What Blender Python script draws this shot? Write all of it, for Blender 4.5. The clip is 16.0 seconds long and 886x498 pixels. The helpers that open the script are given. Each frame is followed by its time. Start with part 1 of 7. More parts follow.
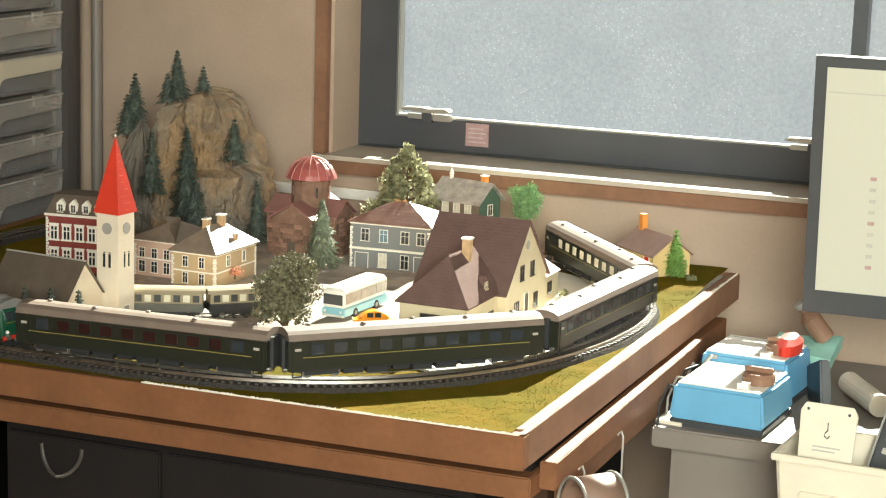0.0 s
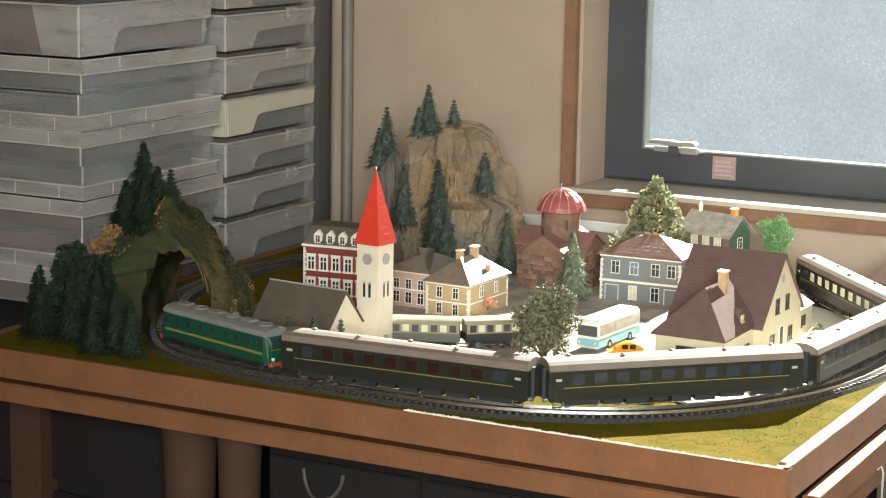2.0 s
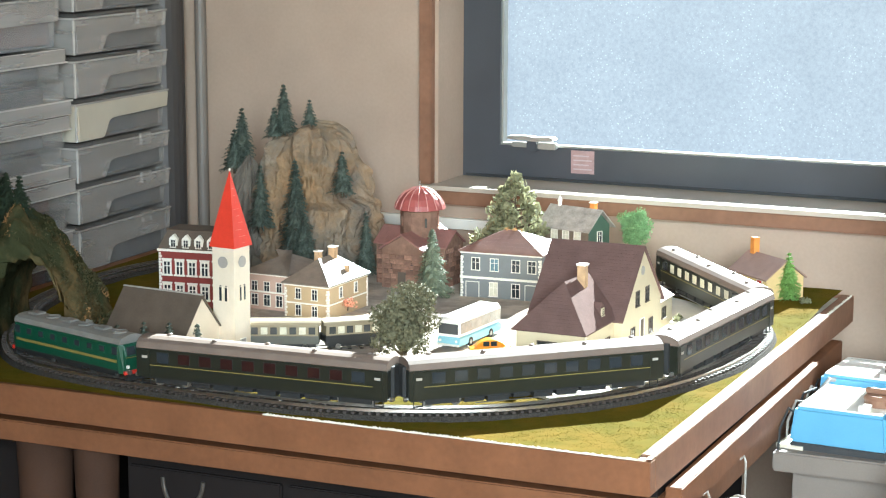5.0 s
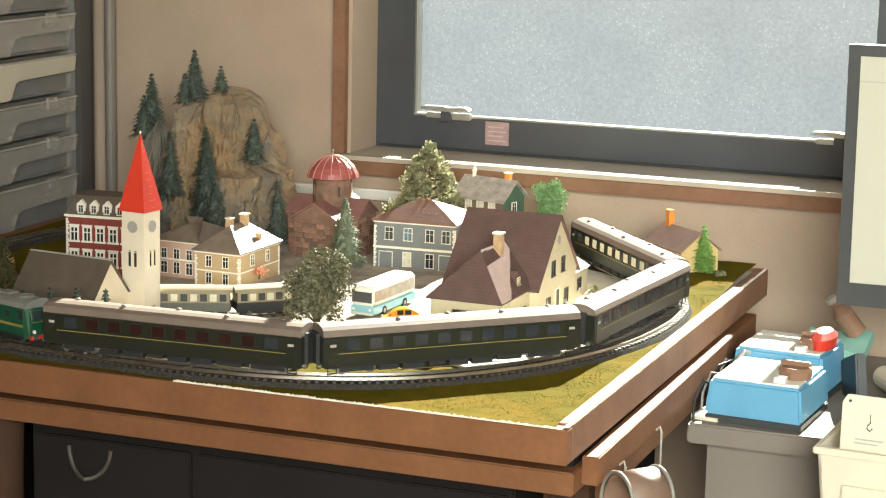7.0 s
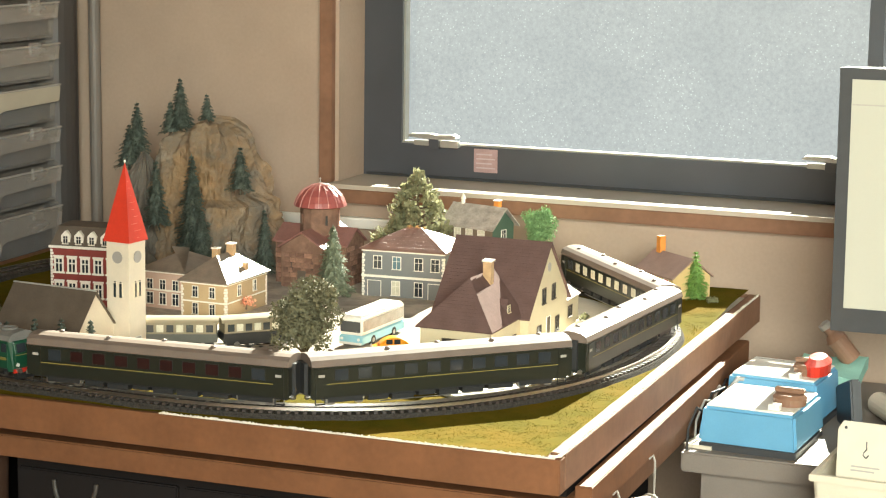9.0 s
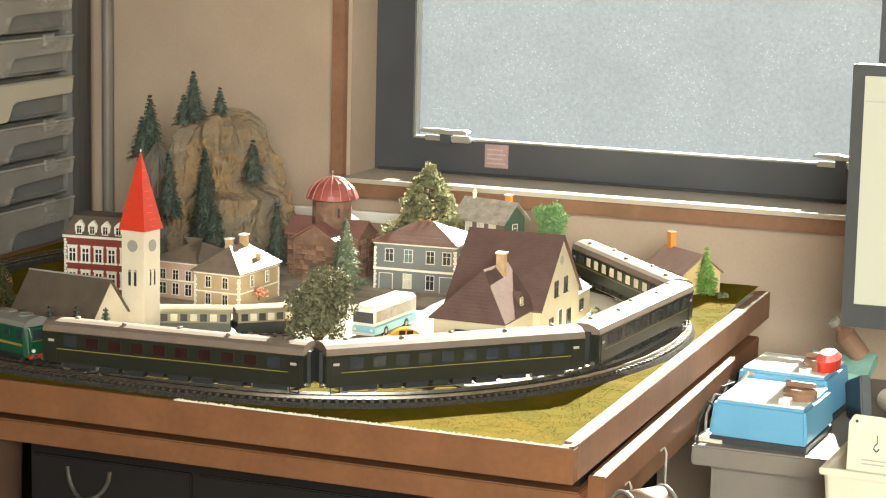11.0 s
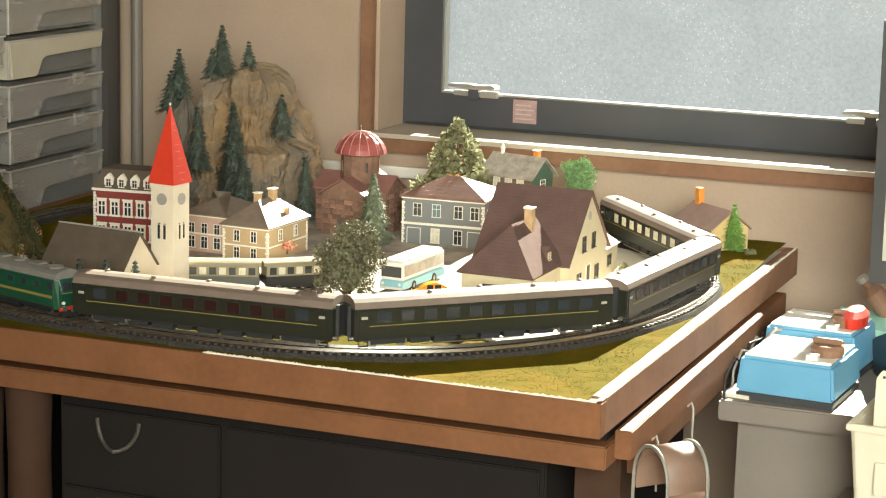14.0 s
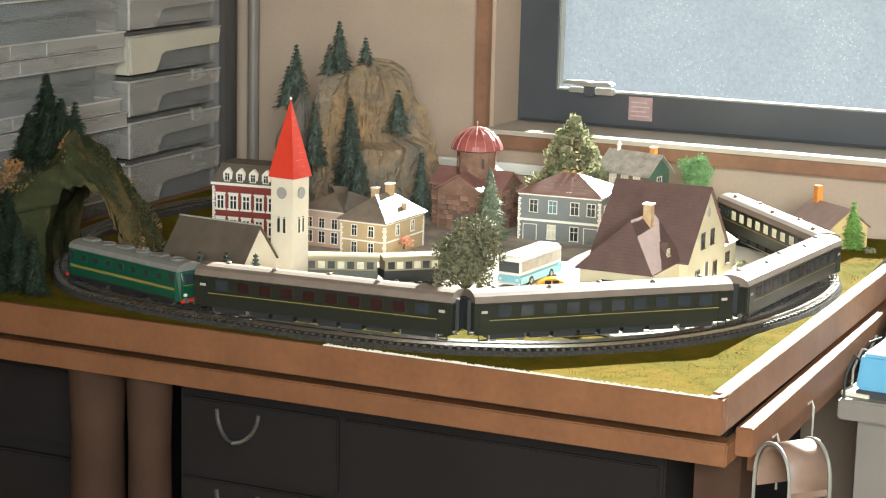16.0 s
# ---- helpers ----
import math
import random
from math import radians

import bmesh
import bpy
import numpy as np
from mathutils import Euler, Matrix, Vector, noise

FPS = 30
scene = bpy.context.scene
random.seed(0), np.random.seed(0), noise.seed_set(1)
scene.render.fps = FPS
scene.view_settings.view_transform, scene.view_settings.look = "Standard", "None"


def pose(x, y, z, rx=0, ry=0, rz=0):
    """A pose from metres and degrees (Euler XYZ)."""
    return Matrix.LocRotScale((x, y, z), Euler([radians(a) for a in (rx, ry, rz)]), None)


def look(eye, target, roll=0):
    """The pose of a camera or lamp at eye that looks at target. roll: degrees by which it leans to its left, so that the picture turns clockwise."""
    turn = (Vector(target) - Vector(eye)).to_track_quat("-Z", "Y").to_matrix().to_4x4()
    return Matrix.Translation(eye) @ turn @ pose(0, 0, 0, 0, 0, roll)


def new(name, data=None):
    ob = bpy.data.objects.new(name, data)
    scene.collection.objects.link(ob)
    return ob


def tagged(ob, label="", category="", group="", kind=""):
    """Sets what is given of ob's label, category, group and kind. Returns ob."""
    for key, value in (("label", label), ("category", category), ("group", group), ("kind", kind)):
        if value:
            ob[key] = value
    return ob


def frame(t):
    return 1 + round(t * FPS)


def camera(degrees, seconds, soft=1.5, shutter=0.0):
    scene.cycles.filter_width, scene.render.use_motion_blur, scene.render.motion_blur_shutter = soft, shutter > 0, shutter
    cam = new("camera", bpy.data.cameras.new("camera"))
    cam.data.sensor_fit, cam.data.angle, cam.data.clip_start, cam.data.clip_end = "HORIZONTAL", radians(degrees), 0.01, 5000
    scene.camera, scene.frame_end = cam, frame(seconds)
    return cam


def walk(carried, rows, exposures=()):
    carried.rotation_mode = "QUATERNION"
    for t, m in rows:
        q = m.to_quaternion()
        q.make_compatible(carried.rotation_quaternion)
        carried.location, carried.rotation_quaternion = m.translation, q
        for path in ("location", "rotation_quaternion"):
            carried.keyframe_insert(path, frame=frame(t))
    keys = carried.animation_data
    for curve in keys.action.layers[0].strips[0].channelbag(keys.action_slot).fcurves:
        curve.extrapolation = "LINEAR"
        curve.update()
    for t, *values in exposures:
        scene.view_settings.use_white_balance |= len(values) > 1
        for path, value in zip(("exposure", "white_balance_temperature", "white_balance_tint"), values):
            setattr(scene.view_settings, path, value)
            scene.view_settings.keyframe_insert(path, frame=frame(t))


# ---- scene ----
cam = camera(25, 16.0, 1.15)
PATH = [
    (0, (0.5458, -1.6213, 0.5079), (-0.1633, 0.2074, 0.1171), 1.80),
    (0.5, (0.5376, -1.6371, 0.5082), (-0.2316, 0.1691, 0.1258), 1.88),
    (1, (0.5277, -1.6499, 0.5088), (-0.2998, 0.1327, 0.1381), 1.70),
    (1.5, (0.5214, -1.6583, 0.5109), (-0.3548, 0.1019, 0.1451), 1.36),
    (2, (0.5125, -1.6585, 0.5093), (-0.3937, 0.0870, 0.1458), 0.99),
    (2.5, (0.5070, -1.6603, 0.5103), (-0.3991, 0.0859, 0.1500), 0.66),
    (3, (0.5062, -1.6602, 0.5100), (-0.3900, 0.0913, 0.1510), 0.42),
    (3.5, (0.5072, -1.6515, 0.5102), (-0.3690, 0.1103, 0.1516), 0.19),
    (4, (0.5088, -1.6440, 0.5056), (-0.3427, 0.1298, 0.1471), 0.10),
    (4.5, (0.5125, -1.6393, 0.5057), (-0.3102, 0.1480, 0.1470), 0.06),
    (5, (0.5135, -1.6315, 0.5013), (-0.2751, 0.1710, 0.1416), 0.18),
    (5.2, (0.5142, -1.6291, 0.5003), (-0.2610, 0.1790, 0.1399), 0.24),
    (7.3, (0.4905, -1.6087, 0.4769), (-0.2051, 0.2278, 0.0986), 1.30),
    (7.5, (0.4897, -1.6066, 0.4763), (-0.2102, 0.2270, 0.0917), 1.32),
    (8, (0.4888, -1.6022, 0.4753), (-0.2218, 0.2271, 0.0898), 1.35),
    (8.5, (0.4860, -1.5959, 0.4735), (-0.2301, 0.2355, 0.1087), 1.00),
    (9, (0.4849, -1.5891, 0.4720), (-0.2060, 0.2559, 0.1275), 0.86),
    (11.5, (0.4743, -1.6072, 0.4583), (-0.2152, 0.2390, 0.1177), 1.50),
    (12, (0.4738, -1.6023, 0.4572), (-0.2074, 0.2455, 0.1085), 1.52),
    (12.5, (0.4720, -1.5955, 0.4559), (-0.1900, 0.2589, 0.1047), 1.61),
    (13, (0.4719, -1.5954, 0.4558), (-0.1729, 0.2631, 0.0952), 1.80),
    (13.5, (0.4735, -1.6023, 0.4573), (-0.1919, 0.2463, 0.0831), 1.78),
    (14, (0.4745, -1.6097, 0.4588), (-0.2363, 0.2200, 0.0754), 1.56),
    (14.5, (0.4747, -1.6124, 0.4593), (-0.2694, 0.2035, 0.0737), 1.44),
    (15, (0.4750, -1.6128, 0.4595), (-0.2936, 0.1927, 0.0729), 1.40),
    (15.5, (0.4613, -1.6162, 0.4525), (-0.3257, 0.1822, 0.0697), 1.49),
    (16, (0.4591, -1.6186, 0.4523), (-0.3449, 0.1718, 0.0675), 1.42),
]
EXPOSURES = [(0, 2.49, 6650, -2), (1.5, 2.59, 6850, -2), (2, 2.59, 6150, -2), (2.5, 2.59, 5880, -2), (3.5, 2.74, 5640, -2), (5.2, 2.84, 5500, -2), (7.3, 2.54, 6700, -2), (9, 2.59, 6780, -2), (11.5, 2.59, 6800, -2), (12.5, 2.65, 6850, -2), (14.5, 2.54, 6850, -2), (15.5, 2.64, 6750, -2), (16, 2.64, 6080, -2)]
walk(cam, [(t, look(e, g, r)) for t, e, g, r in PATH], EXPOSURES)

# ---- light ----
SUN_TO = Vector((0.03, 1.0, 0.545)).normalized()
world = bpy.data.worlds.new("sky")
scene.world = world
world.use_nodes = True
wn = world.node_tree
sky = wn.nodes.new("ShaderNodeTexSky")
sky.sky_type = 'NISHITA'
sky.sun_disc = False
sky.sun_elevation = math.asin(SUN_TO.z)
sky.sun_rotation = math.atan2(SUN_TO.x, SUN_TO.y)
bgn = wn.nodes["Background"]
bgn.inputs[1].default_value = 0.15
wn.links.new(sky.outputs[0], bgn.inputs[0])
sun = new("sun", bpy.data.lights.new("sun", 'SUN'))
sun.data.energy = 5.0
sun.data.angle = radians(0.6)
sun.data.color = (1.0, 0.95, 0.86)
sun.matrix_world = look(tuple(SUN_TO * 3), (0, 0, 0))
# area fill added behind the camera, set in an invented wall opening
fill = new("added_fill", bpy.data.lights.new("added_fill", 'AREA'))
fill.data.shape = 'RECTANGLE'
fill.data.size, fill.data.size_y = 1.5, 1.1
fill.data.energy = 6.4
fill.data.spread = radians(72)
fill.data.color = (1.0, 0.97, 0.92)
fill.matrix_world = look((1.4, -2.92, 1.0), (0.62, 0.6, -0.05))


# ---- materials ----
def mat(name, col, rough=0.6, metal=0.0, var=0.18, scale=60.0, bump=0.15, fine=600.0, spec=0.5, coat=0.0, bdist=0.0006):
    m = bpy.data.materials.new(name)
    m.use_nodes = True
    nt = m.node_tree
    b = nt.nodes["Principled BSDF"]
    tc = nt.nodes.new("ShaderNodeTexCoord")
    n1 = nt.nodes.new("ShaderNodeTexNoise")
    n1.inputs["Scale"].default_value = scale
    n1.inputs["Detail"].default_value = 6
    n2 = nt.nodes.new("ShaderNodeTexNoise")
    n2.inputs["Scale"].default_value = fine
    n2.inputs["Detail"].default_value = 3
    nt.links.new(tc.outputs["Object"], n1.inputs["Vector"])
    nt.links.new(tc.outputs["Object"], n2.inputs["Vector"])
    add = nt.nodes.new("ShaderNodeMath")
    add.operation = 'MULTIPLY_ADD'
    nt.links.new(n2.outputs["Fac"], add.inputs[0])
    add.inputs[1].default_value = 0.45
    nt.links.new(n1.outputs["Fac"], add.inputs[2])
    r = nt.nodes.new("ShaderNodeValToRGB")
    r.color_ramp.elements[0].position = 0.45
    r.color_ramp.elements[1].position = 1.0
    c = [min(1, v) for v in col]
    r.color_ramp.elements[0].color = (*[v * (1 - var) for v in c], 1)
    r.color_ramp.elements[1].color = (*[min(1, v * (1 + var)) for v in c], 1)
    nt.links.new(add.outputs[0], r.inputs[0])
    nt.links.new(r.outputs[0], b.inputs["Base Color"])
    b.inputs["Roughness"].default_value = rough
    b.inputs["Metallic"].default_value = metal
    b.inputs["Specular IOR Level"].default_value = spec
    b.inputs["Coat Weight"].default_value = coat
    if bump:
        bu = nt.nodes.new("ShaderNodeBump")
        bu.inputs["Strength"].default_value = bump
        bu.inputs["Distance"].default_value = bdist
        nt.links.new(add.outputs[0], bu.inputs["Height"])
        nt.links.new(bu.outputs[0], b.inputs["Normal"])
    return m


def banded(m, axis, pitch, depth=0.0004, strength=0.8):
    """Rows of tiles or boards as fine relief on a material."""
    nt = m.node_tree
    b = nt.nodes["Principled BSDF"]
    tc = nt.nodes.new("ShaderNodeTexCoord")
    w = nt.nodes.new("ShaderNodeTexWave")
    w.wave_profile = 'SAW'
    w.bands_direction = axis
    w.inputs["Scale"].default_value = 2 * math.pi / 20 / pitch
    w.inputs["Distortion"].default_value = 0.4
    nt.links.new(tc.outputs["Object"], w.inputs["Vector"])
    bu = nt.nodes.new("ShaderNodeBump")
    bu.inputs["Strength"].default_value = strength
    bu.inputs["Distance"].default_value = depth
    nt.links.new(w.outputs["Fac"], bu.inputs["Height"])
    old = b.inputs["Normal"].links
    if old:
        nt.links.new(old[0].from_socket, bu.inputs["Normal"])
    nt.links.new(bu.outputs[0], b.inputs["Normal"])
    return m


def two_tone(name, a, bcol, scale=25.0, rough=0.9, lo=0.42, hi=0.62, fine=500.0, bump=0.4, bdist=0.001):
    m = mat(name, a, rough, bump=bump, fine=fine, bdist=bdist, spec=0.02)
    nt = m.node_tree
    b = nt.nodes["Principled BSDF"]
    src = b.inputs["Base Color"].links[0].from_socket
    tc = nt.nodes.new("ShaderNodeTexCoord")
    n = nt.nodes.new("ShaderNodeTexNoise")
    n.inputs["Scale"].default_value = scale
    n.inputs["Detail"].default_value = 8
    n.inputs["Roughness"].default_value = 0.65
    nt.links.new(tc.outputs["Object"], n.inputs["Vector"])
    mr = nt.nodes.new("ShaderNodeMapRange")
    mr.inputs[1].default_value, mr.inputs[2].default_value = lo, hi
    nt.links.new(n.outputs["Fac"], mr.inputs[0])
    mx = nt.nodes.new("ShaderNodeMix")
    mx.data_type = 'RGBA'
    nt.links.new(mr.outputs[0], mx.inputs["Factor"])
    nt.links.new(src, mx.inputs["A"])
    mx.inputs["B"].default_value = (*bcol, 1)
    nt.links.new(mx.outputs["Result"], b.inputs["Base Color"])
    return m


WALLP = mat("beige_plaster", (0.405, 0.300, 0.224), 0.85, var=0.09, scale=9, fine=220, bump=0.25, bdist=0.001)
# unseen west wall, darkened so less bounced light reaches the left corner
WALLW = mat("bounce_cut_plaster", (0.20, 0.155, 0.115), 0.9, var=0.08, scale=5)
WALLD = mat("room_plaster", (0.60, 0.52, 0.43), 0.9, var=0.06, scale=5)
FLOORM = banded(mat("floor_boards", (0.42, 0.28, 0.16), 0.45, scale=8), 'X', 0.12)
WOODRED = mat("stained_wood", (0.185, 0.080, 0.037), 0.55, spec=0.25, var=0.22, scale=18, fine=160, bump=0.1)
WOODTRIM = mat("trim_wood", (0.23, 0.12, 0.072), 0.6, spec=0.2, var=0.2, scale=14, fine=120)
SILLM = mat("painted_sill", (0.46, 0.39, 0.31), 0.5, var=0.12, scale=12)
WFRAME = mat("dark_window_frame", (0.055, 0.058, 0.066), 0.38, var=0.12, scale=15, bump=0.05)
ALU = mat("cast_metal", (0.40, 0.39, 0.35), 0.4, 0.6, var=0.1, scale=40)
PALETAPE = mat("faded_sticker", (0.36, 0.23, 0.22), 0.6, var=0.2, scale=90)
WHITEBAR = mat("faded_print", (0.46, 0.36, 0.34), 0.6, var=0.1)
GRASS = two_tone("grass_mat", (0.090, 0.074, 0.007), (0.130, 0.085, 0.010), 14, fine=900)
GRASSD = mat("grass_blades", (0.080, 0.062, 0.006), 0.9, var=0.4, scale=40, bump=0, spec=0.1)
PLAZA = mat("pale_paving", (0.74, 0.69, 0.60), 0.75, var=0.1, scale=25, fine=300)
ROADM = two_tone("dusty_road", (0.36, 0.32, 0.28), (0.55, 0.48, 0.40), 18, lo=0.45, hi=0.6)
BALLAST = mat("ballast", (0.052, 0.046, 0.040), 0.95, spec=0.08, var=0.5, scale=500, fine=1500, bump=1.0, bdist=0.002)
SLEEPER = mat("sleeper_plastic", (0.055, 0.042, 0.035), 0.6)
RAIL = mat("nickel_rail", (0.62, 0.58, 0.52), 0.28, 1.0, var=0.1, bump=0)
BOARDRAW = mat("raw_board_edge", (0.72, 0.66, 0.54), 0.8, var=0.2, scale=60, bump=0.4)
CREAM = mat("cream_wall", (0.60, 0.51, 0.34), 0.7, var=0.06, scale=50)
WHITEW = mat("offwhite_wall", (0.70, 0.60, 0.465), 0.65, var=0.07, scale=40)
REDROOF = mat("red_spire", (0.62, 0.045, 0.022), 0.45, var=0.1, scale=70)
# paler red that paints light on the spire's tile edges
REDEDGE = mat("lit_red_edge", (0.72, 0.20, 0.14), 0.5, var=0.2, scale=200)
BROWNROOF = banded(mat("brown_tiles", (0.135, 0.083, 0.073), 0.75, spec=0.05, var=0.16, scale=60), 'Z', 0.0032)
PALETILE = banded(mat("russet_tiles", (0.20, 0.10, 0.075), 0.5, spec=0.5, var=0.2, scale=60), 'Z', 0.0032)
SLATE = banded(mat("grey_slates", (0.19, 0.150, 0.115), 0.44, spec=0.65, var=0.22, scale=80), 'Z', 0.003)
DARKROOF = mat("dark_roof", (0.105, 0.078, 0.056), 0.7, var=0.2, scale=50)
BRICKRED = mat("red_render", (0.215, 0.036, 0.027), 0.7, var=0.14, scale=80)
STONEW = two_tone("red_sandstone", (0.26, 0.155, 0.11), (0.185, 0.11, 0.08), 90, lo=0.4, hi=0.6, fine=800)
CHURCHROOF = banded(mat("church_roof", (0.26, 0.122, 0.10), 0.55, var=0.2, scale=60), 'X', 0.004)
GREYW = mat("blue_grey_wall", (0.175, 0.180, 0.178), 0.7, var=0.08, scale=50)
TRIMW = mat("white_trim", (0.80, 0.75, 0.65), 0.6, var=0.06, scale=60)
PINKW = mat("pink_wall", (0.52, 0.36, 0.28), 0.7, var=0.08, scale=50)
TANW = mat("tan_wall", (0.44, 0.32, 0.18), 0.7, var=0.1, scale=50)
GREENW = mat("green_wall", (0.075, 0.125, 0.085), 0.7, var=0.12, scale=50)
YELLW = mat("yellow_wall", (0.62, 0.45, 0.20), 0.7, var=0.1, scale=50)
ORANGE = mat("orange_brick", (0.70, 0.26, 0.05), 0.7, var=0.15, scale=90)
CHIMB = mat("ochre_brick", (0.50, 0.32, 0.17), 0.75, var=0.2, scale=120)
PANE = mat("dark_pane", (0.03, 0.035, 0.04), 0.12, var=0.1, bump=0)
PANEB = mat("blue_pane", (0.12, 0.20, 0.23), 0.15, var=0.1, bump=0)
PANEC = mat("curtained_pane", (0.024, 0.008, 0.007), 0.3, var=0.3, scale=200, bump=0)
PANEW = mat("lit_pane", (0.62, 0.58, 0.45), 0.3, var=0.2, scale=150, bump=0)
CLOCK = mat("clock_dial", (0.33, 0.30, 0.27), 0.5, var=0.1)
BARK = mat("bark", (0.10, 0.072, 0.045), 0.9, var=0.3, scale=150, bump=0.6)
LEAFD = mat("conifer_needles", (0.135, 0.160, 0.128), 0.75, var=0.55, scale=120, bump=0, spec=0.25)
LEAFG = mat("bright_foliage", (0.23, 0.38, 0.10), 0.75, var=0.4, scale=120, bump=0, spec=0.25)
LEAFO = mat("olive_foliage", (0.105, 0.095, 0.045), 0.8, var=0.45, scale=120, bump=0, spec=0.25)
LEAFW = mat("frosted_foliage", (0.27, 0.265, 0.15), 0.7, var=0.55, scale=120, bump=0, spec=0.25)
LEAFY = mat("autumn_foliage", (0.42, 0.24, 0.10), 0.8, var=0.5, scale=120, bump=0, spec=0.25)
LEAFB = mat("dark_bush", (0.036, 0.052, 0.030), 0.8, var=0.5, scale=120, bump=0, spec=0.25)
FLOWER = mat("coral_flowers", (0.50, 0.20, 0.12), 0.7, var=0.4, scale=200, bump=0)
ROCK = two_tone("plaster_rock", (0.310, 0.205, 0.115), (0.195, 0.165, 0.130), 11, lo=0.40, hi=0.60, fine=140, bump=1.0, bdist=0.006)


def streak(m, col, scale, lo, hi, down=0.22):
    """Pale dry-brushed paint in upright streaks over a rock material."""
    nt = m.node_tree
    b = nt.nodes["Principled BSDF"]
    src = b.inputs["Base Color"].links[0].from_socket
    tc = nt.nodes.new("ShaderNodeTexCoord")
    mp = nt.nodes.new("ShaderNodeMapping")
    mp.inputs["Scale"].default_value = (1, 1, down)
    n = nt.nodes.new("ShaderNodeTexNoise")
    n.inputs["Scale"].default_value = scale
    n.inputs["Detail"].default_value = 7
    n.inputs["Distortion"].default_value = 0.6
    nt.links.new(tc.outputs["Object"], mp.inputs["Vector"])
    nt.links.new(mp.outputs[0], n.inputs["Vector"])
    mr = nt.nodes.new("ShaderNodeMapRange")
    mr.inputs[1].default_value, mr.inputs[2].default_value, mr.inputs[4].default_value = lo, hi, 0.5
    nt.links.new(n.outputs["Fac"], mr.inputs[0])
    mx = nt.nodes.new("ShaderNodeMix")
    mx.data_type = 'RGBA'
    nt.links.new(mr.outputs[0], mx.inputs["Factor"])
    nt.links.new(src, mx.inputs["A"])
    mx.inputs["B"].default_value = (*col, 1)
    nt.links.new(mx.outputs["Result"], b.inputs["Base Color"])


streak(ROCK, (0.40, 0.34, 0.26), 30, 0.58, 0.76, 0.9)
ROCKG = two_tone("mossy_rock", (0.046, 0.050, 0.024), (0.19, 0.125, 0.055), 13, lo=0.47, hi=0.66, fine=300, bump=0.7, bdist=0.003)
COACH = mat("coach_green", (0.017, 0.0185, 0.0125), 0.35, var=0.1, scale=60, bump=0.03)
COACHROOF = mat("coach_roof", (0.17, 0.128, 0.102), 0.5, var=0.12, scale=50, bump=0.05)
LOCOG = mat("loco_green", (0.011, 0.064, 0.034), 0.32, var=0.1, scale=60, bump=0.03)
STRIPE = mat("yellow_stripe", (0.22, 0.18, 0.05), 0.4, var=0.08)
LOCOROOF = mat("loco_roof", (0.20, 0.19, 0.172), 0.42, var=0.15, scale=80)
BLACKP = mat("black_underframe", (0.02, 0.02, 0.02), 0.5, var=0.2)
STEEL = mat("wheel_steel", (0.45, 0.43, 0.40), 0.35, 0.9, var=0.1)
REDP = mat("red_plastic", (0.55, 0.035, 0.02), 0.35, var=0.1)
BUSW = mat("bus_white", (0.80, 0.76, 0.70), 0.35, var=0.05)
BUSB = mat("bus_blue", (0.28, 0.55, 0.64), 0.35, var=0.06)
BUSPANE = mat("smoky_bus_pane", (0.36, 0.32, 0.27), 0.15, var=0.25, scale=90, bump=0)
CARO = mat("orange_paint", (0.85, 0.33, 0.02), 0.3, var=0.05)
CARG = mat("mint_paint", (0.42, 0.62, 0.52), 0.3, var=0.05)
RUBBER = mat("black_rubber", (0.025, 0.025, 0.025), 0.7)
TRAMC = mat("tram_cream", (0.27, 0.225, 0.15), 0.6, spec=0.2, var=0.08)
TRAMG = mat("tram_dark", (0.10, 0.10, 0.085), 0.5, var=0.1)
CTLB = mat("blue_plastic", (0.13, 0.34, 0.52), 0.38, var=0.06, scale=30)
CTLW = mat("white_plastic", (0.80, 0.77, 0.70), 0.32, var=0.04, scale=30)
CTLBR = mat("brown_knob", (0.25, 0.14, 0.09), 0.35, var=0.1)
DARKP = mat("dark_grey_plastic", (0.045, 0.048, 0.052), 0.4, var=0.1)
SCREEN = mat("pale_screen", (0.47, 0.46, 0.385), 0.35, var=0.03, scale=3, bump=0)
DESKM = mat("dim_desk", (0.20, 0.17, 0.145), 0.5, var=0.12, scale=12)
CREAMP = mat("cream_plastic", (0.66, 0.60, 0.48), 0.4, var=0.06, scale=25)
MINTP = mat("mint_cloth", (0.30, 0.55, 0.46), 0.7, var=0.12, scale=40)
WIREM = mat("grey_wire", (0.40, 0.37, 0.33), 0.45, var=0.1)
CHAIRM = mat("tan_leather", (0.20, 0.125, 0.09), 0.5, var=0.15, scale=40)
# shade below and beside the layout is put into this near-black
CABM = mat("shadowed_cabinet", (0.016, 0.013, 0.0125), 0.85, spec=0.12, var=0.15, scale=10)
LEGM = mat("brown_leg", (0.056, 0.029, 0.018), 0.8, spec=0.2, var=0.2, scale=20)
FIGA = mat("figure_orange", (0.75, 0.32, 0.06), 0.7)
FIGB = mat("figure_grey", (0.16, 0.14, 0.13), 0.7)


def leafy(m, k=0.35):
    """Let light through thin leaves."""
    nt = m.node_tree
    b = nt.nodes["Principled BSDF"]
    tl = nt.nodes.new("ShaderNodeBsdfTranslucent")
    nt.links.new(b.inputs["Base Color"].links[0].from_socket, tl.inputs[0])
    mx = nt.nodes.new("ShaderNodeMixShader")
    mx.inputs[0].default_value = k
    nt.links.new(b.outputs[0], mx.inputs[1])
    nt.links.new(tl.outputs[0], mx.inputs[2])
    nt.links.new(mx.outputs[0], nt.nodes["Material Output"].inputs[0])


for leaf_m in (LEAFD, LEAFG, LEAFO, LEAFW, LEAFY, LEAFB, FLOWER, GRASSD):
    leafy(leaf_m)


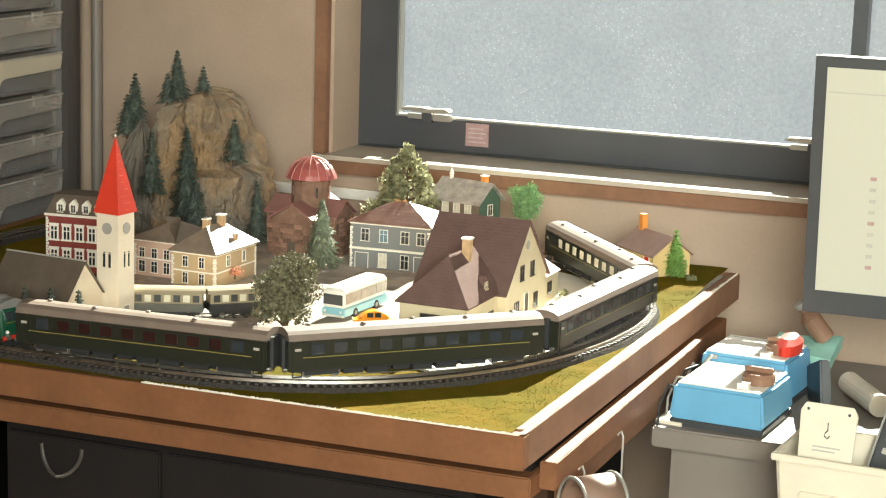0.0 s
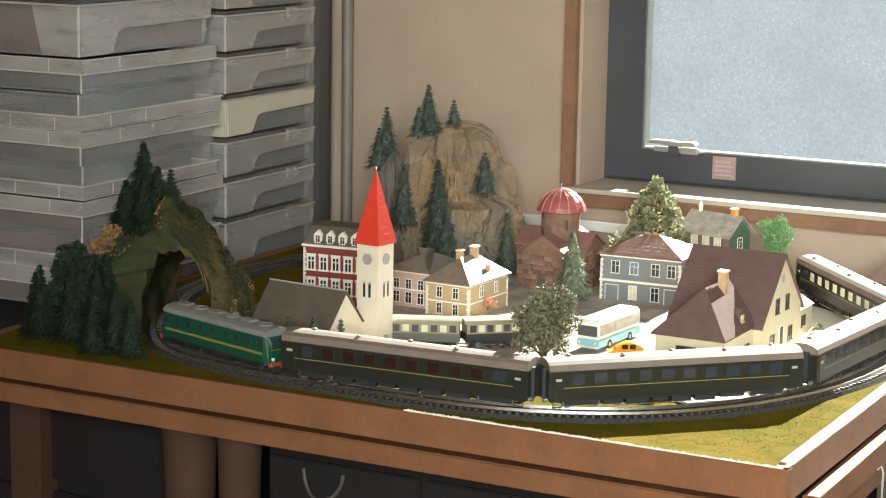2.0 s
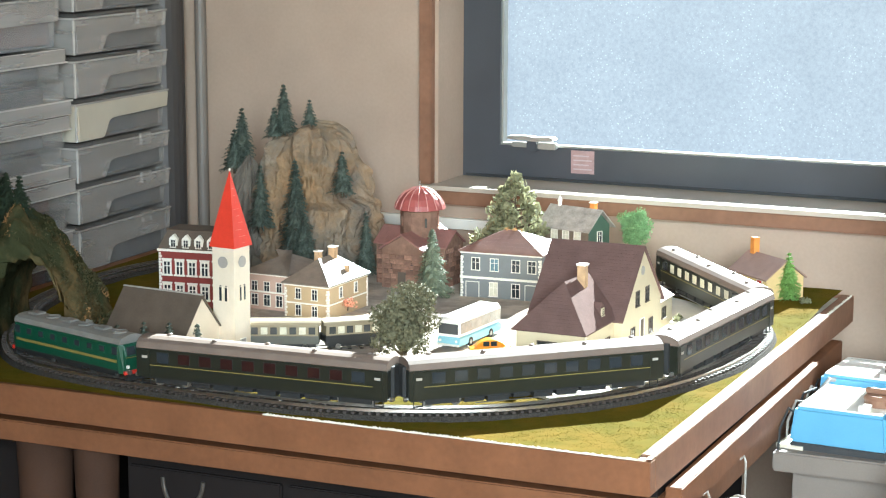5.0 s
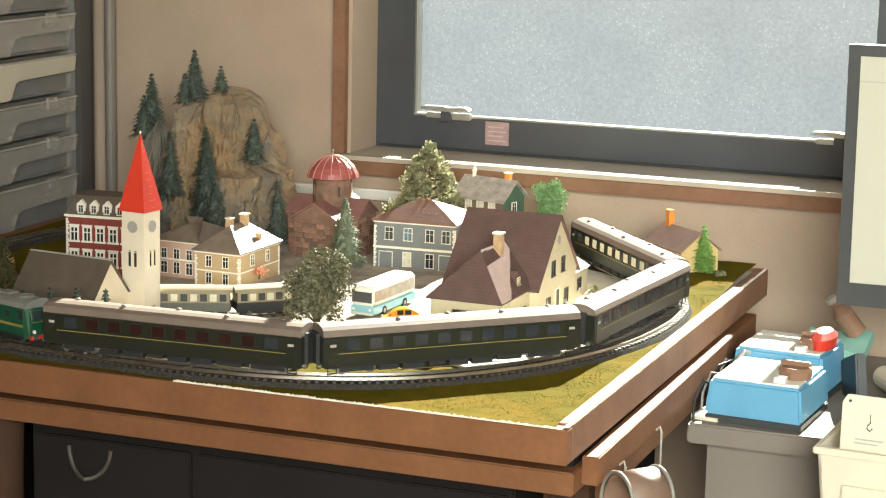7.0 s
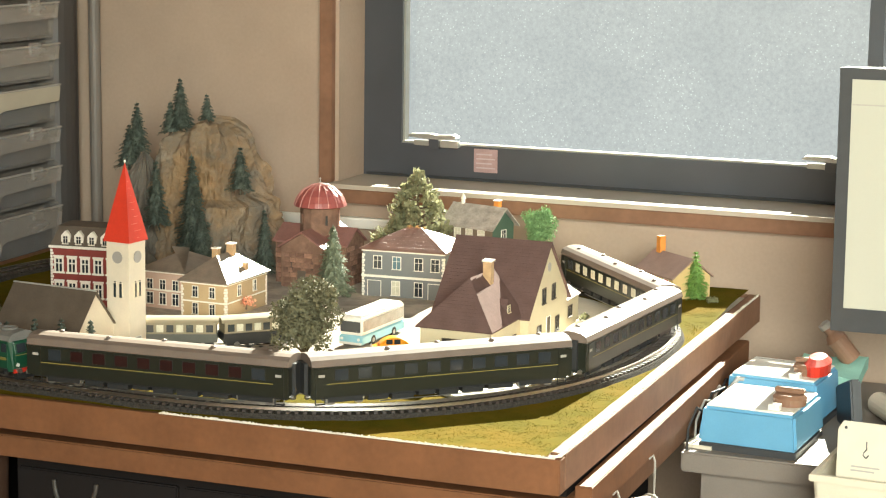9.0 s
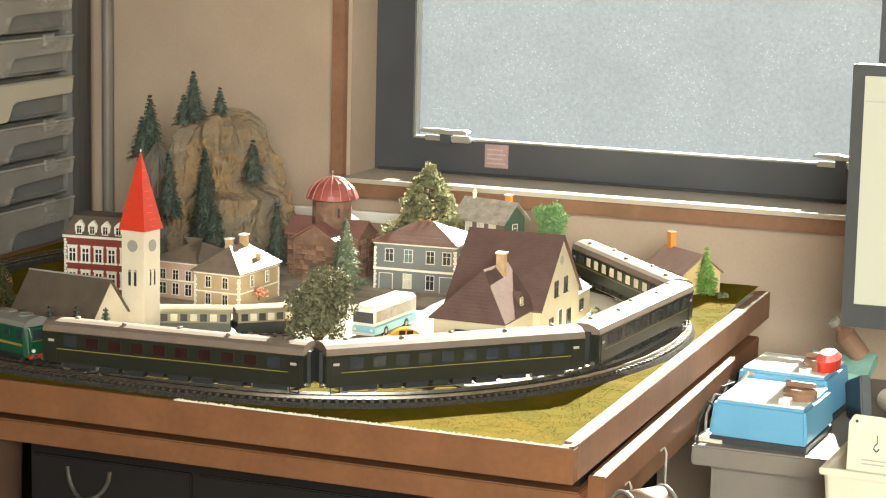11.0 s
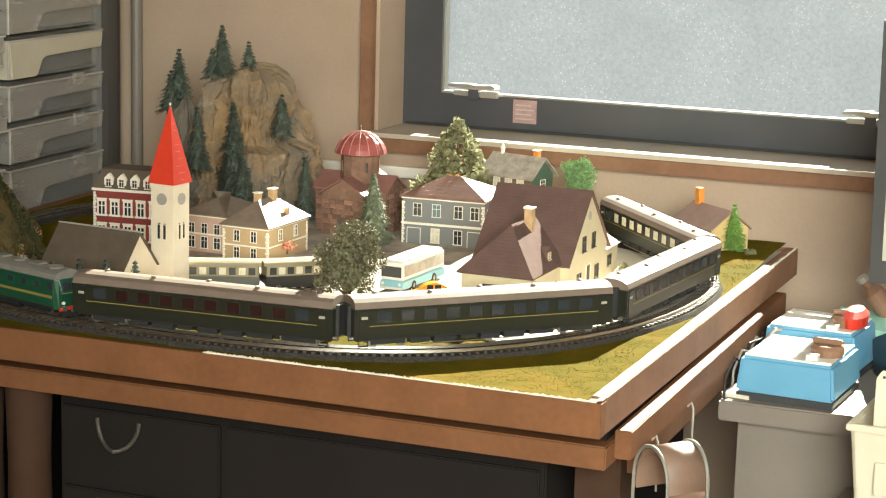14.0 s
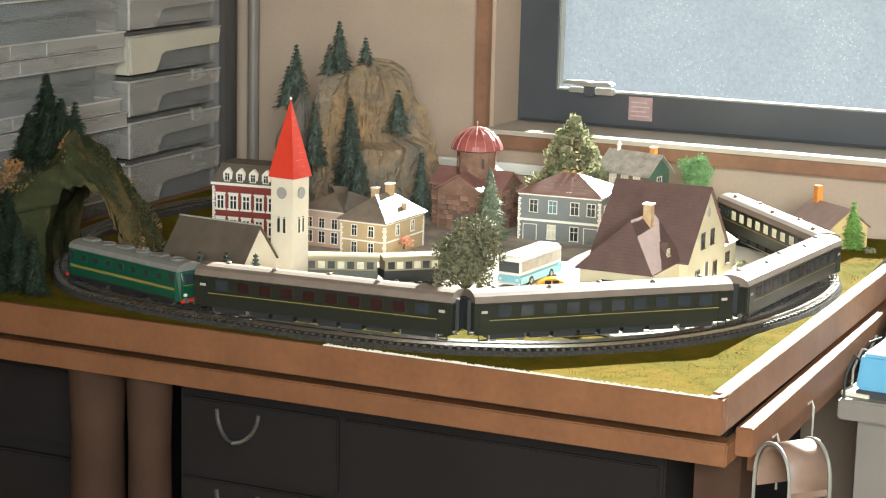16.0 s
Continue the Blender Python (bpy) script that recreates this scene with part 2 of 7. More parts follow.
def clear_plastic(name, col, alpha):
    m = mat(name, col, 0.24, var=0.34, scale=7, bump=0.03, fine=16, coat=0.7)
    nt = m.node_tree
    # stretched noise paints long reflected streaks into the plastic's colour
    mp = nt.nodes.new("ShaderNodeMapping")
    mp.inputs["Scale"].default_value = (0.6, 0.35, 3.0)
    for l in [l for l in nt.links if l.to_node.type == 'TEX_NOISE']:
        nt.links.new(l.from_socket, mp.inputs["Vector"])
        nt.links.new(mp.outputs[0], l.to_socket)
    b = nt.nodes["Principled BSDF"]
    tr = nt.nodes.new("ShaderNodeBsdfTransparent")
    mx = nt.nodes.new("ShaderNodeMixShader")
    mx.inputs[0].default_value = alpha
    nt.links.new(tr.outputs[0], mx.inputs[1])
    nt.links.new(b.outputs[0], mx.inputs[2])
    nt.links.new(mx.outputs[0], nt.nodes["Material Output"].inputs[0])
    return m


BOXP = clear_plastic("cloudy_plastic", (0.48, 0.45, 0.415), 0.21)
# milky grip panels; on tray collars the paler tone also stands for reflections
BOXPANEL = clear_plastic("milky_panel", (0.54, 0.495, 0.45), 0.46)
BOXRIM = clear_plastic("cloudy_rim", (0.62, 0.57, 0.515), 0.74)
BOXIN = mat("boxed_contents", (0.070, 0.062, 0.058), 0.8, var=0.7, scale=14)
BOXINB = mat("boxed_parts_blue", (0.060, 0.072, 0.085), 0.7, var=0.6, scale=16)
BOXINW = mat("boxed_paper", (0.24, 0.215, 0.18), 0.8, var=0.5, scale=18)
BOXINR = mat("boxed_parts_red", (0.11, 0.040, 0.026), 0.8, var=0.5, scale=14)
BOXLABEL = mat("cream_label", (0.56, 0.50, 0.39), 0.6, var=0.06, scale=20)


def dirty_glass():
    m = bpy.data.materials.new("dusty_pane")
    m.use_nodes = True
    nt = m.node_tree
    nt.nodes.remove(nt.nodes["Principled BSDF"])
    tc = nt.nodes.new("ShaderNodeTexCoord")
    n = nt.nodes.new("ShaderNodeTexNoise")
    n.inputs["Scale"].default_value = 190
    n.inputs["Detail"].default_value = 7
    n.inputs["Roughness"].default_value = 0.75
    v = nt.nodes.new("ShaderNodeTexVoronoi")
    v.inputs["Scale"].default_value = 190
    for k in (n, v):
        nt.links.new(tc.outputs["Object"], k.inputs["Vector"])
    sp = nt.nodes.new("ShaderNodeMapRange")
    sp.inputs[1].default_value, sp.inputs[2].default_value = 0.24, 0.05
    nt.links.new(v.outputs["Distance"], sp.inputs[0])
    big = nt.nodes.new("ShaderNodeTexNoise")
    big.inputs["Scale"].default_value = 9
    big.inputs["Detail"].default_value = 4
    nt.links.new(tc.outputs["Object"], big.inputs["Vector"])
    gate = nt.nodes.new("ShaderNodeMapRange")
    gate.inputs[1].default_value, gate.inputs[2].default_value = 0.40, 0.62
    nt.links.new(big.outputs["Fac"], gate.inputs[0])
    mul = nt.nodes.new("ShaderNodeMath")
    mul.operation = 'MULTIPLY'
    nt.links.new(sp.outputs[0], mul.inputs[0])
    nt.links.new(gate.outputs[0], mul.inputs[1])
    s = nt.nodes.new("ShaderNodeMath")
    s.operation = 'MULTIPLY_ADD'
    s.inputs[1].default_value = 0.9
    fine = nt.nodes.new("ShaderNodeMath")
    fine.operation = 'MULTIPLY'
    fine.inputs[1].default_value = 0.78
    nt.links.new(n.outputs["Fac"], fine.inputs[0])
    cloud = nt.nodes.new("ShaderNodeMath")
    cloud.operation = 'MULTIPLY_ADD'
    cloud.inputs[1].default_value = 0.25
    nt.links.new(big.outputs["Fac"], cloud.inputs[0])
    nt.links.new(fine.outputs[0], cloud.inputs[2])
    nt.links.new(mul.outputs[0], s.inputs[0])
    nt.links.new(cloud.outputs[0], s.inputs[2])
    r = nt.nodes.new("ShaderNodeValToRGB")
    r.color_ramp.elements[0].position = 0.25
    r.color_ramp.elements[1].position = 0.95
    r.color_ramp.elements[0].color = (0.068, 0.075, 0.090, 1)
    r.color_ramp.elements[1].color = (0.138, 0.147, 0.163, 1)
    nt.links.new(s.outputs[0], r.inputs[0])
    tl = nt.nodes.new("ShaderNodeBsdfTranslucent")
    nt.links.new(r.outputs[0], tl.inputs[0])
    tp = nt.nodes.new("ShaderNodeBsdfTransparent")
    tp.inputs[0].default_value = (0.165, 0.182, 0.213, 1)
    mx = nt.nodes.new("ShaderNodeMixShader")
    mx.inputs[0].default_value = 0.55
    nt.links.new(tp.outputs[0], mx.inputs[1])
    nt.links.new(tl.outputs[0], mx.inputs[2])
    nt.links.new(mx.outputs[0], nt.nodes["Material Output"].inputs[0])
    return m


GLASS = dirty_glass()


# ---- building helpers ----
class M:
    """A small mesh builder."""

    def __init__(self):
        self.v, self.f, self.tf = [], [], None

    def at(self, m):
        self.tf = m
        return self

    def add(self, vs, fs):
        n = len(self.v)
        if self.tf is not None:
            vs = [tuple(self.tf @ Vector(p)) for p in vs]
        self.v += [tuple(p) for p in vs]
        self.f += [tuple(n + i for i in q) for q in fs]
        return self

    def box(self, x0, x1, y0, y1, z0, z1):
        return self.add([(x0, y0, z0), (x1, y0, z0), (x1, y1, z0), (x0, y1, z0), (x0, y0, z1), (x1, y0, z1), (x1, y1, z1), (x0, y1, z1)],
                        [(0, 3, 2, 1), (4, 5, 6, 7), (0, 1, 5, 4), (1, 2, 6, 5), (2, 3, 7, 6), (3, 0, 4, 7)])

    def frustum(self, a, b, z0, z1):
        (x0, x1, y0, y1), (u0, u1, v0, v1) = a, b
        return self.add([(x0, y0, z0), (x1, y0, z0), (x1, y1, z0), (x0, y1, z0), (u0, v0, z1), (u1, v0, z1), (u1, v1, z1), (u0, v1, z1)],
                        [(0, 3, 2, 1), (4, 5, 6, 7), (0, 1, 5, 4), (1, 2, 6, 5), (2, 3, 7, 6), (3, 0, 4, 7)])

    def extrude(self, poly, axis, a, b):
        """A closed outline in the two other axes, swept along an axis."""
        k = len(poly)

        def p(q, s):
            return (s, q[0], q[1]) if axis == 'x' else (q[0], s, q[1]) if axis == 'y' else (q[0], q[1], s)
        vs = [p(q, a) for q in poly] + [p(q, b) for q in poly]
        fs = [tuple(range(k)), tuple(range(2 * k - 1, k - 1, -1))] + [(i, (i + 1) % k, k + (i + 1) % k, k + i) for i in range(k)]
        return self.add(vs, fs)

    def cyl(self, c, r, h, n=14, r2=None, axis='z'):
        r2 = r if r2 is None else r2
        vs = []
        for s, rr in ((0, r), (h, r2)):
            for i in range(n):
                a = 2 * math.pi * i / n
                u, w = rr * math.cos(a), rr * math.sin(a)
                vs.append((c[0] + u, c[1] + w, c[2] + s) if axis == 'z' else (c[0] + s, c[1] + u, c[2] + w) if axis == 'x' else (c[0] + u, c[1] + s, c[2] + w))
        return self.add(vs, [tuple(range(n - 1, -1, -1)), tuple(range(n, 2 * n))] + [(i, (i + 1) % n, n + (i + 1) % n, n + i) for i in range(n)])

    def turn(self, prof, n=16, c=(0, 0, 0)):
        """A turned shape from an outline of radius and height."""
        vs, fs = [], []
        for r, z in prof:
            for i in range(n):
                a = 2 * math.pi * i / n
                vs.append((c[0] + r * math.cos(a), c[1] + r * math.sin(a), c[2] + z))
        for j in range(len(prof) - 1):
            for i in range(n):
                fs.append((j * n + i, j * n + (i + 1) % n, (j + 1) * n + (i + 1) % n, (j + 1) * n + i))
        fs.append(tuple(range(n - 1, -1, -1)))
        fs.append(tuple(range((len(prof) - 1) * n, len(prof) * n)))
        return self.add(vs, fs)

    def tube(self, pts, r, n=6):
        pts = [Vector(p) for p in pts]
        vs, fs = [], []
        for i, p in enumerate(pts):
            d = (pts[min(i + 1, len(pts) - 1)] - pts[max(i - 1, 0)]).normalized()
            s = d.cross(Vector((0, 0, 1)))
            s = s.normalized() if s.length > 1e-4 else Vector((1, 0, 0))
            u = s.cross(d)
            rr = r[i] if isinstance(r, (list, tuple)) else r
            for k in range(n):
                a = 2 * math.pi * k / n
                vs.append(tuple(p + s * rr * math.cos(a) + u * rr * math.sin(a)))
        for i in range(len(pts) - 1):
            for k in range(n):
                fs.append((i * n + k, i * n + (k + 1) % n, (i + 1) * n + (k + 1) % n, (i + 1) * n + k))
        fs.append(tuple(range(n - 1, -1, -1)))
        fs.append(tuple(range((len(pts) - 1) * n, len(pts) * n)))
        return self.add(vs, fs)


def part(name, mb, material, parent=None, label="", bevel=0.0, smooth=False, kind=""):
    me = bpy.data.meshes.new(name)
    me.from_pydata(mb.v, [], mb.f)
    bm = bmesh.new()
    bm.from_mesh(me)
    bmesh.ops.recalc_face_normals(bm, faces=bm.faces)
    if bevel:
        bmesh.ops.bevel(bm, geom=list(bm.edges), offset=bevel, segments=2, affect='EDGES', clamp_overlap=True)
    bm.to_mesh(me)
    bm.free()
    if smooth:
        me.shade_smooth()
    me.materials.append(material)
    ob = new(name, me)
    if parent is not None:
        ob.parent = parent
    if label or kind:
        tagged(ob, label, kind=kind)
    return ob


def thing(name, label, category, m=None, group="", kind=""):
    ob = new(name)
    ob.empty_display_size = 0.01
    if m is not None:
        ob.matrix_basis = m
    return tagged(ob, label, category, group, kind)


def solo(name, mb, material, label, category, m=None, group="", kind="", bevel=0.0, smooth=False):
    ob = part(name, mb, material, None, "", bevel, smooth)
    if m is not None:
        ob.matrix_basis = m
    return tagged(ob, label, category, group, kind)


FACE = {
    'F': lambda w, d: Matrix.Translation((0, -d / 2, 0)),
    'B': lambda w, d: Matrix.Translation((0, d / 2, 0)) @ Matrix.Rotation(math.pi, 4, 'Z'),
    'R': lambda w, d: Matrix.Translation((w / 2, 0, 0)) @ Matrix.Rotation(math.pi / 2, 4, 'Z'),
    'L': lambda w, d: Matrix.Translation((-w / 2, 0, 0)) @ Matrix.Rotation(-math.pi / 2, 4, 'Z'),
}


def window(parent, m, w, h, frame_m=None, pane_m=None, sill=True, cross=True, arch=False, bar=0.0008):
    """A window whose local -y looks out, its bottom middle at the matrix m."""
    frame_m, pane_m = frame_m or TRIMW, pane_m or PANE
    f = M().at(m)
    t = bar
    f.box(-w / 2 - t, -w / 2, -0.0009, 0.001, 0, h).box(w / 2, w / 2 + t, -0.0009, 0.001, 0, h)
    f.box(-w / 2 - t, w / 2 + t, -0.0009, 0.001, h, h + t)
    if cross:
        f.box(-t * 0.3, t * 0.3, -0.0007, 0.001, 0, h).box(-w / 2, w / 2, -0.0006, 0.001, h * 0.62, h * 0.62 + t * 0.6)
    fr = part("window", f, frame_m, parent)
    part("pane", M().at(m).box(-w / 2, w / 2, -0.0003, 0.0008, 0, h), pane_m, fr)
    if sill:
        part("sill", M().at(m).box(-w / 2 - 1.6 * t, w / 2 + 1.6 * t, -0.0018, 0.001, -t, 0), frame_m, fr)
    return fr


def door(parent, m, w, h, material):
    d = part("door", M().at(m).box(-w / 2, w / 2, -0.0005, 0.001, 0, h), material, parent)
    part("frame", M().at(m).box(-w / 2 - 0.0008, -w / 2, -0.001, 0.001, 0, h).box(w / 2, w / 2 + 0.0008, -0.001, 0.001, 0, h).box(-w / 2 - 0.0008, w / 2 + 0.0008, -0.001, 0.001, h, h + 0.0008), TRIMW, d)
    return d


def roof_mesh(kind, w, d, eave, ridge, over=0.003, along='x', inset=None, thick=0.0014):
    """A hip or gable roof with some thickness."""
    x, y = w / 2 + over, d / 2 + over
    mb = M()
    e = eave - 0.0006
    if along == 'x':
        i = (y if inset is None else inset) if kind == 'hip' else 0
        top = [(-x + i, 0, ridge), (x - i, 0, ridge)]
        corner = [(-x, -y), (x, -y), (x, y), (-x, y)]
        faces = [(0, 1, 5, 4), (1, 2, 5), (2, 3, 4, 5), (3, 0, 4)]
    else:
        i = (x if inset is None else inset) if kind == 'hip' else 0
        top = [(0, -y + i, ridge), (0, y - i, ridge)]
        corner = [(-x, -y), (x, -y), (x, y), (-x, y)]
        faces = [(0, 1, 4), (1, 2, 5, 4), (2, 3, 5), (3, 0, 4, 5)]
    vs = [(a, b, e) for a, b in corner] + top + [(a, b, e - thick) for a, b in corner]
    fs = faces + [(0, 6, 7, 1), (1, 7, 8, 2), (2, 8, 9, 3), (3, 9, 6, 0), (6, 9, 8, 7)]
    return mb.add(vs, fs)


def quoins(parent, w, d, h, corners, material, s=0.0032):
    for sx, sy in corners:
        n = int(h / s)
        for i in range(n):
            k = s * (0.95 if i % 2 else 0.62)
            x0, y0 = sx * w / 2, sy * d / 2
            part("quoin", M().box(min(x0 - sx * k, x0 + sx * 0.0006), max(x0 - sx * k, x0 + sx * 0.0006), min(y0 - sy * k, y0 + sy * 0.0006), max(y0 - sy * k, y0 + sy * 0.0006), i * s + 0.0002, (i + 1) * s - 0.0003), material, parent)


def chimney(parent, x, y, z0, z1, s, material, cap=True):
    c = part("chimney", M().box(x - s / 2, x + s / 2, y - s / 2, y + s / 2, z0, z1), material, parent)
    if cap:
        part("cap", M().box(x - s * 0.62, x + s * 0.62, y - s * 0.62, y + s * 0.62, z1, z1 + s * 0.2), TRIMW, c)

# ---- the room ----
# the window wall and all that is fixed to it stand a little further back than drawn
WALL_SHIFT = Matrix.Translation((0.49, -1.61, 0.47)) @ Matrix.Diagonal((1.026, 1.026, 1.026, 1)) @ Matrix.Translation((-0.49, 1.61, -0.47))
FLOOR_Z, CEIL_Z, WALL_Y = -0.80, 1.75, 0.80
WX0, WX1, WZ0, WZ1 = -0.562, 1.40, 0.098, 1.25
wall_north = M().box(-1.55, WX0, WALL_Y, 1.0, FLOOR_Z, CEIL_Z).box(WX1, 2.6, WALL_Y, 1.0, FLOOR_Z, CEIL_Z)
wall_north.box(WX0, WX1, WALL_Y, 1.0, FLOOR_Z, WZ0).box(WX0, WX1, WALL_Y, 1.0, WZ1, CEIL_Z)
solo("wall_north", wall_north, WALLP, "beige plastered wall around the window", "wall", WALL_SHIFT, kind="structure")
solo("wall_west", M().box(-1.65, -1.55, -3.1, 1.0, FLOOR_Z, CEIL_Z), WALLW, "plain brown wall darkened to cut bounced light", "wall", kind="structure")
solo("wall_east", M().box(2.6, 2.7, -3.1, 1.0, FLOOR_Z, CEIL_Z), WALLD, "plain beige wall", "wall", kind="structure")
# unseen wall; its opening is made up to hold the fill lamp
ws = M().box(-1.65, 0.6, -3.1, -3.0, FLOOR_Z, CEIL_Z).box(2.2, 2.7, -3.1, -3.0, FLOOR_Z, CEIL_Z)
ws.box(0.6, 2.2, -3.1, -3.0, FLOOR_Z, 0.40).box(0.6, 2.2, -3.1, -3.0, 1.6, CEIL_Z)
solo("wall_south", ws, WALLD, "plain beige unseen wall with an added opening", "wall", kind="structure")
solo("floor", M().box(-1.65, 2.7, -3.1, 1.0, FLOOR_Z - 0.05, FLOOR_Z), FLOORM, "brown wooden floor", "floor", kind="structure")
solo("ceiling", M().box(-1.65, 2.7, -3.1, 1.0, CEIL_Z, CEIL_Z + 0.05), WALLD, "plain pale ceiling", "ceiling", kind="structure")

# window: dark frames, two panes, sill and casing; right pane unseen, added for light
FY = 0.885
win = thing("window_1", "dark-framed window with a dusty sunlit pane", "window", WALL_SHIFT, kind="structure")
fr = M().box(WX0, -0.5035, FY, FY + 0.05, 0.1046, WZ1).box(-0.5035, 0.1095, FY, FY + 0.05, 0.1046, 0.150).box(-0.5035, 0.1095, FY, FY + 0.05, 1.19, WZ1)
fr.box(0.1095, 0.128, FY, FY + 0.05, 0.1046, WZ1).box(0.128, WX1, FY, FY + 0.05, 0.1046, 0.150).box(0.128, WX1, FY, FY + 0.05, 1.19, WZ1).box(WX1 - 0.05, WX1, FY, FY + 0.05, 0.150, 1.19)
part("window_frame", fr, WFRAME, win, "dark painted frame")
lip = M().box(-0.5035, -0.5010, FY + 0.006, FY + 0.02, 0.1525, 1.19).box(-0.5035, 0.1095, FY + 0.004, FY + 0.02, 0.150, 0.1525)
part("glazing_bead", lip, ALU, win, "bright metal bead")
for a, b in ((-0.5035, 0.1095), (0.128, WX1 - 0.05)):
    g = part("pane", M().box(a, b, FY + 0.022, FY + 0.026, 0.150, 1.19), GLASS, win)
    g.visible_shadow = False
part("groove", M().box(WX0 + 0.01, WX1, FY - 0.004, FY, 0.106, 0.1085), RUBBER, win)
sill = thing("window_sill", "pale painted window sill with a brown wooden nose", "window sill", WALL_SHIFT, kind="structure")
part("board", M().box(WX0 - 0.010, WX1, 0.779, FY + 0.02, 0.0985, 0.1045), SILLM, sill)
part("nose", M().box(WX0 - 0.012, WX1 + 0.01, 0.781, 0.7985, 0.080, 0.0983), WOODTRIM, sill, bevel=0.0015)
trim = thing("trim", "brown wooden window casing", "trim", WALL_SHIFT, kind="structure")
part("post", M().box(-0.580, -0.5625, 0.786, 0.799, 0.105, 1.27), WOODTRIM, trim, bevel=0.001)
part("reveal", M().box(-0.562, -0.558, 0.80, FY, 0.105, 1.25), WALLP, trim)
part("header", M().box(-0.580, WX1 + 0.02, 0.786, 0.799, 1.2715, 1.29), WOODTRIM, trim)


def latch(x):
    o = thing("window_latch", "bright cast metal window latch on the frame", "latch", WALL_SHIFT @ pose(x, FY, 0.156), "window latches")
    part("base", M().box(-0.030, -0.006, -0.008, 0.0, -0.007, 0.0).box(0.008, 0.034, -0.010, 0, -0.008, 0.001), ALU, o, bevel=0.001)
    part("lever", M().extrude([(-0.034, 0.006), (-0.030, 0.010), (0.0, 0.0105), (0.006, 0.009), (0.030, 0.0105), (0.036, 0.008), (0.034, 0.005), (0.008, 0.0035), (-0.006, 0.004)], 'y', -0.022, -0.006), ALU, o, bevel=0.0008)
    part("pivot", M().box(-0.006, 0.008, -0.014, 0, -0.010, 0.004), WFRAME, o)
    return o


latch(-0.453)
latch(0.072)
st = thing("sticker", "faded pink sticker on the window frame", "sticker", WALL_SHIFT @ pose(-0.383, FY - 0.0006, 0.117))
part("paper", M().box(-0.0165, 0.0165, -0.0004, 0.0004, 0, 0.031), PALETAPE, st)
for i in range(4):
    part("print_bar", M().box(-0.013, 0.013 - 0.004 * (i % 2), -0.0008, -0.0003, 0.005 + i * 0.006, 0.0068 + i * 0.006), WHITEBAR, st)
solo("cable_duct", M().box(-0.74, -0.47, 0.788, 0.7995, 0.046, 0.060), CTLW, "white cable duct along the wall", "duct", WALL_SHIFT, bevel=0.002)
pp = thing("pipe", "grey metal pipe in the corner of the room", "pipe", WALL_SHIFT)
part("tube", M().cyl((-0.958, 0.752, FLOOR_Z), 0.033, CEIL_Z - FLOOR_Z, 24), mat("pipe_paint", (0.085, 0.076, 0.072), 0.42, 0.3, var=0.1, scale=10), pp, smooth=False)
part("side_tube", M().cyl((-0.914, 0.787, FLOOR_Z), 0.008, CEIL_Z - FLOOR_Z, 14), DESKM, pp)

# ---- table and layout board ----
tab = thing("table", "brown wooden table under the layout", "table")
part("top", M().box(-0.97, -0.004, 0.035, 0.76, -0.072, -0.050), WOODRED, tab, bevel=0.0015)
# batten in the shade colour fills the dark gap under the board
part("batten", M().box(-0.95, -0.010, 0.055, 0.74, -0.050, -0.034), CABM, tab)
for x, k in ((-0.688, 1.0), (-0.624, 0.80)):
    part("leg", M().turn([(0.016 * k, FLOOR_Z), (0.024 * k, -0.42), (0.029 * k, -0.24), (0.0275 * k, -0.15), (0.030 * k, -0.0725)], 20, (x, 0.068, 0)), LEGM, tab, smooth=True)
for x in (-0.03, -0.94):
    part("leg", M().box(x - 0.022, x + 0.022, 0.10, 0.144, FLOOR_Z, -0.0725), LEGM, tab)
part("side_rail", M().box(-0.004, 0.012, 0.06, 0.72, -0.067, -0.040), WOODRED, tab, "brown wooden side rail", bevel=0.001)
part("lower_rail", M().box(-0.010, 0.001, 0.12, 0.70, -0.098, -0.0725), WOODTRIM, tab, bevel=0.001)
for y in (0.13, 0.26):
    part("hook", M().tube([(0.012, y, -0.066), (0.016, y, -0.062), (0.018, y, -0.068), (0.018, y, -0.115)], 0.0012), WIREM, tab)
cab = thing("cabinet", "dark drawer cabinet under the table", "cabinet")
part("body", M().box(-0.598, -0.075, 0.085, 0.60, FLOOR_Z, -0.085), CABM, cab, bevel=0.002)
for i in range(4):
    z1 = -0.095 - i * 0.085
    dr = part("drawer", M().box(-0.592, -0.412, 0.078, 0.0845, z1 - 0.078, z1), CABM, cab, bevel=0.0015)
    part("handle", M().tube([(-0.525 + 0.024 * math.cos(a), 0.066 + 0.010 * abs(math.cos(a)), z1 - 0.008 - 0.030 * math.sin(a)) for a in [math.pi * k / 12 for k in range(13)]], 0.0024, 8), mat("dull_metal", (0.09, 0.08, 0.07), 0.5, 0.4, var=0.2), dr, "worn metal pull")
# flat panel stands in for the dark void beside the drawers
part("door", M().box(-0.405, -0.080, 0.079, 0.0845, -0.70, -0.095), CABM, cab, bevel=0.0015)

# dark shelving, also placed to cover the bright wall behind the table
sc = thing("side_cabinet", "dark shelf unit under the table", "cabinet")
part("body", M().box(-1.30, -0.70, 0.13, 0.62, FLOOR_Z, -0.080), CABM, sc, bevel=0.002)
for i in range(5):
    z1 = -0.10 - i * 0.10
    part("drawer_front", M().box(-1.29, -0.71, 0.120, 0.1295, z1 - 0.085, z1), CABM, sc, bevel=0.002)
# added dark sheet standing in for shade between unit and cabinet
part("shade_panel", M().box(-0.70, -0.585, 0.30, 0.32, FLOOR_Z, -0.080), CABM, sc)

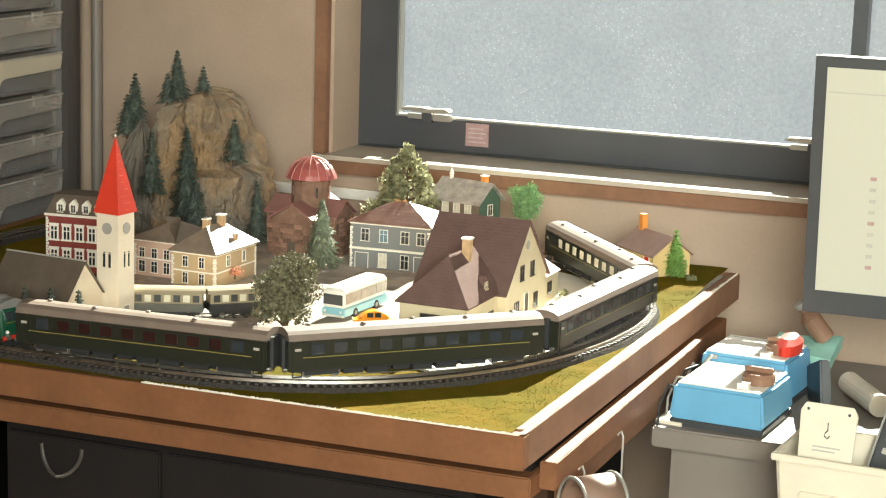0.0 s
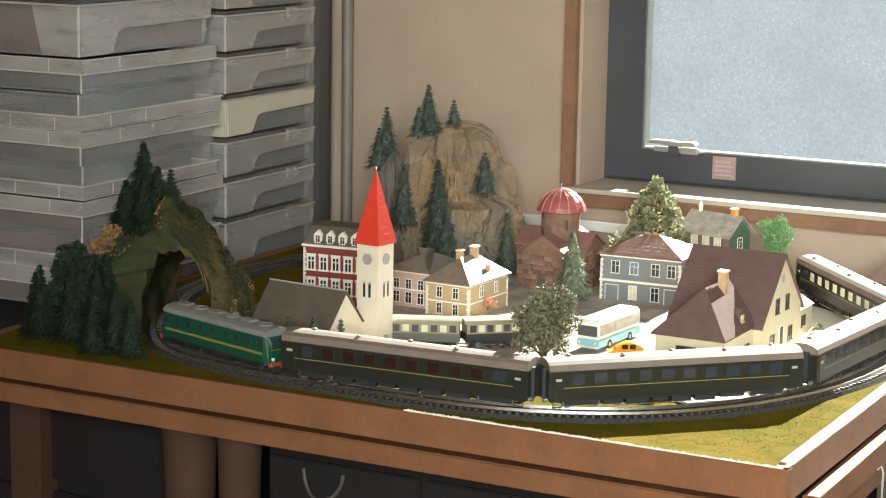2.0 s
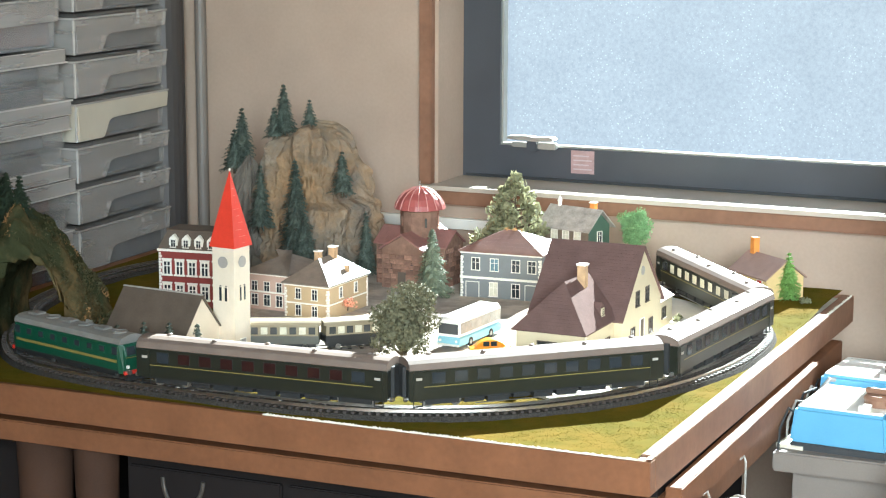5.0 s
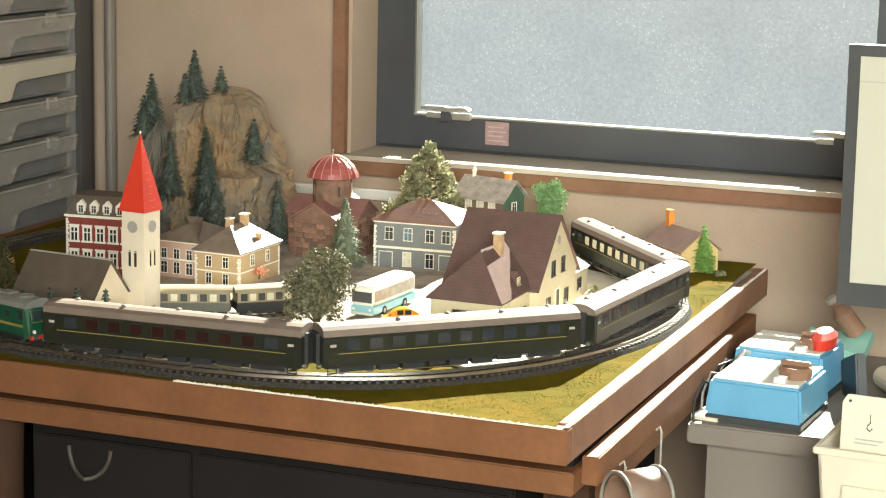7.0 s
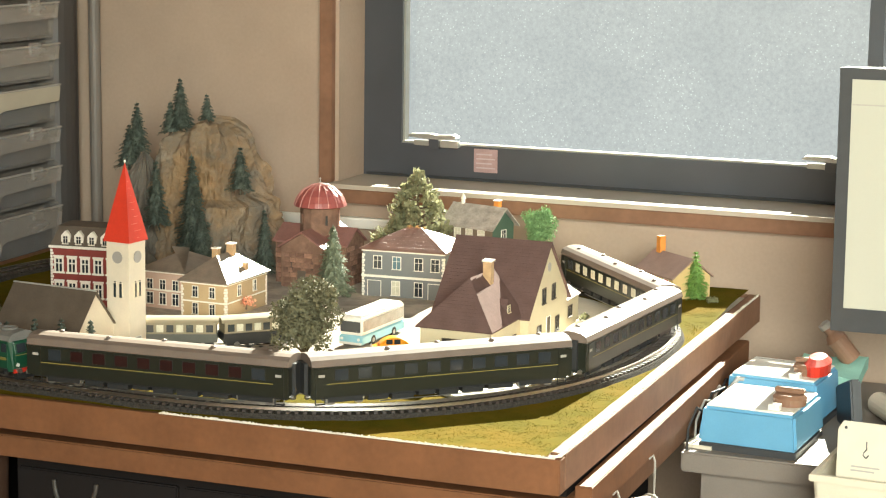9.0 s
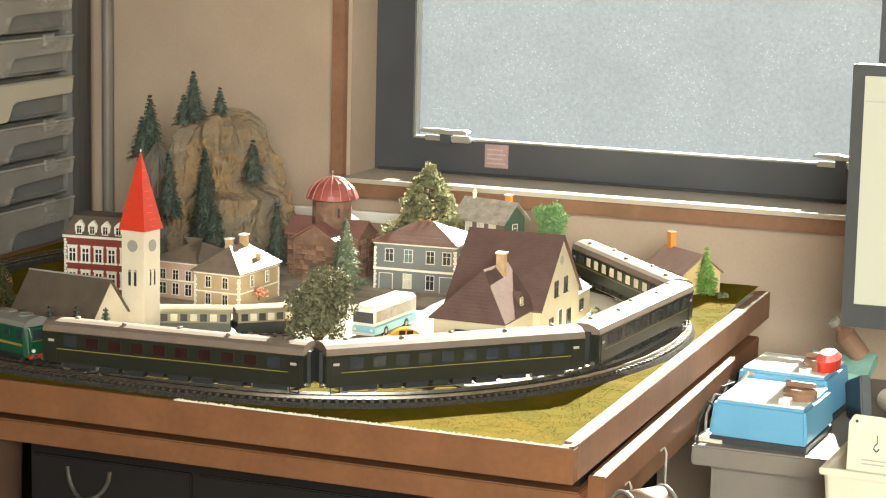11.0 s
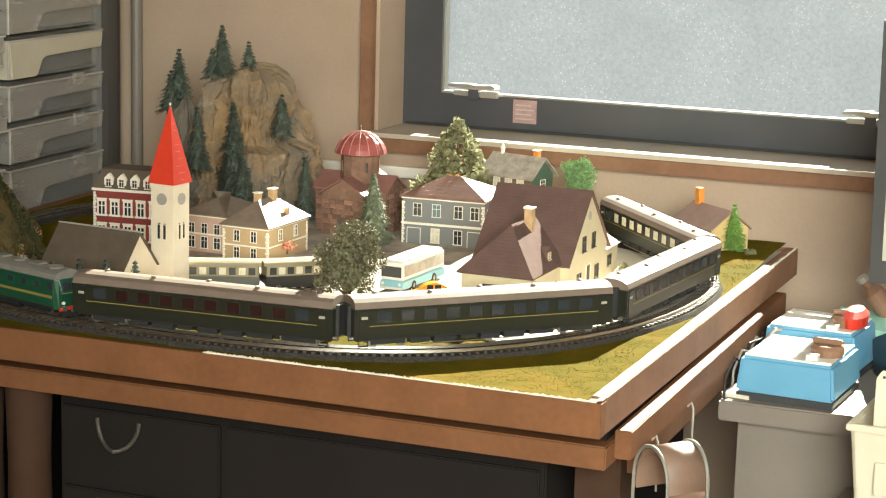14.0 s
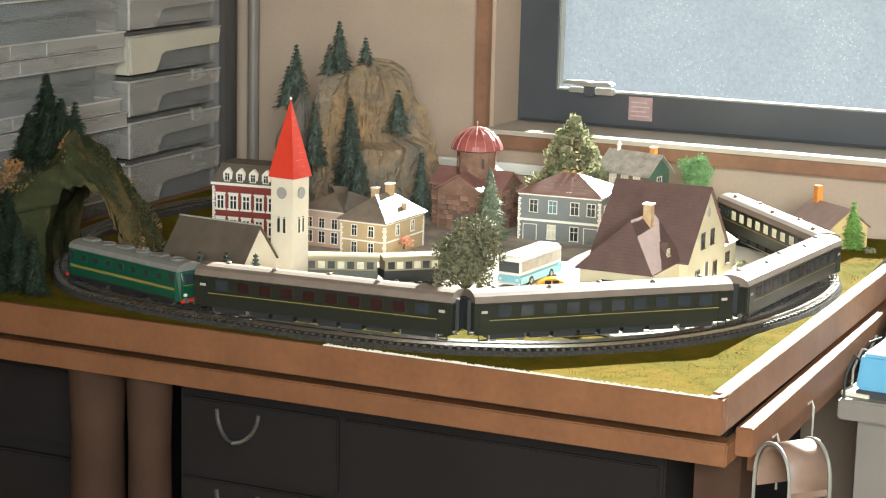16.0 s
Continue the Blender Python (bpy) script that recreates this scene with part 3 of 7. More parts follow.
BX0 = -0.945
board = thing("layout_board", "brown-edged baseboard of the model railway", "baseboard")
part("front_edge", M().box(BX0, 0.0, 0.0, 0.016, -0.033, -0.0008), WOODRED, board, "red-brown front edge", bevel=0.0008)
part("side_edge", M().extrude([(-0.014, 0.0165), (0.0, 0.0165), (0.0075, 0.795), (-0.0065, 0.795)], 'z', -0.033, 0.001), WOODTRIM, board, bevel=0.0008)
part("back_edge", M().box(BX0, 0.0075, 0.7955, 0.798, -0.033, 0.0), WOODTRIM, board)
part("left_edge", M().box(BX0, BX0 + 0.014, 0.0165, 0.795, -0.033, 0.001), WOODRED, board)
part("core", M().extrude([(BX0 + 0.0145, 0.0165), (-0.0145, 0.0165), (-0.007, 0.7948), (BX0 + 0.0145, 0.7948)], 'z', -0.030, -0.004), BOARDRAW, board)
rim = M()
rr_ = random.Random(11)
for i in range(420):
    y = 0.004 + i * 0.00187
    w = 0.0045 + 0.004 * abs(noise.noise((y * 30, 0, 5))) + rr_.uniform(0, 0.002)
    h = 0.0008 + rr_.uniform(0, 0.0022)
    e = 0.0094 * max(0, y - 0.0165)
    rim.add([(e - 0.0004, y, 0.0006), (e - 0.0004, y + 0.0021, 0.0006), (e - 0.0006, y + 0.0015, h), (e - 0.0006, y, h * 0.8), (e - w, y, 0.0003), (e - w * rr_.uniform(0.8, 1.1), y + 0.0021, 0.0003)], [(0, 1, 2, 3), (3, 2, 5, 4), (0, 3, 4), (1, 5, 2)])
for i in range(240):
    x = -0.005 - i * 0.0016
    h = 0.0005 + rr_.uniform(0, 0.0016)
    w = 0.002 + rr_.uniform(0, 0.002)
    rim.add([(x, 0.0004, -0.0006), (x - 0.0018, 0.0004, -0.0006), (x - 0.0012, 0.0007, h), (x, 0.0007, h), (x, w, 0.0), (x - 0.0018, w, 0.0)], [(0, 1, 2, 3), (3, 2, 5, 4), (0, 3, 4), (1, 5, 2)])
part("raw_rim", rim, BOARDRAW, board, "crumbled white plaster rim")


# ---- track ----
def closed_spline(pts, step=0.004):
    pts = [np.array(p, float) for p in pts]
    n = len(pts)
    out = []
    for i in range(n):
        a, b, c, d = pts[i - 1], pts[i], pts[(i + 1) % n], pts[(i + 2) % n]
        for k in range(24):
            t = k / 24
            out.append(0.5 * (2 * b + (c - a) * t + (2 * a - 5 * b + 4 * c - d) * t * t + (3 * b - a - 3 * c + d) * t ** 3))
    out = np.array(out)
    s = np.concatenate([[0], np.cumsum(np.linalg.norm(np.diff(np.vstack([out, out[:1]]), axis=0), axis=1))])
    out = np.vstack([out, out[:1]])
    q = np.arange(0, s[-1], step)
    return np.stack([np.interp(q, s, out[:, 0]), np.interp(q, s, out[:, 1])], 1), s[-1]


LOOP = [(-0.50, 0.030), (-0.39, 0.027), (-0.285, 0.040), (-0.19, 0.083), (-0.12, 0.150), (-0.068, 0.235), (-0.036, 0.340), (-0.028, 0.445), (-0.043, 0.535), (-0.090, 0.630), (-0.148, 0.690),
        (-0.215, 0.728), (-0.32, 0.752), (-0.46, 0.762), (-0.60, 0.762), (-0.72, 0.745), (-0.815, 0.690), (-0.872, 0.59), (-0.890, 0.46), (-0.872, 0.32), (-0.818, 0.215),
        (-0.770, 0.135), (-0.705, 0.073), (-0.61, 0.042)]
LINE, LOOP_LEN = closed_spline(LOOP)
NL = len(LINE)


def on_line(s):
    i = (s / 0.004) % NL
    k = int(i)
    p = LINE[k] + (LINE[(k + 1) % NL] - LINE[k]) * (i - k)
    d = LINE[(k + 2) % NL] - LINE[k - 1]
    d = d / np.linalg.norm(d)
    return p, d


def nearest_s(x, y):
    return 0.004 * int(np.argmin(((LINE - np.array([x, y])) ** 2).sum(1)))


def sweep(prof, close=True):
    """A profile of (across, height) carried round the loop."""
    mb = M()
    k = len(prof)
    vs, fs = [], []
    for i in range(NL):
        d = LINE[(i + 1) % NL] - LINE[i - 1]
        d = d / np.linalg.norm(d)
        nx, ny = d[1], -d[0]
        for u, z in prof:
            vs.append((LINE[i][0] + nx * u, LINE[i][1] + ny * u, z))
    for i in range(NL):
        j = (i + 1) % NL
        for q in range(k if close else k - 1):
            r = (q + 1) % k
            fs.append((i * k + q, i * k + r, j * k + r, j * k + q))
    return mb.add(vs, fs)


RAIL_Z = 0.0095
track = thing("railway_track", "oval of model track with nickel rails on ballast", "track")
part("ballast", sweep([(-0.019, -0.001), (-0.0162, 0.0048), (0.0162, 0.0048), (0.019, -0.001)], False), BALLAST, track, "grey ballast bed")
for u in (-0.0083, 0.0083):
    part("rail", sweep([(u - 0.0011, 0.0066), (u + 0.0011, 0.0066), (u + 0.0008, RAIL_Z), (u - 0.0008, RAIL_Z)]), RAIL, track)
tie_mesh = None
far_ties = M()
for i in range(int(LOOP_LEN / 0.0078)):
    p, d = on_line(i * 0.0078)
    m = Matrix.Translation((p[0], p[1], 0.0057)) @ Matrix.Rotation(math.atan2(d[1], d[0]), 4, 'Z')
    if p[1] < 0.42 or p[0] > -0.25:
        if tie_mesh is None:
            o = part("sleeper", M().box(-0.0016, 0.0016, -0.0145, 0.0145, -0.0012, 0.0012), SLEEPER, track)
            tie_mesh = o.data
        else:
            o = new("sleeper", tie_mesh)
            o.parent = track
        o.matrix_basis = m
    else:
        far_ties.at(m).box(-0.0016, 0.0016, -0.0145, 0.0145, -0.0012, 0.0012)
part("sleepers_behind", far_ties, SLEEPER, track, kind="stuff")

# ---- ground ----
def ground_z(x, y):
    z = 0.0006 * noise.noise((x * 40, y * 40, 0)) + 0.0012 * noise.noise((x * 9, y * 9, 3))
    if y > 0.60 and x > -0.14:
        z += 0.006 * min(1, (y - 0.60) / 0.1) * min(1, (x + 0.14) / 0.06)
    return z


gx = np.linspace(BX0 + 0.014, -0.014, 230)
gy = np.linspace(0.003, 0.795, 210)
vs = [(x + 0.0096 * y * (x - BX0) / -BX0, y, ground_z(x, y) + 0.0004) for y in gy for x in gx]
W_ = len(gx)
gm = M().add(vs, [(j * W_ + i, j * W_ + i + 1, (j + 1) * W_ + i + 1, (j + 1) * W_ + i) for j in range(len(gy) - 1) for i in range(W_ - 1)])
solo("ground", gm, GRASS, "yellow-green scatter grass covering the board", "ground", kind="structure", smooth=True)


def in_poly(x, y, poly):
    c = False
    for i in range(len(poly)):
        (x0, y0), (x1, y1) = poly[i - 1], poly[i]
        if (y0 > y) != (y1 > y) and x < (x1 - x0) * (y - y0) / (y1 - y0) + x0:
            c = not c
    return c


def slab(name, poly, z, material, label, cat):
    mb = M()
    bm_pts = [(p[0], p[1]) for p in poly]
    return solo(name, mb.extrude(bm_pts, 'z', -0.002, z), material, label, cat, kind="structure")


STATION_YARD = [(-0.250, 0.240), (-0.205, 0.185), (-0.155, 0.160), (-0.115, 0.205), (-0.078, 0.285), (-0.058, 0.36), (-0.052, 0.445), (-0.066, 0.525), (-0.108, 0.61), (-0.165, 0.665), (-0.225, 0.698), (-0.262, 0.70), (-0.262, 0.5)]
TOWN = [(-0.262, 0.31), (-0.262, 0.70), (-0.60, 0.70), (-0.66, 0.40), (-0.60, 0.25), (-0.53, 0.125), (-0.49, 0.095), (-0.40, 0.115), (-0.375, 0.20), (-0.30, 0.235)]
slab("pavement", STATION_YARD, 0.0034, PLAZA, "pale paved station forecourt", "pavement")
slab("road", TOWN, 0.0030, ROADM, "dusty grey-brown town street", "road")

# grass tufts on the open ground
rng = np.random.default_rng(5)
tv, tf = [], []
count = 0
while count < 42000:
    x, y = rng.uniform(BX0 + 0.02, -0.012), rng.uniform(0.014, 0.79)
    if y > 0.3 and x < -0.12 and rng.random() < 0.9:
        continue
    if in_poly(x, y, STATION_YARD) or in_poly(x, y, TOWN):
        continue
    if ((LINE - np.array([x, y])) ** 2).sum(1).min() < 0.021 ** 2:
        continue
    if noise.noise((x * 30, y * 30, 7)) < -0.35:
        continue
    h = rng.uniform(0.0006, 0.0017)
    a = rng.uniform(0, 6.28)
    w = 0.0004
    z = ground_z(x, y)
    dx, dy = math.cos(a) * w, math.sin(a) * w
    n = len(tv)
    tv += [(x - dx, y - dy, z), (x + dx, y + dy, z), (x + rng.normal(0, 0.0008), y + rng.normal(0, 0.0008), z + h)]
    tf.append((n, n + 1, n + 2))
    count += 1
solo("grass", M().add(tv, tf), GRASSD, "short straw-green static grass", "grass", kind="stuff")


# ---- train ----
def body_profile(w, z0, zs, zt, n=7):
    """Outline of a coach across: walls up to zs, a bowed roof to zt."""
    pts = [(-w / 2, z0), (-w / 2, zs)]
    for k in range(1, n):
        a = math.pi * (1 - k / n)
        pts.append((w / 2 * math.cos(a) * 1.0, zs + (zt - zs) * math.sin(a) ** 0.75))
    return pts + [(w / 2, zs), (w / 2, z0)]


def bogie(parent, x, z=RAIL_Z, half=0.014):
    b = part("bogie", M().box(x - half - 0.003, x + half + 0.003, -0.0115, -0.0095, z + 0.003, z + 0.0075).box(x - half - 0.003, x + half + 0.003, 0.0095, 0.0115, z + 0.003, z + 0.0075)
             .box(x - 0.004, x + 0.004, -0.0095, 0.0095, z + 0.004, z + 0.008), BLACKP, parent)
    for dx in (-half, half):
        part("wheelset", M().cyl((x + dx, -0.0095, z + 0.0056), 0.0056, 0.0025, 16, axis='y').cyl((x + dx, 0.0070, z + 0.0056), 0.0056, 0.0025, 16, axis='y')
             .cyl((x + dx, -0.007, z + 0.0056), 0.0012, 0.014, 8, axis='y'), STEEL, b)


def coach(s0, s1, curtain, label):
    (a, _), (b, _) = on_line(s0), on_line(s1)
    L = float(np.linalg.norm(b - a)) - 0.007
    c = (a + b) / 2
    o = thing("railway_coach", label, "coach", Matrix.Translation((c[0], c[1], 0)) @ Matrix.Rotation(math.atan2(b[1] - a[1], b[0] - a[0]), 4, 'Z'), "coaches of the train")
    w, z0, zs, zt = 0.0335, 0.019, 0.0485, 0.0585
    part("body", M().extrude([(-w / 2, z0), (-w / 2, zs - 0.0005), (w / 2, zs - 0.0005), (w / 2, z0)], 'x', -L / 2, L / 2), COACH, o, bevel=0.0008)
    rf = part("roof", M().extrude([(y, z) for y, z in body_profile(w + 0.0012, zs - 0.0004, zs + 0.0008, zt)], 'x', -L / 2 + 0.0005, L / 2 - 0.0005), COACHROOF, o, "pale grey bowed roof")
    for k in range(5):
        x = -L / 2 + L * (k + 0.5) / 5
        part("vent", M().turn([(0.0024, zt - 0.001), (0.0026, zt + 0.001), (0.0012, zt + 0.0017)], 10, (x, 0.004 * (-1) ** k, 0)), COACHROOF, rf)
    for gx0 in (-L / 2 - 0.0035, L / 2):
        part("gangway", M().box(gx0, gx0 + 0.0035, -0.008, 0.008, z0 + 0.002, zs + 0.002), RUBBER, o)
    for sy in (-1, 1):
        part("stripe", M().box(-L / 2 + 0.012, L / 2 - 0.012, min(sy * w / 2, sy * (w / 2 + 0.0004)), max(sy * w / 2, sy * (w / 2 + 0.0004)), 0.0312, 0.0320), STRIPE, o, "thin yellow waist line")
        n = 10
        m = Matrix.Identity(4) if sy < 0 else Matrix.Rotation(math.pi, 4, 'Z')
        for k in range(n):
            x = -L / 2 + 0.030 + (L - 0.060) * k / (n - 1)
            wd = part("window", M().at(m).box(x - 0.0068, x + 0.0068, -w / 2 - 0.0005, -w / 2 + 0.001, 0.0345, 0.0346).box(x - 0.0068, x + 0.0068, -w / 2 - 0.0005, -w / 2 + 0.001, 0.0448, 0.0452)
                      .box(x - 0.0068, x - 0.0064, -w / 2 - 0.0005, -w / 2 + 0.001, 0.0346, 0.0448).box(x + 0.0064, x + 0.0068, -w / 2 - 0.0005, -w / 2 + 0.001, 0.0346, 0.0448), BLACKP, o)
            part("pane", M().at(m).box(x - 0.0064, x + 0.0064, -w / 2 - 0.0003, -w / 2 + 0.001, 0.0346, 0.0448), curtain if 1 <= k <= n - 2 else PANE, wd)
        for x in (-L / 2 + 0.010, L / 2 - 0.010):
            part("door", M().at(m).box(x - 0.0052, x + 0.0052, -w / 2 - 0.0006, -w / 2 + 0.001, 0.0195, 0.0465), COACH, o)
            part("number_plate", M().at(m).box(x - 0.003, x + 0.003, -w / 2 - 0.0010, -w / 2 - 0.0005, 0.0385, 0.0410), WIREM, o, "small pale plate")
    part("underframe", M().box(-L / 2 + 0.004, L / 2 - 0.004, -0.012, 0.012, 0.0165, 0.0189), BLACKP, o)
    # underfloor parts from here filled out to block light leaking below the coach
    part("centre_sill", M().box(-L / 2 + 0.058, L / 2 - 0.058, -0.0035, 0.0035, 0.0108, 0.0164), BLACKP, o)
    for k, (x, hw, zb) in enumerate(((-0.066, 0.010, 0.0120), (-0.041, 0.011, 0.0108), (-0.017, 0.008, 0.0125), (0.006, 0.010, 0.0106), (0.031, 0.011, 0.0112), (0.060, 0.013, 0.0122))):
        part("equipment_box", M().box(x - hw, x + hw, -0.0128, -0.004, zb, 0.0164), BLACKP, o, bevel=0.0004)
        part("equipment_box", M().box(x - hw * 0.9, x + hw, 0.004, 0.0128, zb, 0.0164), BLACKP, o, bevel=0.0004)
    for x in (-L / 2 + 0.010, L / 2 - 0.010):
        for y in (-0.0150, 0.0128):
            part("step", M().box(x - 0.0048, x + 0.0048, y, y + 0.0022, 0.0118, 0.0126).box(x - 0.0048, x - 0.0042, y, y + 0.001, 0.0126, 0.0190).box(x + 0.0042, x + 0.0048, y, y + 0.001, 0.0126, 0.0190), BLACKP, o)
    part("truss", M().box(-0.065, 0.065, -0.0135, -0.0125, 0.0105, 0.0113).box(-0.065, 0.065, 0.0125, 0.0135, 0.0105, 0.0113), STEEL, o, "bright truss rod")
    for x in (-L / 2 + 0.036, L / 2 - 0.036):
        bogie(o, x)
    for x in (-L / 2, L / 2):
        for y in (-0.011, 0.011):
            part("buffer", M().cyl((x - (0.0035 if x < 0 else 0), y, 0.0195), 0.0022, 0.0035, 10, axis='x'), STEEL, o)
    return o


def loco(s0, s1):
    (a, _), (b, _) = on_line(s0), on_line(s1)
    L = float(np.linalg.norm(b - a)) - 0.006
    c = (a + b) / 2
    o = thing("locomotive", "bright green diesel locomotive with a yellow stripe", "locomotive", Matrix.Translation((c[0], c[1], 0)) @ Matrix.Rotation(math.atan2(b[1] - a[1], b[0] - a[0]), 4, 'Z'))
    w, z0, zs, zt = 0.0345, 0.0175, 0.047, 0.0555
    hb = M()
    x0, x1 = -L / 2, L / 2
    hb.add([(x0 + 0.002, -w / 2 + .003, z0), (x0 + 0.008, -w / 2, z0), (x1 - 0.008, -w / 2, z0), (x1 - 0.002, -w / 2 + .003, z0), (x1 - 0.002, w / 2 - .003, z0), (x1 - 0.008, w / 2, z0), (x0 + 0.008, w / 2, z0), (x0 + 0.002, w / 2 - .003, z0),
            (x0, -w / 2 + .004, 0.033), (x0 + 0.008, -w / 2, zs), (x1 - 0.008, -w / 2, zs), (x1, -w / 2 + .004, 0.033), (x1, w / 2 - .004, 0.033), (x1 - 0.008, w / 2, zs), (x0 + 0.008, w / 2, zs), (x0, w / 2 - .004, 0.033),
            (x0 + 0.004, -w / 2 + .004, zs), (x1 - 0.004, -w / 2 + .004, zs), (x1 - 0.004, w / 2 - .004, zs), (x0 + 0.004, w / 2 - .004, zs)],
           [(0, 7, 6, 5, 4, 3, 2, 1), (1, 2, 10, 9), (5, 6, 14, 13), (0, 8, 15, 7), (3, 4, 12, 11), (0, 1, 9, 16, 8), (2, 3, 11, 17, 10), (4, 5, 13, 18, 12), (6, 7, 15, 19, 14),
            (8, 16, 19, 15), (11, 12, 18, 17), (9, 10, 17, 18, 13, 14, 19, 16)])
    part("body", hb, LOCOG, o, bevel=0.0007)
    rf = part("roof", M().extrude(body_profile(w - 0.001, zs + 0.0001, zs + 0.0012, zt), 'x', x0 + 0.006, x1 - 0.006), LOCOROOF, o, "grey roof with fans and vents")
    for k in range(6):
        x = x0 + 0.024 + (L - 0.048) * k / 5
        if k % 2:
            part("fan", M().turn([(0.0075, zt - 0.001), (0.0078, zt + 0.0012), (0.0060, zt + 0.0016), (0.0055, zt + 0.0008)], 18, (x, 0, 0)), LOCOROOF, rf)
        else:
            part("vent", M().box(x - 0.008, x + 0.008, -0.006, 0.006, zt - 0.002, zt + 0.0018), LOCOROOF, rf, bevel=0.0006)
    part("exhaust", M().cyl((0.012, 0.003, zt), 0.002, 0.004, 10).cyl((0.017, 0.003, zt), 0.002, 0.004, 10), STEEL, rf)
    for sy in (-1, 1):
        m = Matrix.Identity(4) if sy < 0 else Matrix.Rotation(math.pi, 4, 'Z')
        part("stripe", M().at(m).box(x0 + 0.010, x1 - 0.010, -w / 2 - 0.0004, -w / 2 + 0.001, 0.0285, 0.0312), STRIPE, o, "yellow waist stripe")
        part("skirt", M().at(m).box(x0 + 0.008, x1 - 0.008, -w / 2 - 0.0003, -w / 2 + 0.001, 0.0176, 0.0205), BLACKP, o)
        for k in range(7):
            x = x0 + 0.032 + (L - 0.064) * k / 6
            wd = part("window", M().at(m).box(x - 0.0042, x + 0.0042, -w / 2 - 0.0005, -w / 2 + 0.001, 0.0365, 0.0435), LOCOG, o)
            part("pane", M().at(m).box(x - 0.0034, x + 0.0034, -w / 2 - 0.0008, -w / 2 - 0.0004, 0.0372, 0.0428), PANE, wd)
        for x in (x0 + 0.013, x1 - 0.013):
            part("cab_window", M().at(m).box(x - 0.0036, x + 0.0036, -w / 2 - 0.0006, -w / 2 + 0.001, 0.0365, 0.0445), PANE, o)
    for sx in (-1, 1):
        m = Matrix.Identity(4) if sx > 0 else Matrix.Rotation(math.pi, 4, 'Z')
        for y in (-0.0062, 0.0062):
            q = M().at(m @ Matrix.Translation((x1 - 0.0012, y, 0.0405)) @ Matrix.Rotation(radians(-16), 4, 'Y'))
            part("windscreen", q.box(-0.0004, 0.0008, -0.0052, 0.0052, -0.0042, 0.0042), PANE, o)
            part("headlight", M().at(m).cyl((x1 - 0.0012, y * 1.75, 0.0245), 0.0018, 0.0016, 12, axis='x'), CTLW, o)
            part("buffer", M().at(m).cyl((x1 - 0.002, y * 1.8, 0.0195), 0.0024, 0.0055, 12, axis='x'), STEEL, o)
        part("handrail", M().at(m).tube([(x1 + 0.0005, -0.014, 0.0345), (x1 + 0.0016, -0.010, 0.0345), (x1 + 0.0016, 0.010, 0.0345), (x1 + 0.0005, 0.014, 0.0345)], 0.0004), STRIPE, o)
        part("buffer_beam", M().at(m).box(x1 - 0.002, x1 + 0.0002, -0.0155, 0.0155, 0.0168, 0.0205), REDP, o)
        part("snow_plough", M().at(m).box(x1 - 0.004, x1 + 0.001, -0.013, 0.013, 0.0105, 0.0165), BLACKP, o)
    part("tank", M().box(-0.022, 0.022, -0.0125, 0.0125, 0.0115, 0.0172), BLACKP, o, bevel=0.001)
    for x in (x0 + 0.040, x1 - 0.040):
        bogie(o, x, half=0.017)
    return o


S_LOCO = nearest_s(-0.549, 0.035)
C = 0.283
loco(S_LOCO - 0.190, S_LOCO)
coach(S_LOCO + 0.004, S_LOCO + 0.004 + C, PANEC, "dark green coach with red curtains and grey roof")
coach(S_LOCO + 0.006 + C, S_LOCO + 0.006 + 2 * C, PANE, "dark green coach with a pale grey roof")
coach(S_LOCO + 0.008 + 2 * C, S_LOCO + 0.008 + 3 * C, PANE, "dark green coach with a pale grey roof")
coach(S_LOCO + 0.010 + 3 * C, S_LOCO + 0.010 + 4 * C, PANEW, "dark green coach with a pale grey roof")

GZ = 0.0028
# ---- trees ----
def leaf_cloud(rng, centres, radii, n, size, squash=1.0):
    """Small bent leaf clumps scattered over blobs, denser near their skins."""
    tv, tf = [], []
    cs, rs = np.array(centres), np.array(radii)
    pick = rng.choice(len(cs), n, p=rs ** 2 / (rs ** 2).sum())
    d = rng.normal(size=(n, 3))
    d /= np.linalg.norm(d, axis=1)[:, None]
    rr = rs[pick] * rng.uniform(0.55, 1.06, n)
    p = cs[pick] + d * rr[:, None] * np.array([1, 1, squash])
    for i in range(n):
        s = size * rng.uniform(0.6, 1.4)
        u = rng.normal(size=3)
        u /= np.linalg.norm(u)
        v = np.cross(u, d[i]) + 0.2 * rng.normal(size=3)
        v /= np.linalg.norm(v) + 1e-9
        k = len(tv)
        tv += [tuple(p[i] - u * s), tuple(p[i] + v * s * 0.6), tuple(p[i] + u * s), tuple(p[i] - v * s * 0.6 + d[i] * s * 0.5)]
        tf += [(k, k + 1, k + 2), (k, k + 2, k + 3)]
    return M().add(tv, tf)


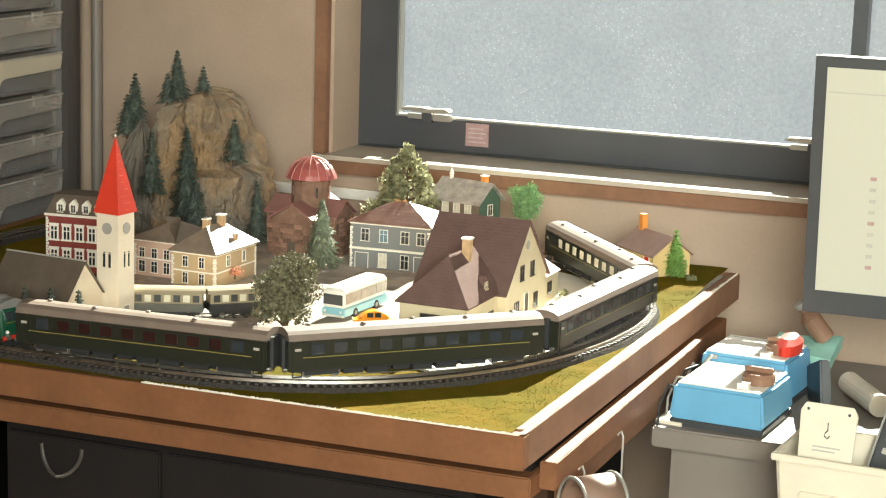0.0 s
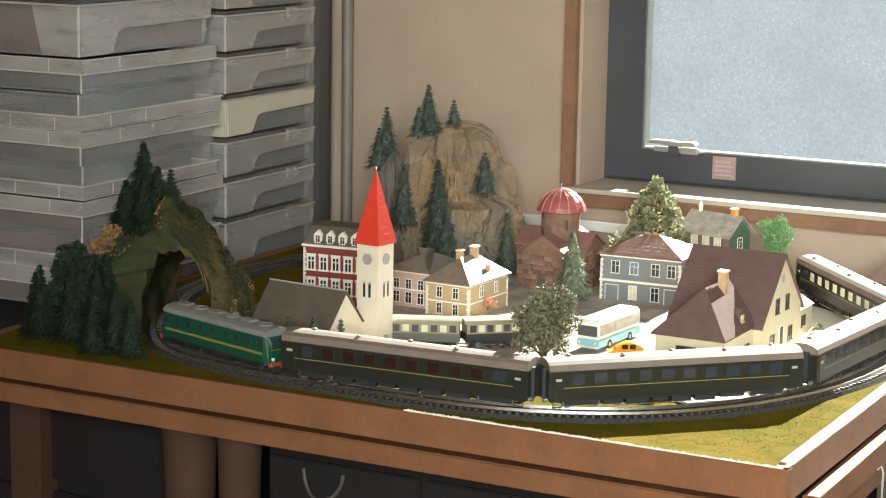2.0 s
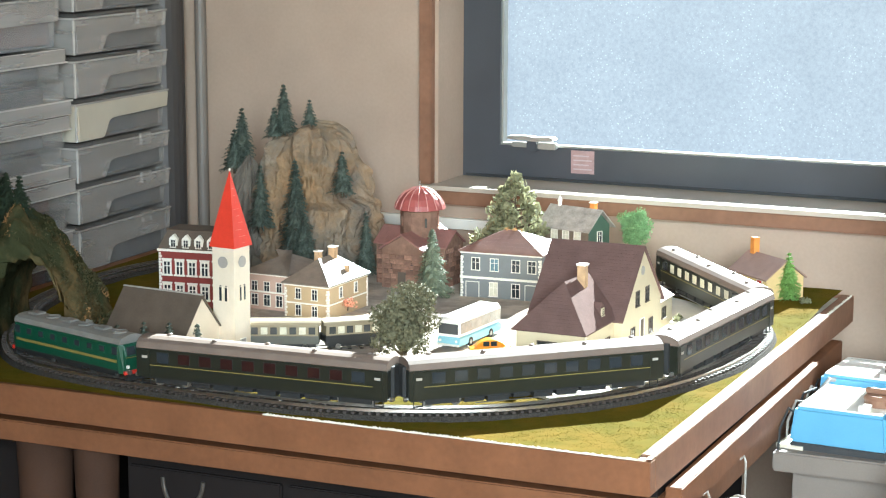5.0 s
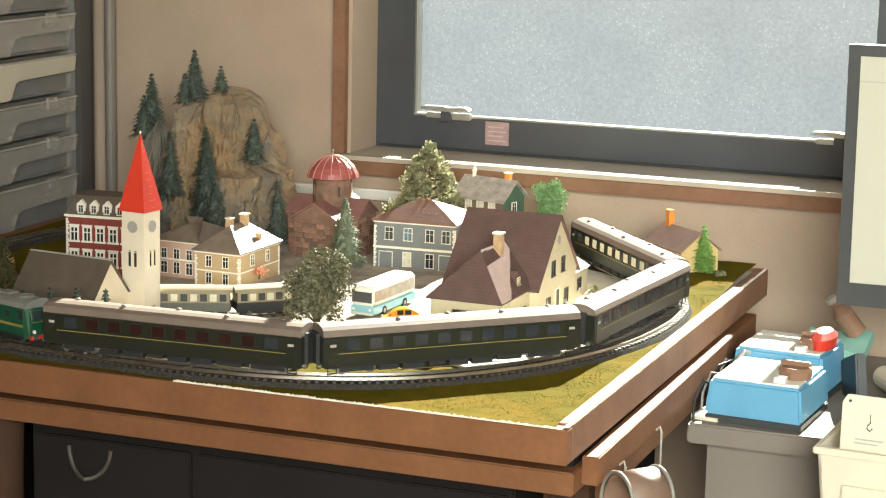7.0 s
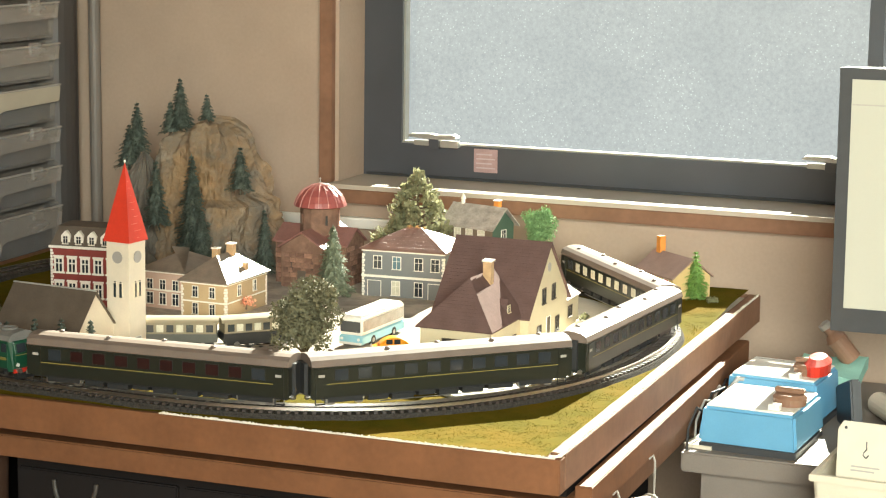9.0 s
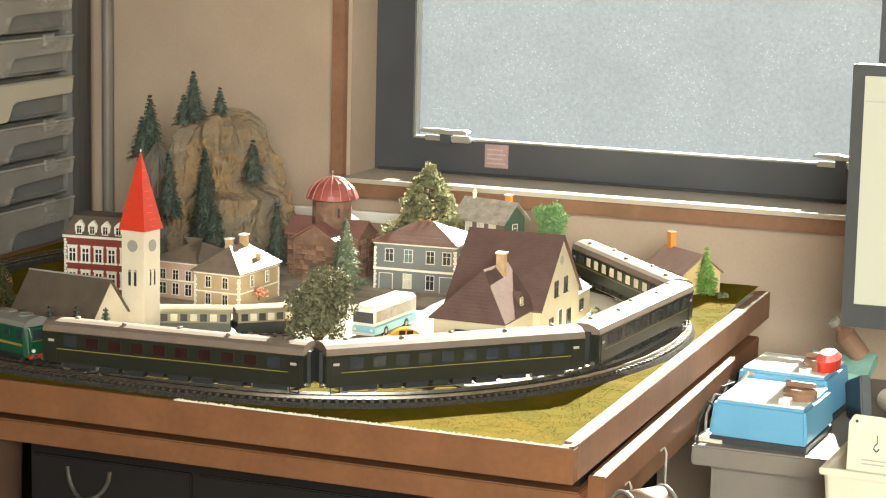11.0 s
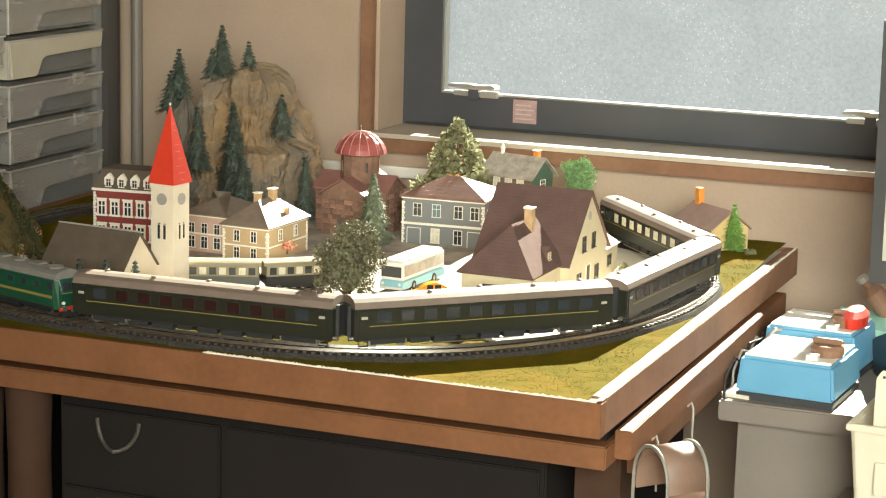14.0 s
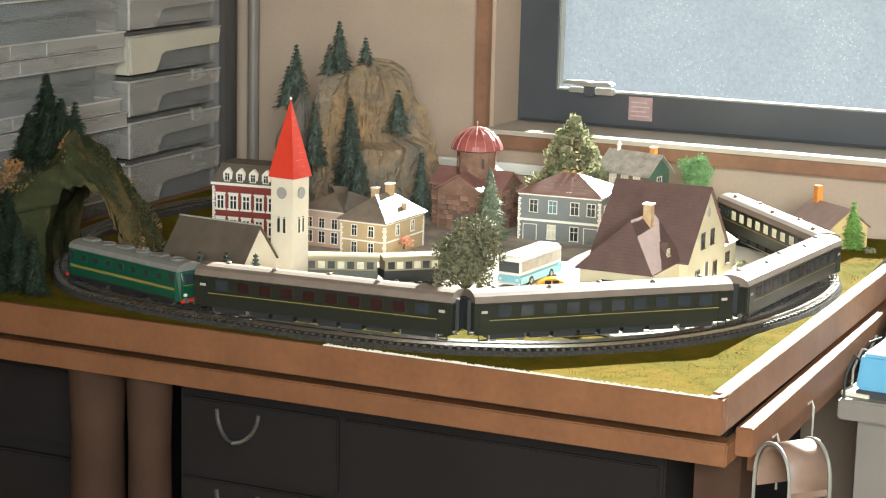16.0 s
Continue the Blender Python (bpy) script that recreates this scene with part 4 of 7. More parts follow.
def conifer(x, y, z, h, r, seed, leaf=None, n=900, label="dark green model fir tree", drop=0.35):
    """A fir of separate whorls: drooping boughs set with short tufts, gaps between them."""
    rg = np.random.default_rng(seed)
    o = thing("fir_tree", label, "tree", pose(x, y, z, 0, 0, rg.uniform(0, 360)), "model firs")
    tr = M().cyl((0, 0, -0.004), r * 0.13, h * 0.98, 7, r * 0.02)
    tv, tf = [], []
    tiers = max(9, int(h / 0.0043))
    tuft = 0.0015 + 0.055 * r
    for t in range(tiers):
        q = t / (tiers - 1)
        zz = h * (0.10 + 0.86 * q)
        rad = r * (1 - q) ** 0.78 * rg.uniform(0.82, 1.10) + r * 0.04
        m = max(6, int((6 + 640 * rad) * (0.85 + 0.15 * n / 1000)))
        turn0 = rg.uniform(0, 6.283)
        for k in range(m):
            a = turn0 + 6.283 * (k + rg.uniform(-0.25, 0.25)) / m
            L = rad * rg.uniform(0.72, 1.12)
            c, s = math.cos(a), math.sin(a)
            sag = drop * rg.uniform(0.7, 1.3)
            steps = max(3, int(L / (tuft * 0.60)))
            z1 = zz + rg.normal(0, h * 0.010)
            for i in range(steps):
                f = (i + 0.6) / steps
                for side in (-1, 1, 0):
                    b = len(tv)
                    px, py, pz = c * L * f, s * L * f, z1 - L * f * f * sag + rg.normal(0, tuft * 0.15)
                    g = a + side * rg.uniform(0.5, 1.1)
                    l = tuft * rg.uniform(0.8, 1.5) * (1.15 - 0.45 * f)
                    w = l * 0.34
                    dx, dy = math.cos(g), math.sin(g)
                    up = rg.uniform(-0.35, 0.35)
                    tv += [(px, py, pz), (px + dx * l * 0.5 - dy * w, py + dy * l * 0.5 + dx * w, pz + up * l * 0.5 + w * 0.5), (px + dx * l, py + dy * l, pz + up * l - l * 0.15), (px + dx * l * 0.5 + dy * w, py + dy * l * 0.5 - dx * w, pz + up * l * 0.5 - w * 0.6)]
                    tf += [(b, b + 1, b + 2), (b, b + 2, b + 3)]
    # ragged inner mass of old wood and needles
    b, nr, nk = len(tv), 9, 9
    for j in range(nr):
        q = j / (nr - 1)
        for k in range(nk):
            a = 6.283 * k / nk + 0.3 * j
            rad = (r * (1 - q) ** 0.85 * 0.62) * rg.uniform(0.75, 1.15) + 0.0002
            tv.append((math.cos(a) * rad, math.sin(a) * rad, h * (0.09 + 0.85 * q) + rg.normal(0, h * 0.012)))
    for j in range(nr - 1):
        for k in range(nk):
            tf.append((b + j * nk + k, b + j * nk + (k + 1) % nk, b + (j + 1) * nk + (k + 1) % nk, b + (j + 1) * nk + k))
    for i in range(10):
        b = len(tv)
        a = i * 2.4
        tv += [(0, 0, h * 0.93 + 0.0006 * i), (math.cos(a) * tuft * 0.4, math.sin(a) * tuft * 0.4, h * 0.97), (0, 0, h * 1.0 + tuft * 0.5)]
        tf.append((b, b + 1, b + 2))
    part("trunk", tr, BARK, o)
    part("crown", M().add(tv, tf), leaf or LEAFD, o)
    return o


def broadleaf(x, y, z, h, r, trunk_h, seed, leaf, label, n=2600, size=0.0022, blobs=26, squash=1.0, trunk_r=0.0035):
    rg = np.random.default_rng(seed)
    o = thing("tree", label, "tree", pose(x, y, z))
    ch = h - trunk_h * 0.8
    cz = trunk_h * 0.8 + ch / 2
    cs, rs = [], []
    for k in range(blobs):
        d = rg.normal(size=3)
        d /= np.linalg.norm(d)
        f = rg.uniform(0.3, 0.78)
        cs.append((d[0] * r * f, d[1] * r * f, cz + d[2] * ch / 2 * f))
        rs.append(r * rg.uniform(0.22, 0.38))
    tr = M().tube([(0, 0, -0.002), (0.0004, 0, trunk_h * 0.4), (-0.0006, 0.0005, trunk_h), (0, 0, h * 0.75)], [trunk_r * 1.7, trunk_r, trunk_r * 0.85, trunk_r * 0.25], 8)
    for k in range(4):
        a = k * 1.57 + 0.4
        tr.tube([(0, 0, 0.004), (math.cos(a) * trunk_r * 1.3, math.sin(a) * trunk_r * 1.3, 0.001), (math.cos(a) * trunk_r * 2.2, math.sin(a) * trunk_r * 2.2, -0.001)], [trunk_r * 0.6, trunk_r * 0.5, trunk_r * 0.2], 5)
    for c in cs[:14]:
        b = (0, 0, trunk_h * rg.uniform(0.8, 1.1))
        tr.tube([b, tuple((np.array(b) + np.array(c)) / 2 + np.array([0, 0, 0.002])), c], [trunk_r * 0.45, trunk_r * 0.3, trunk_r * 0.12], 5)
    part("trunk", tr, BARK, o)
    part("crown", leaf_cloud(rg, cs, rs, n, size, squash), leaf, o)
    return o


def cone_tree(x, y, z, h, r, seed, leaf, label, n=3000, size=0.003):
    """An open tree of tufts on whorled branches, wide below and pointed above."""
    rg = np.random.default_rng(seed)
    o = thing("tree", label, "tree", pose(x, y, z))
    tr = M().tube([(0, 0, -0.002), (0.0006, 0, h * 0.5), (0, 0, h * 0.97)], [0.0034, 0.0022, 0.0005], 8)
    cs, rs = [], []
    for t in range(11):
        q = t / 10
        zz = h * (0.20 + 0.76 * q)
        rad = r * (1 - q) ** 0.7 * rg.uniform(0.85, 1.1) + 0.002
        m = int(3 + 5 * (1 - q))
        for k in range(m):
            a = 6.283 * (k + rg.uniform(-0.3, 0.3)) / m + t
            L = rad * rg.uniform(0.75, 1.05)
            e_ = (math.cos(a) * L, math.sin(a) * L, zz + L * 0.25)
            tr.tube([(0, 0, zz - L * 0.1), (e_[0] * 0.6, e_[1] * 0.6, zz + L * 0.05), e_], [0.0011, 0.0008, 0.0004], 4)
            for f in (0.62, 1.0):
                cs.append((e_[0] * f, e_[1] * f, zz + L * 0.22 * f))
                rs.append((0.0046 + 0.0034 * (1 - q)) * rg.uniform(0.8, 1.3))
    part("trunk", tr, BARK, o)
    part("crown", leaf_cloud(rg, cs, rs, n, size), leaf, o)
    return o


def bush(x, y, z, r, h, seed, leaf, label, n=500, size=0.0018, name="bush"):
    rg = np.random.default_rng(seed)
    o = thing(name, label, "bush", pose(x, y, z))
    cs = [(rg.normal(0, r * 0.35), rg.normal(0, r * 0.35), h * rg.uniform(0.3, 0.7)) for _ in range(9)]
    rs = [min(r, h) * rg.uniform(0.3, 0.5) for _ in cs]
    part("stem", M().tube([(0, 0, -0.002), (0.0005, 0, h * 0.3), (0, 0, h * 0.6)], [0.0012, 0.001, 0.0005], 5), BARK, o)
    part("leaves", leaf_cloud(rg, cs, rs, n, size), leaf, o)
    return o


# ---- station ----
st_ = thing("station_building", "cream station building with dark brown tiled roofs", "building", pose(-0.197, 0.312, GZ, 0, 0, -1))
part("wing_wall", M().box(-0.036, 0.041, -0.045, 0.045, 0, 0.0425), CREAM, st_, bevel=0.0004)
part("wing_roof", M().add([(-0.040, -0.049, 0.0420), (0.0435, -0.049, 0.0420), (0.0435, 0.05, 0.0420), (-0.040, 0.05, 0.0420), (0.004, -0.010, 0.0885), (0.008, 0.05, 0.0885), (-0.040, -0.049, 0.0405), (0.0435, -0.049, 0.0405), (0.0435, 0.05, 0.0405), (-0.040, 0.05, 0.0405)], [(0, 1, 4), (1, 2, 5, 4), (3, 0, 4, 5), (2, 3, 5), (0, 6, 7, 1), (1, 7, 8, 2), (3, 9, 6, 0), (6, 9, 8, 7)]), BROWNROOF, st_, "dark brown hipped roof")
mw = part("main_wall", M().extrude([(0.043, 0), (0.043, 0.046), (0.107, 0.109), (0.171, 0.046), (0.171, 0)], 'x', -0.052, 0.050), CREAM, st_)
rfm = M()
sl = (0.109 - 0.046) / 0.064
for sgn in (-1, 1):
    y0 = 0.107 + sgn * 0.070
    z0 = 0.046 - sl * 0.006
    rfm.add([(-0.057, y0, z0), (0.053, y0, z0), (0.053, 0.107, 0.1115), (-0.057, 0.107, 0.1115), (-0.057, y0, z0 - 0.0016), (0.053, y0, z0 - 0.0016), (0.053, 0.107, 0.1098), (-0.057, 0.107, 0.1098)],
            [(0, 1, 2, 3), (4, 7, 6, 5), (0, 4, 5, 1), (1, 5, 6, 2), (3, 7, 4, 0)])
part("main_roof", rfm, BROWNROOF, st_, "steep dark brown roof")
part("annex_wall", M().box(-0.03, 0.044, 0.1715, 0.232, 0, 0.034), CREAM, st_)
part("annex_roof", M().add([(-0.034, 0.165, 0.034), (0.048, 0.165, 0.034), (0.048, 0.229, 0.034), (-0.034, 0.229, 0.034), (-0.01, 0.169, 0.066), (0.010, 0.169, 0.066), (0.010, 0.20, 0.066), (-0.01, 0.20, 0.066)],
                            [(3, 2, 1, 0), (0, 1, 5, 4), (1, 2, 6, 5), (2, 3, 7, 6), (3, 0, 4, 7), (4, 5, 6, 7)]), PALETILE, st_, "russet tiled annex roof")
part("dormer", M().extrude([(0.012, 0.048), (0.012, 0.059), (0.0175, 0.064), (0.023, 0.059), (0.023, 0.048)], 'x', 0.016, 0.0365), BROWNROOF, st_)
window(st_, Matrix.Translation((0.0365, 0.0175, 0.0500)) @ Matrix.Rotation(math.pi / 2, 4, 'Z'), 0.007, 0.007, CREAM, PANE)
chimney(st_, 0.012, 0.022, 0.066, 0.101, 0.0088, CHIMB)
F = Matrix.Translation((0, -0.045, 0))
window(st_, F @ Matrix.Translation((-0.001, 0, 0.019)), 0.021, 0.0115, DARKROOF, PANE)
R1 = Matrix.Translation((0.041, 0, 0)) @ Matrix.Rotation(math.pi / 2, 4, 'Z')
door(st_, R1 @ Matrix.Translation((-0.030, 0, 0.002)), 0.008, 0.022, DARKROOF)
door(st_, R1 @ Matrix.Translation((-0.006, 0, 0.002)), 0.008, 0.022, DARKROOF)
window(st_, R1 @ Matrix.Translation((0.022, 0, 0.014)), 0.013, 0.011, DARKROOF, PANE)
R2 = Matrix.Translation((0.050, 0.107, 0)) @ Matrix.Rotation(math.pi / 2, 4, 'Z')
for u in (-0.030, 0.0, 0.030):
    (window if u else lambda p, m, a, b, *k: door(p, m, a, b + 0.012, DARKROOF))(st_, R2 @ Matrix.Translation((u, 0, 0.009 if u else 0.002)), 0.012, 0.016, DARKROOF, PANE)
for u in (-0.016, 0.016):
    window(st_, R2 @ Matrix.Translation((u, 0, 0.047)), 0.011, 0.016, DARKROOF, PANE)
part("gable_clock", M().at(R2).cyl((0, -0.0008, 0.084), 0.005, 0.0018, 16, axis='y'), CLOCK, st_, "round brown gable clock")
R3 = Matrix.Translation((0.044, 0.197, 0)) @ Matrix.Rotation(math.pi / 2, 4, 'Z')
window(st_, R3 @ Matrix.Translation((0.004, 0, 0.012)), 0.013, 0.012, DARKROOF, PANE)
part("plinth", M().box(-0.038, 0.043, -0.047, 0.047, 0, 0.003).box(-0.054, 0.0515, 0.0475, 0.173, 0, 0.003), ROADM, st_)

for i, (x, y, c) in enumerate(((-0.121, 0.352, FIGB), (-0.133, 0.335, FIGA), (-0.100, 0.415, FIGB))):
    solo("figurine", M().turn([(0.0014, 0), (0.0020, 0.004), (0.0018, 0.009), (0.0028, 0.0105), (0.0026, 0.0150), (0.0010, 0.0165), (0.0017, 0.0182), (0.0015, 0.0200), (0.0004, 0.0210)], 10), c,
         "tiny painted figurine standing on the forecourt", "figurine", pose(x, y, 0.0034), "station figurines", smooth=True)


def bench(x, y, r):
    o = thing("bench", "small dark bench on the forecourt", "bench", pose(x, y, 0.0034, 0, 0, r), "station benches")
    part("seat", M().box(-0.010, 0.010, -0.003, 0.003, 0.0045, 0.0055), BARK, o)
    part("back", M().box(-0.010, 0.010, 0.0025, 0.0032, 0.006, 0.0105), BARK, o)
    for a in (-0.008, 0.008):
        part("leg", M().box(a - 0.0006, a + 0.0006, -0.0028, 0.0028, 0, 0.0045), BLACKP, o)


bench(-0.150, 0.318, 94)
bench(-0.139, 0.385, 94)


def planter(x, y, r, s=1.0):
    o = thing("planter", "stone planter with yellow plants", "planter", pose(x, y, 0.0034, 0, 0, r))
    part("trough", M().box(-0.014 * s, 0.014 * s, -0.007 * s, 0.007 * s, 0, 0.006), PLAZA, o, bevel=0.0006)
    part("plants", leaf_cloud(np.random.default_rng(int(1000 * abs(x))), [(-0.007 * s, 0, 0.007), (0, 0, 0.007), (0.007 * s, 0, 0.007)], [0.0045, 0.004, 0.0045], 160, 0.0016), LEAFW, o)


planter(-0.138, 0.530, 94)
planter(-0.272, 0.218, 8, 1.25)
planter(-0.148, 0.345, 94, 0.7)

# ---- church with the red spire ----
ch = thing("church", "white model church with a tall red spire", "church", pose(-0.5350, 0.200, GZ, 0, 0, -7))
TW = 0.0285
part("tower", M().box(-TW / 2, TW / 2, -TW / 2, TW / 2, 0, 0.118), WHITEW, ch, bevel=0.0004)
e = TW / 2 + 0.0022
spire = part("spire", M().add([(-e, -e, 0.118), (e, -e, 0.118), (e, e, 0.118), (-e, e, 0.118), (-e * .70, -e * .70, 0.143), (e * .70, -e * .70, 0.143), (e * .70, e * .70, 0.143), (-e * .70, e * .70, 0.143), (0, 0, 0.1995)],
                           [(3, 2, 1, 0), (0, 1, 5, 4), (1, 2, 6, 5), (2, 3, 7, 6), (3, 0, 4, 7), (4, 5, 8), (5, 6, 8), (6, 7, 8), (7, 4, 8)]), REDROOF, ch, "bright red pointed spire")
part("finial", M().turn([(0.0003, 0.198), (0.0013, 0.2000), (0.0003, 0.2015)], 8), TRIMW, spire)
# strips on the right face only, their lit look put in by colour
for k in range(10):
    zz = 0.122 + 0.0072 * k
    f = (1 - 0.30 * (zz - 0.118) / 0.025) if zz < 0.143 else 0.70 * (1 - (zz - 0.143) / 0.0565)
    hw = e * f
    part("tile_edge", M().box(hw - 0.0002, hw + 0.0002, -hw * (0.1 + 0.25 * (k % 3)), hw * (0.2 + 0.3 * (k % 2)), zz, zz + 0.0003), REDEDGE, spire)
for f in ('F', 'R', 'L'):
    fm = FACE[f](TW, TW)
    part("clock", M().at(fm).cyl((0, -0.0009, 0.102), 0.0062, 0.0019, 22, axis='y'), CLOCK, ch, "round grey clock dial")
    for u in (-0.0036, 0.0036):
        w_ = window(ch, fm @ Matrix.Translation((u, 0, 0.060)), 0.0036, 0.0150, WHITEW, PANE, False, False)
        part("arch", M().at(fm @ Matrix.Translation((u, 0, 0.075))).cyl((0, -0.0005, 0), 0.0018, 0.0012, 12, axis='y'), PANE, w_)
door(ch, FACE['R'](TW, TW) @ Matrix.Translation((0, 0, 0)), 0.009, 0.018, CLOCK)
nv = Matrix.Translation((-0.006, -0.046, 0)) @ Matrix.Rotation(radians(1), 4, 'Z')
nave = part("nave", M().at(nv).extrude([(-0.034, 0), (-0.034, 0.030), (0.0, 0.0695), (0.032, 0.032), (0.032, 0)], 'x', -0.098, 0.0), WHITEW, ch)
nr = M().at(nv)
for sgn in (-1, 1):
    nr.add([(-0.102, sgn * 0.0375, 0.0265), (0.003, sgn * 0.0375, 0.0265), (0.003, 0, 0.0715), (-0.102, 0, 0.0715), (-0.102, sgn * 0.0375, 0.025), (0.003, sgn * 0.0375, 0.025), (0.003, 0, 0.070), (-0.102, 0, 0.070)],
           [(0, 1, 2, 3), (4, 7, 6, 5), (0, 4, 5, 1), (1, 5, 6, 2), (3, 7, 4, 0)])
part("nave_roof", nr, DARKROOF, ch, "dark brown nave roof")
part("ridge_cap", M().at(nv).box(-0.102, 0.003, -0.0012, 0.0012, 0.0712, 0.0724), WIREM, ch)
for k in range(3):
    window(ch, nv @ Matrix.Translation((-0.080 + 0.027 * k, -0.034, 0.008)), 0.006, 0.014, WHITEW, PANE, False)
window(ch, nv @ Matrix.Translation((0.0, -0.006, 0.034)) @ Matrix.Rotation(math.pi / 2, 4, 'Z'), 0.003, 0.006, WHITEW, PANE, False, False)

# ---- red town house ----
rh = thing("town_house", "red town house with white trim and dormers", "house", pose(-0.700, 0.417, GZ, 0, 0, 7))
W, D = 0.085, 0.055
part("wall", M().box(-W / 2, W / 2, -D / 2, D / 2, 0, 0.066), BRICKRED, rh)
quoins(rh, W, D, 0.066, ((-1, -1), (1, -1)), TRIMW, 0.0034)
part("cornice", M().box(-W / 2 - 0.002, W / 2 + 0.002, -D / 2 - 0.002, D / 2 + 0.002, 0.0661, 0.069), TRIMW, rh)
part("mansard", M().frustum((-W / 2 - .001, W / 2 + .001, -D / 2 - .001, D / 2 + .001), (-W / 2 + .007, W / 2 - .007, -D / 2 + .009, D / 2 - .009), 0.0691, 0.089), DARKROOF, rh, "dark mansard roof")
part("roof_top", M().box(-W / 2 + .006, W / 2 - .006, -D / 2 + .008, D / 2 - .008, 0.0891, 0.091), DARKROOF, rh)
for k in range(5):
    u = -W / 2 + 0.010 + k * (W - 0.020) / 4
    fm = FACE['F'](W, D)
    for z in (0.010, 0.0385):
        wd = window(rh, fm @ Matrix.Translation((u, 0, z)), 0.0075, 0.0150, TRIMW, PANE, bar=0.0021)
        part("hood", M().at(fm).box(u - 0.0065, u + 0.0065, -0.0018, 0.001, z + 0.0172, z + 0.0190), TRIMW, wd)
    if k < 4:
        u2 = u + (W - 0.020) / 8
        dm = part("dormer", M().extrude([(u2 - 0.0055, 0.070), (u2 - 0.0055, 0.081), (u2, 0.0865), (u2 + 0.0055, 0.081), (u2 + 0.0055, 0.070)], 'y', -D / 2 + 0.001, -D / 2 + 0.014), TRIMW, rh, "white gabled dormer")
        window(dm, Matrix.Translation((u2, -D / 2 + 0.001, 0.0715)), 0.0055, 0.0085, TRIMW, PANE)
chimney(rh, 0.030, 0.005, 0.088, 0.104, 0.009, CREAM)


def hip_house(name, label, m, W, D, eave, ridge, wall, roof_m, roof_label, along='x'):
    o = thing(name, label, "house", m)
    part("wall", M().box(-W / 2, W / 2, -D / 2, D / 2, 0, eave), wall, o)
    part("roof", roof_mesh('hip', W, D, eave + 0.0015, ridge, 0.0035, along), roof_m, o, roof_label)
    part("cornice", M().box(-W / 2 - 0.0012, W / 2 + 0.0012, -D / 2 - 0.0012, D / 2 + 0.0012, eave - 0.0025, eave - 0.0006), TRIMW, o)
    return o


# pink house and tan house
ph = hip_house("pink_house", "pale pink house with a grey hipped roof", pose(-0.606, 0.452, GZ, 0, 0, -3), 0.056, 0.080, 0.044, 0.066, PINKW, SLATE, "worn grey roof")
quoins(ph, 0.056, 0.080, 0.041, ((1, -1), (-1, -1)), TRIMW)
for u in (-0.017, 0.0, 0.017):
    window(ph, FACE['F'](0.056, 0.080) @ Matrix.Translation((u, 0, 0.0225)), 0.007, 0.011)
    window(ph, FACE['F'](0.056, 0.080) @ Matrix.Translation((u, 0, 0.005)), 0.008, 0.013)
part("band", M().box(-0.0286, 0.0286, -0.0406, -0.0395, 0.0205, 0.0225), TRIMW, ph)
for u in (-0.016, 0.016):
    window(ph, FACE['R'](0.056, 0.080) @ Matrix.Translation((u, 0, 0.0225)), 0.007, 0.011)
th = hip_house("tan_house", "tan house with white quoins and a hipped roof", pose(-0.541, 0.436, GZ, 0, 0, -3), 0.058, 0.094, 0.040, 0.066, TANW, SLATE, "worn hipped roof", "y")
quoins(th, 0.058, 0.094, 0.038, ((1, -1), (-1, -1), (1, 1)), TRIMW)
for u in (-0.011, 0.011):
    window(th, FACE['F'](0.058, 0.094) @ Matrix.Translation((u, 0, 0.0225)), 0.0065, 0.012)
    window(th, FACE['F'](0.058, 0.094) @ Matrix.Translation((u, 0, 0.003)), 0.0065, 0.012)
for u in (-0.018, 0.018):
    window(th, FACE['R'](0.058, 0.094) @ Matrix.Translation((u, 0, 0.0225)), 0.0065, 0.012)
part("band", M().box(-0.0296, 0.0296, -0.0476, 0.0476, 0.0165, 0.0182), TRIMW, th)
chimney(th, -0.004, -0.012, 0.055, 0.073, 0.007, CHIMB)
chimney(th, 0.002, 0.012, 0.058, 0.075, 0.008, CHIMB)
chimney(th, 0.022, 0.010, 0.042, 0.055, 0.005, CHIMB)
bush(-0.508, 0.425, 0.010, 0.011, 0.018, 41, FLOWER, "coral flowering climber on the tan house", 130, 0.0015, "climber")

# ---- domed church ----
dc = thing("domed_church", "red sandstone domed church with a ribbed dome", "church", pose(-0.5125, 0.640, GZ, 0, 0, -2) @ Matrix.Diagonal((1.0, 1.0, 1.085, 1.0)))
part("nave", M().extrude([(-0.028, 0), (-0.028, 0.046), (0, 0.062), (0.028, 0.046), (0.028, 0)], 'y', -0.050, 0.050), STONEW, dc)
part("transept", M().extrude([(-0.026, 0), (-0.026, 0.048), (0, 0.063), (0.026, 0.048), (0.026, 0)], 'x', -0.048, 0.048), STONEW, dc)


def gable_roof(hw, z0, z1, axis, L, t=0.002):
    mb = M()
    k = (z1 - z0) / hw
    for s in (-1, 1):
        a = [(-L, s * (hw + 0.003), z0 - k * .003), (L, s * (hw + 0.003), z0 - k * .003), (L, 0, z1), (-L, 0, z1)]
        vs = a + [(p[0], p[1], p[2] + t) for p in a]
        if axis == 'y':
            vs = [(p[1], p[0], p[2]) for p in vs]
        mb.add(vs, [(0, 1, 2, 3), (4, 7, 6, 5), (0, 4, 5, 1), (1, 5, 6, 2), (3, 7, 4, 0)])
    return mb


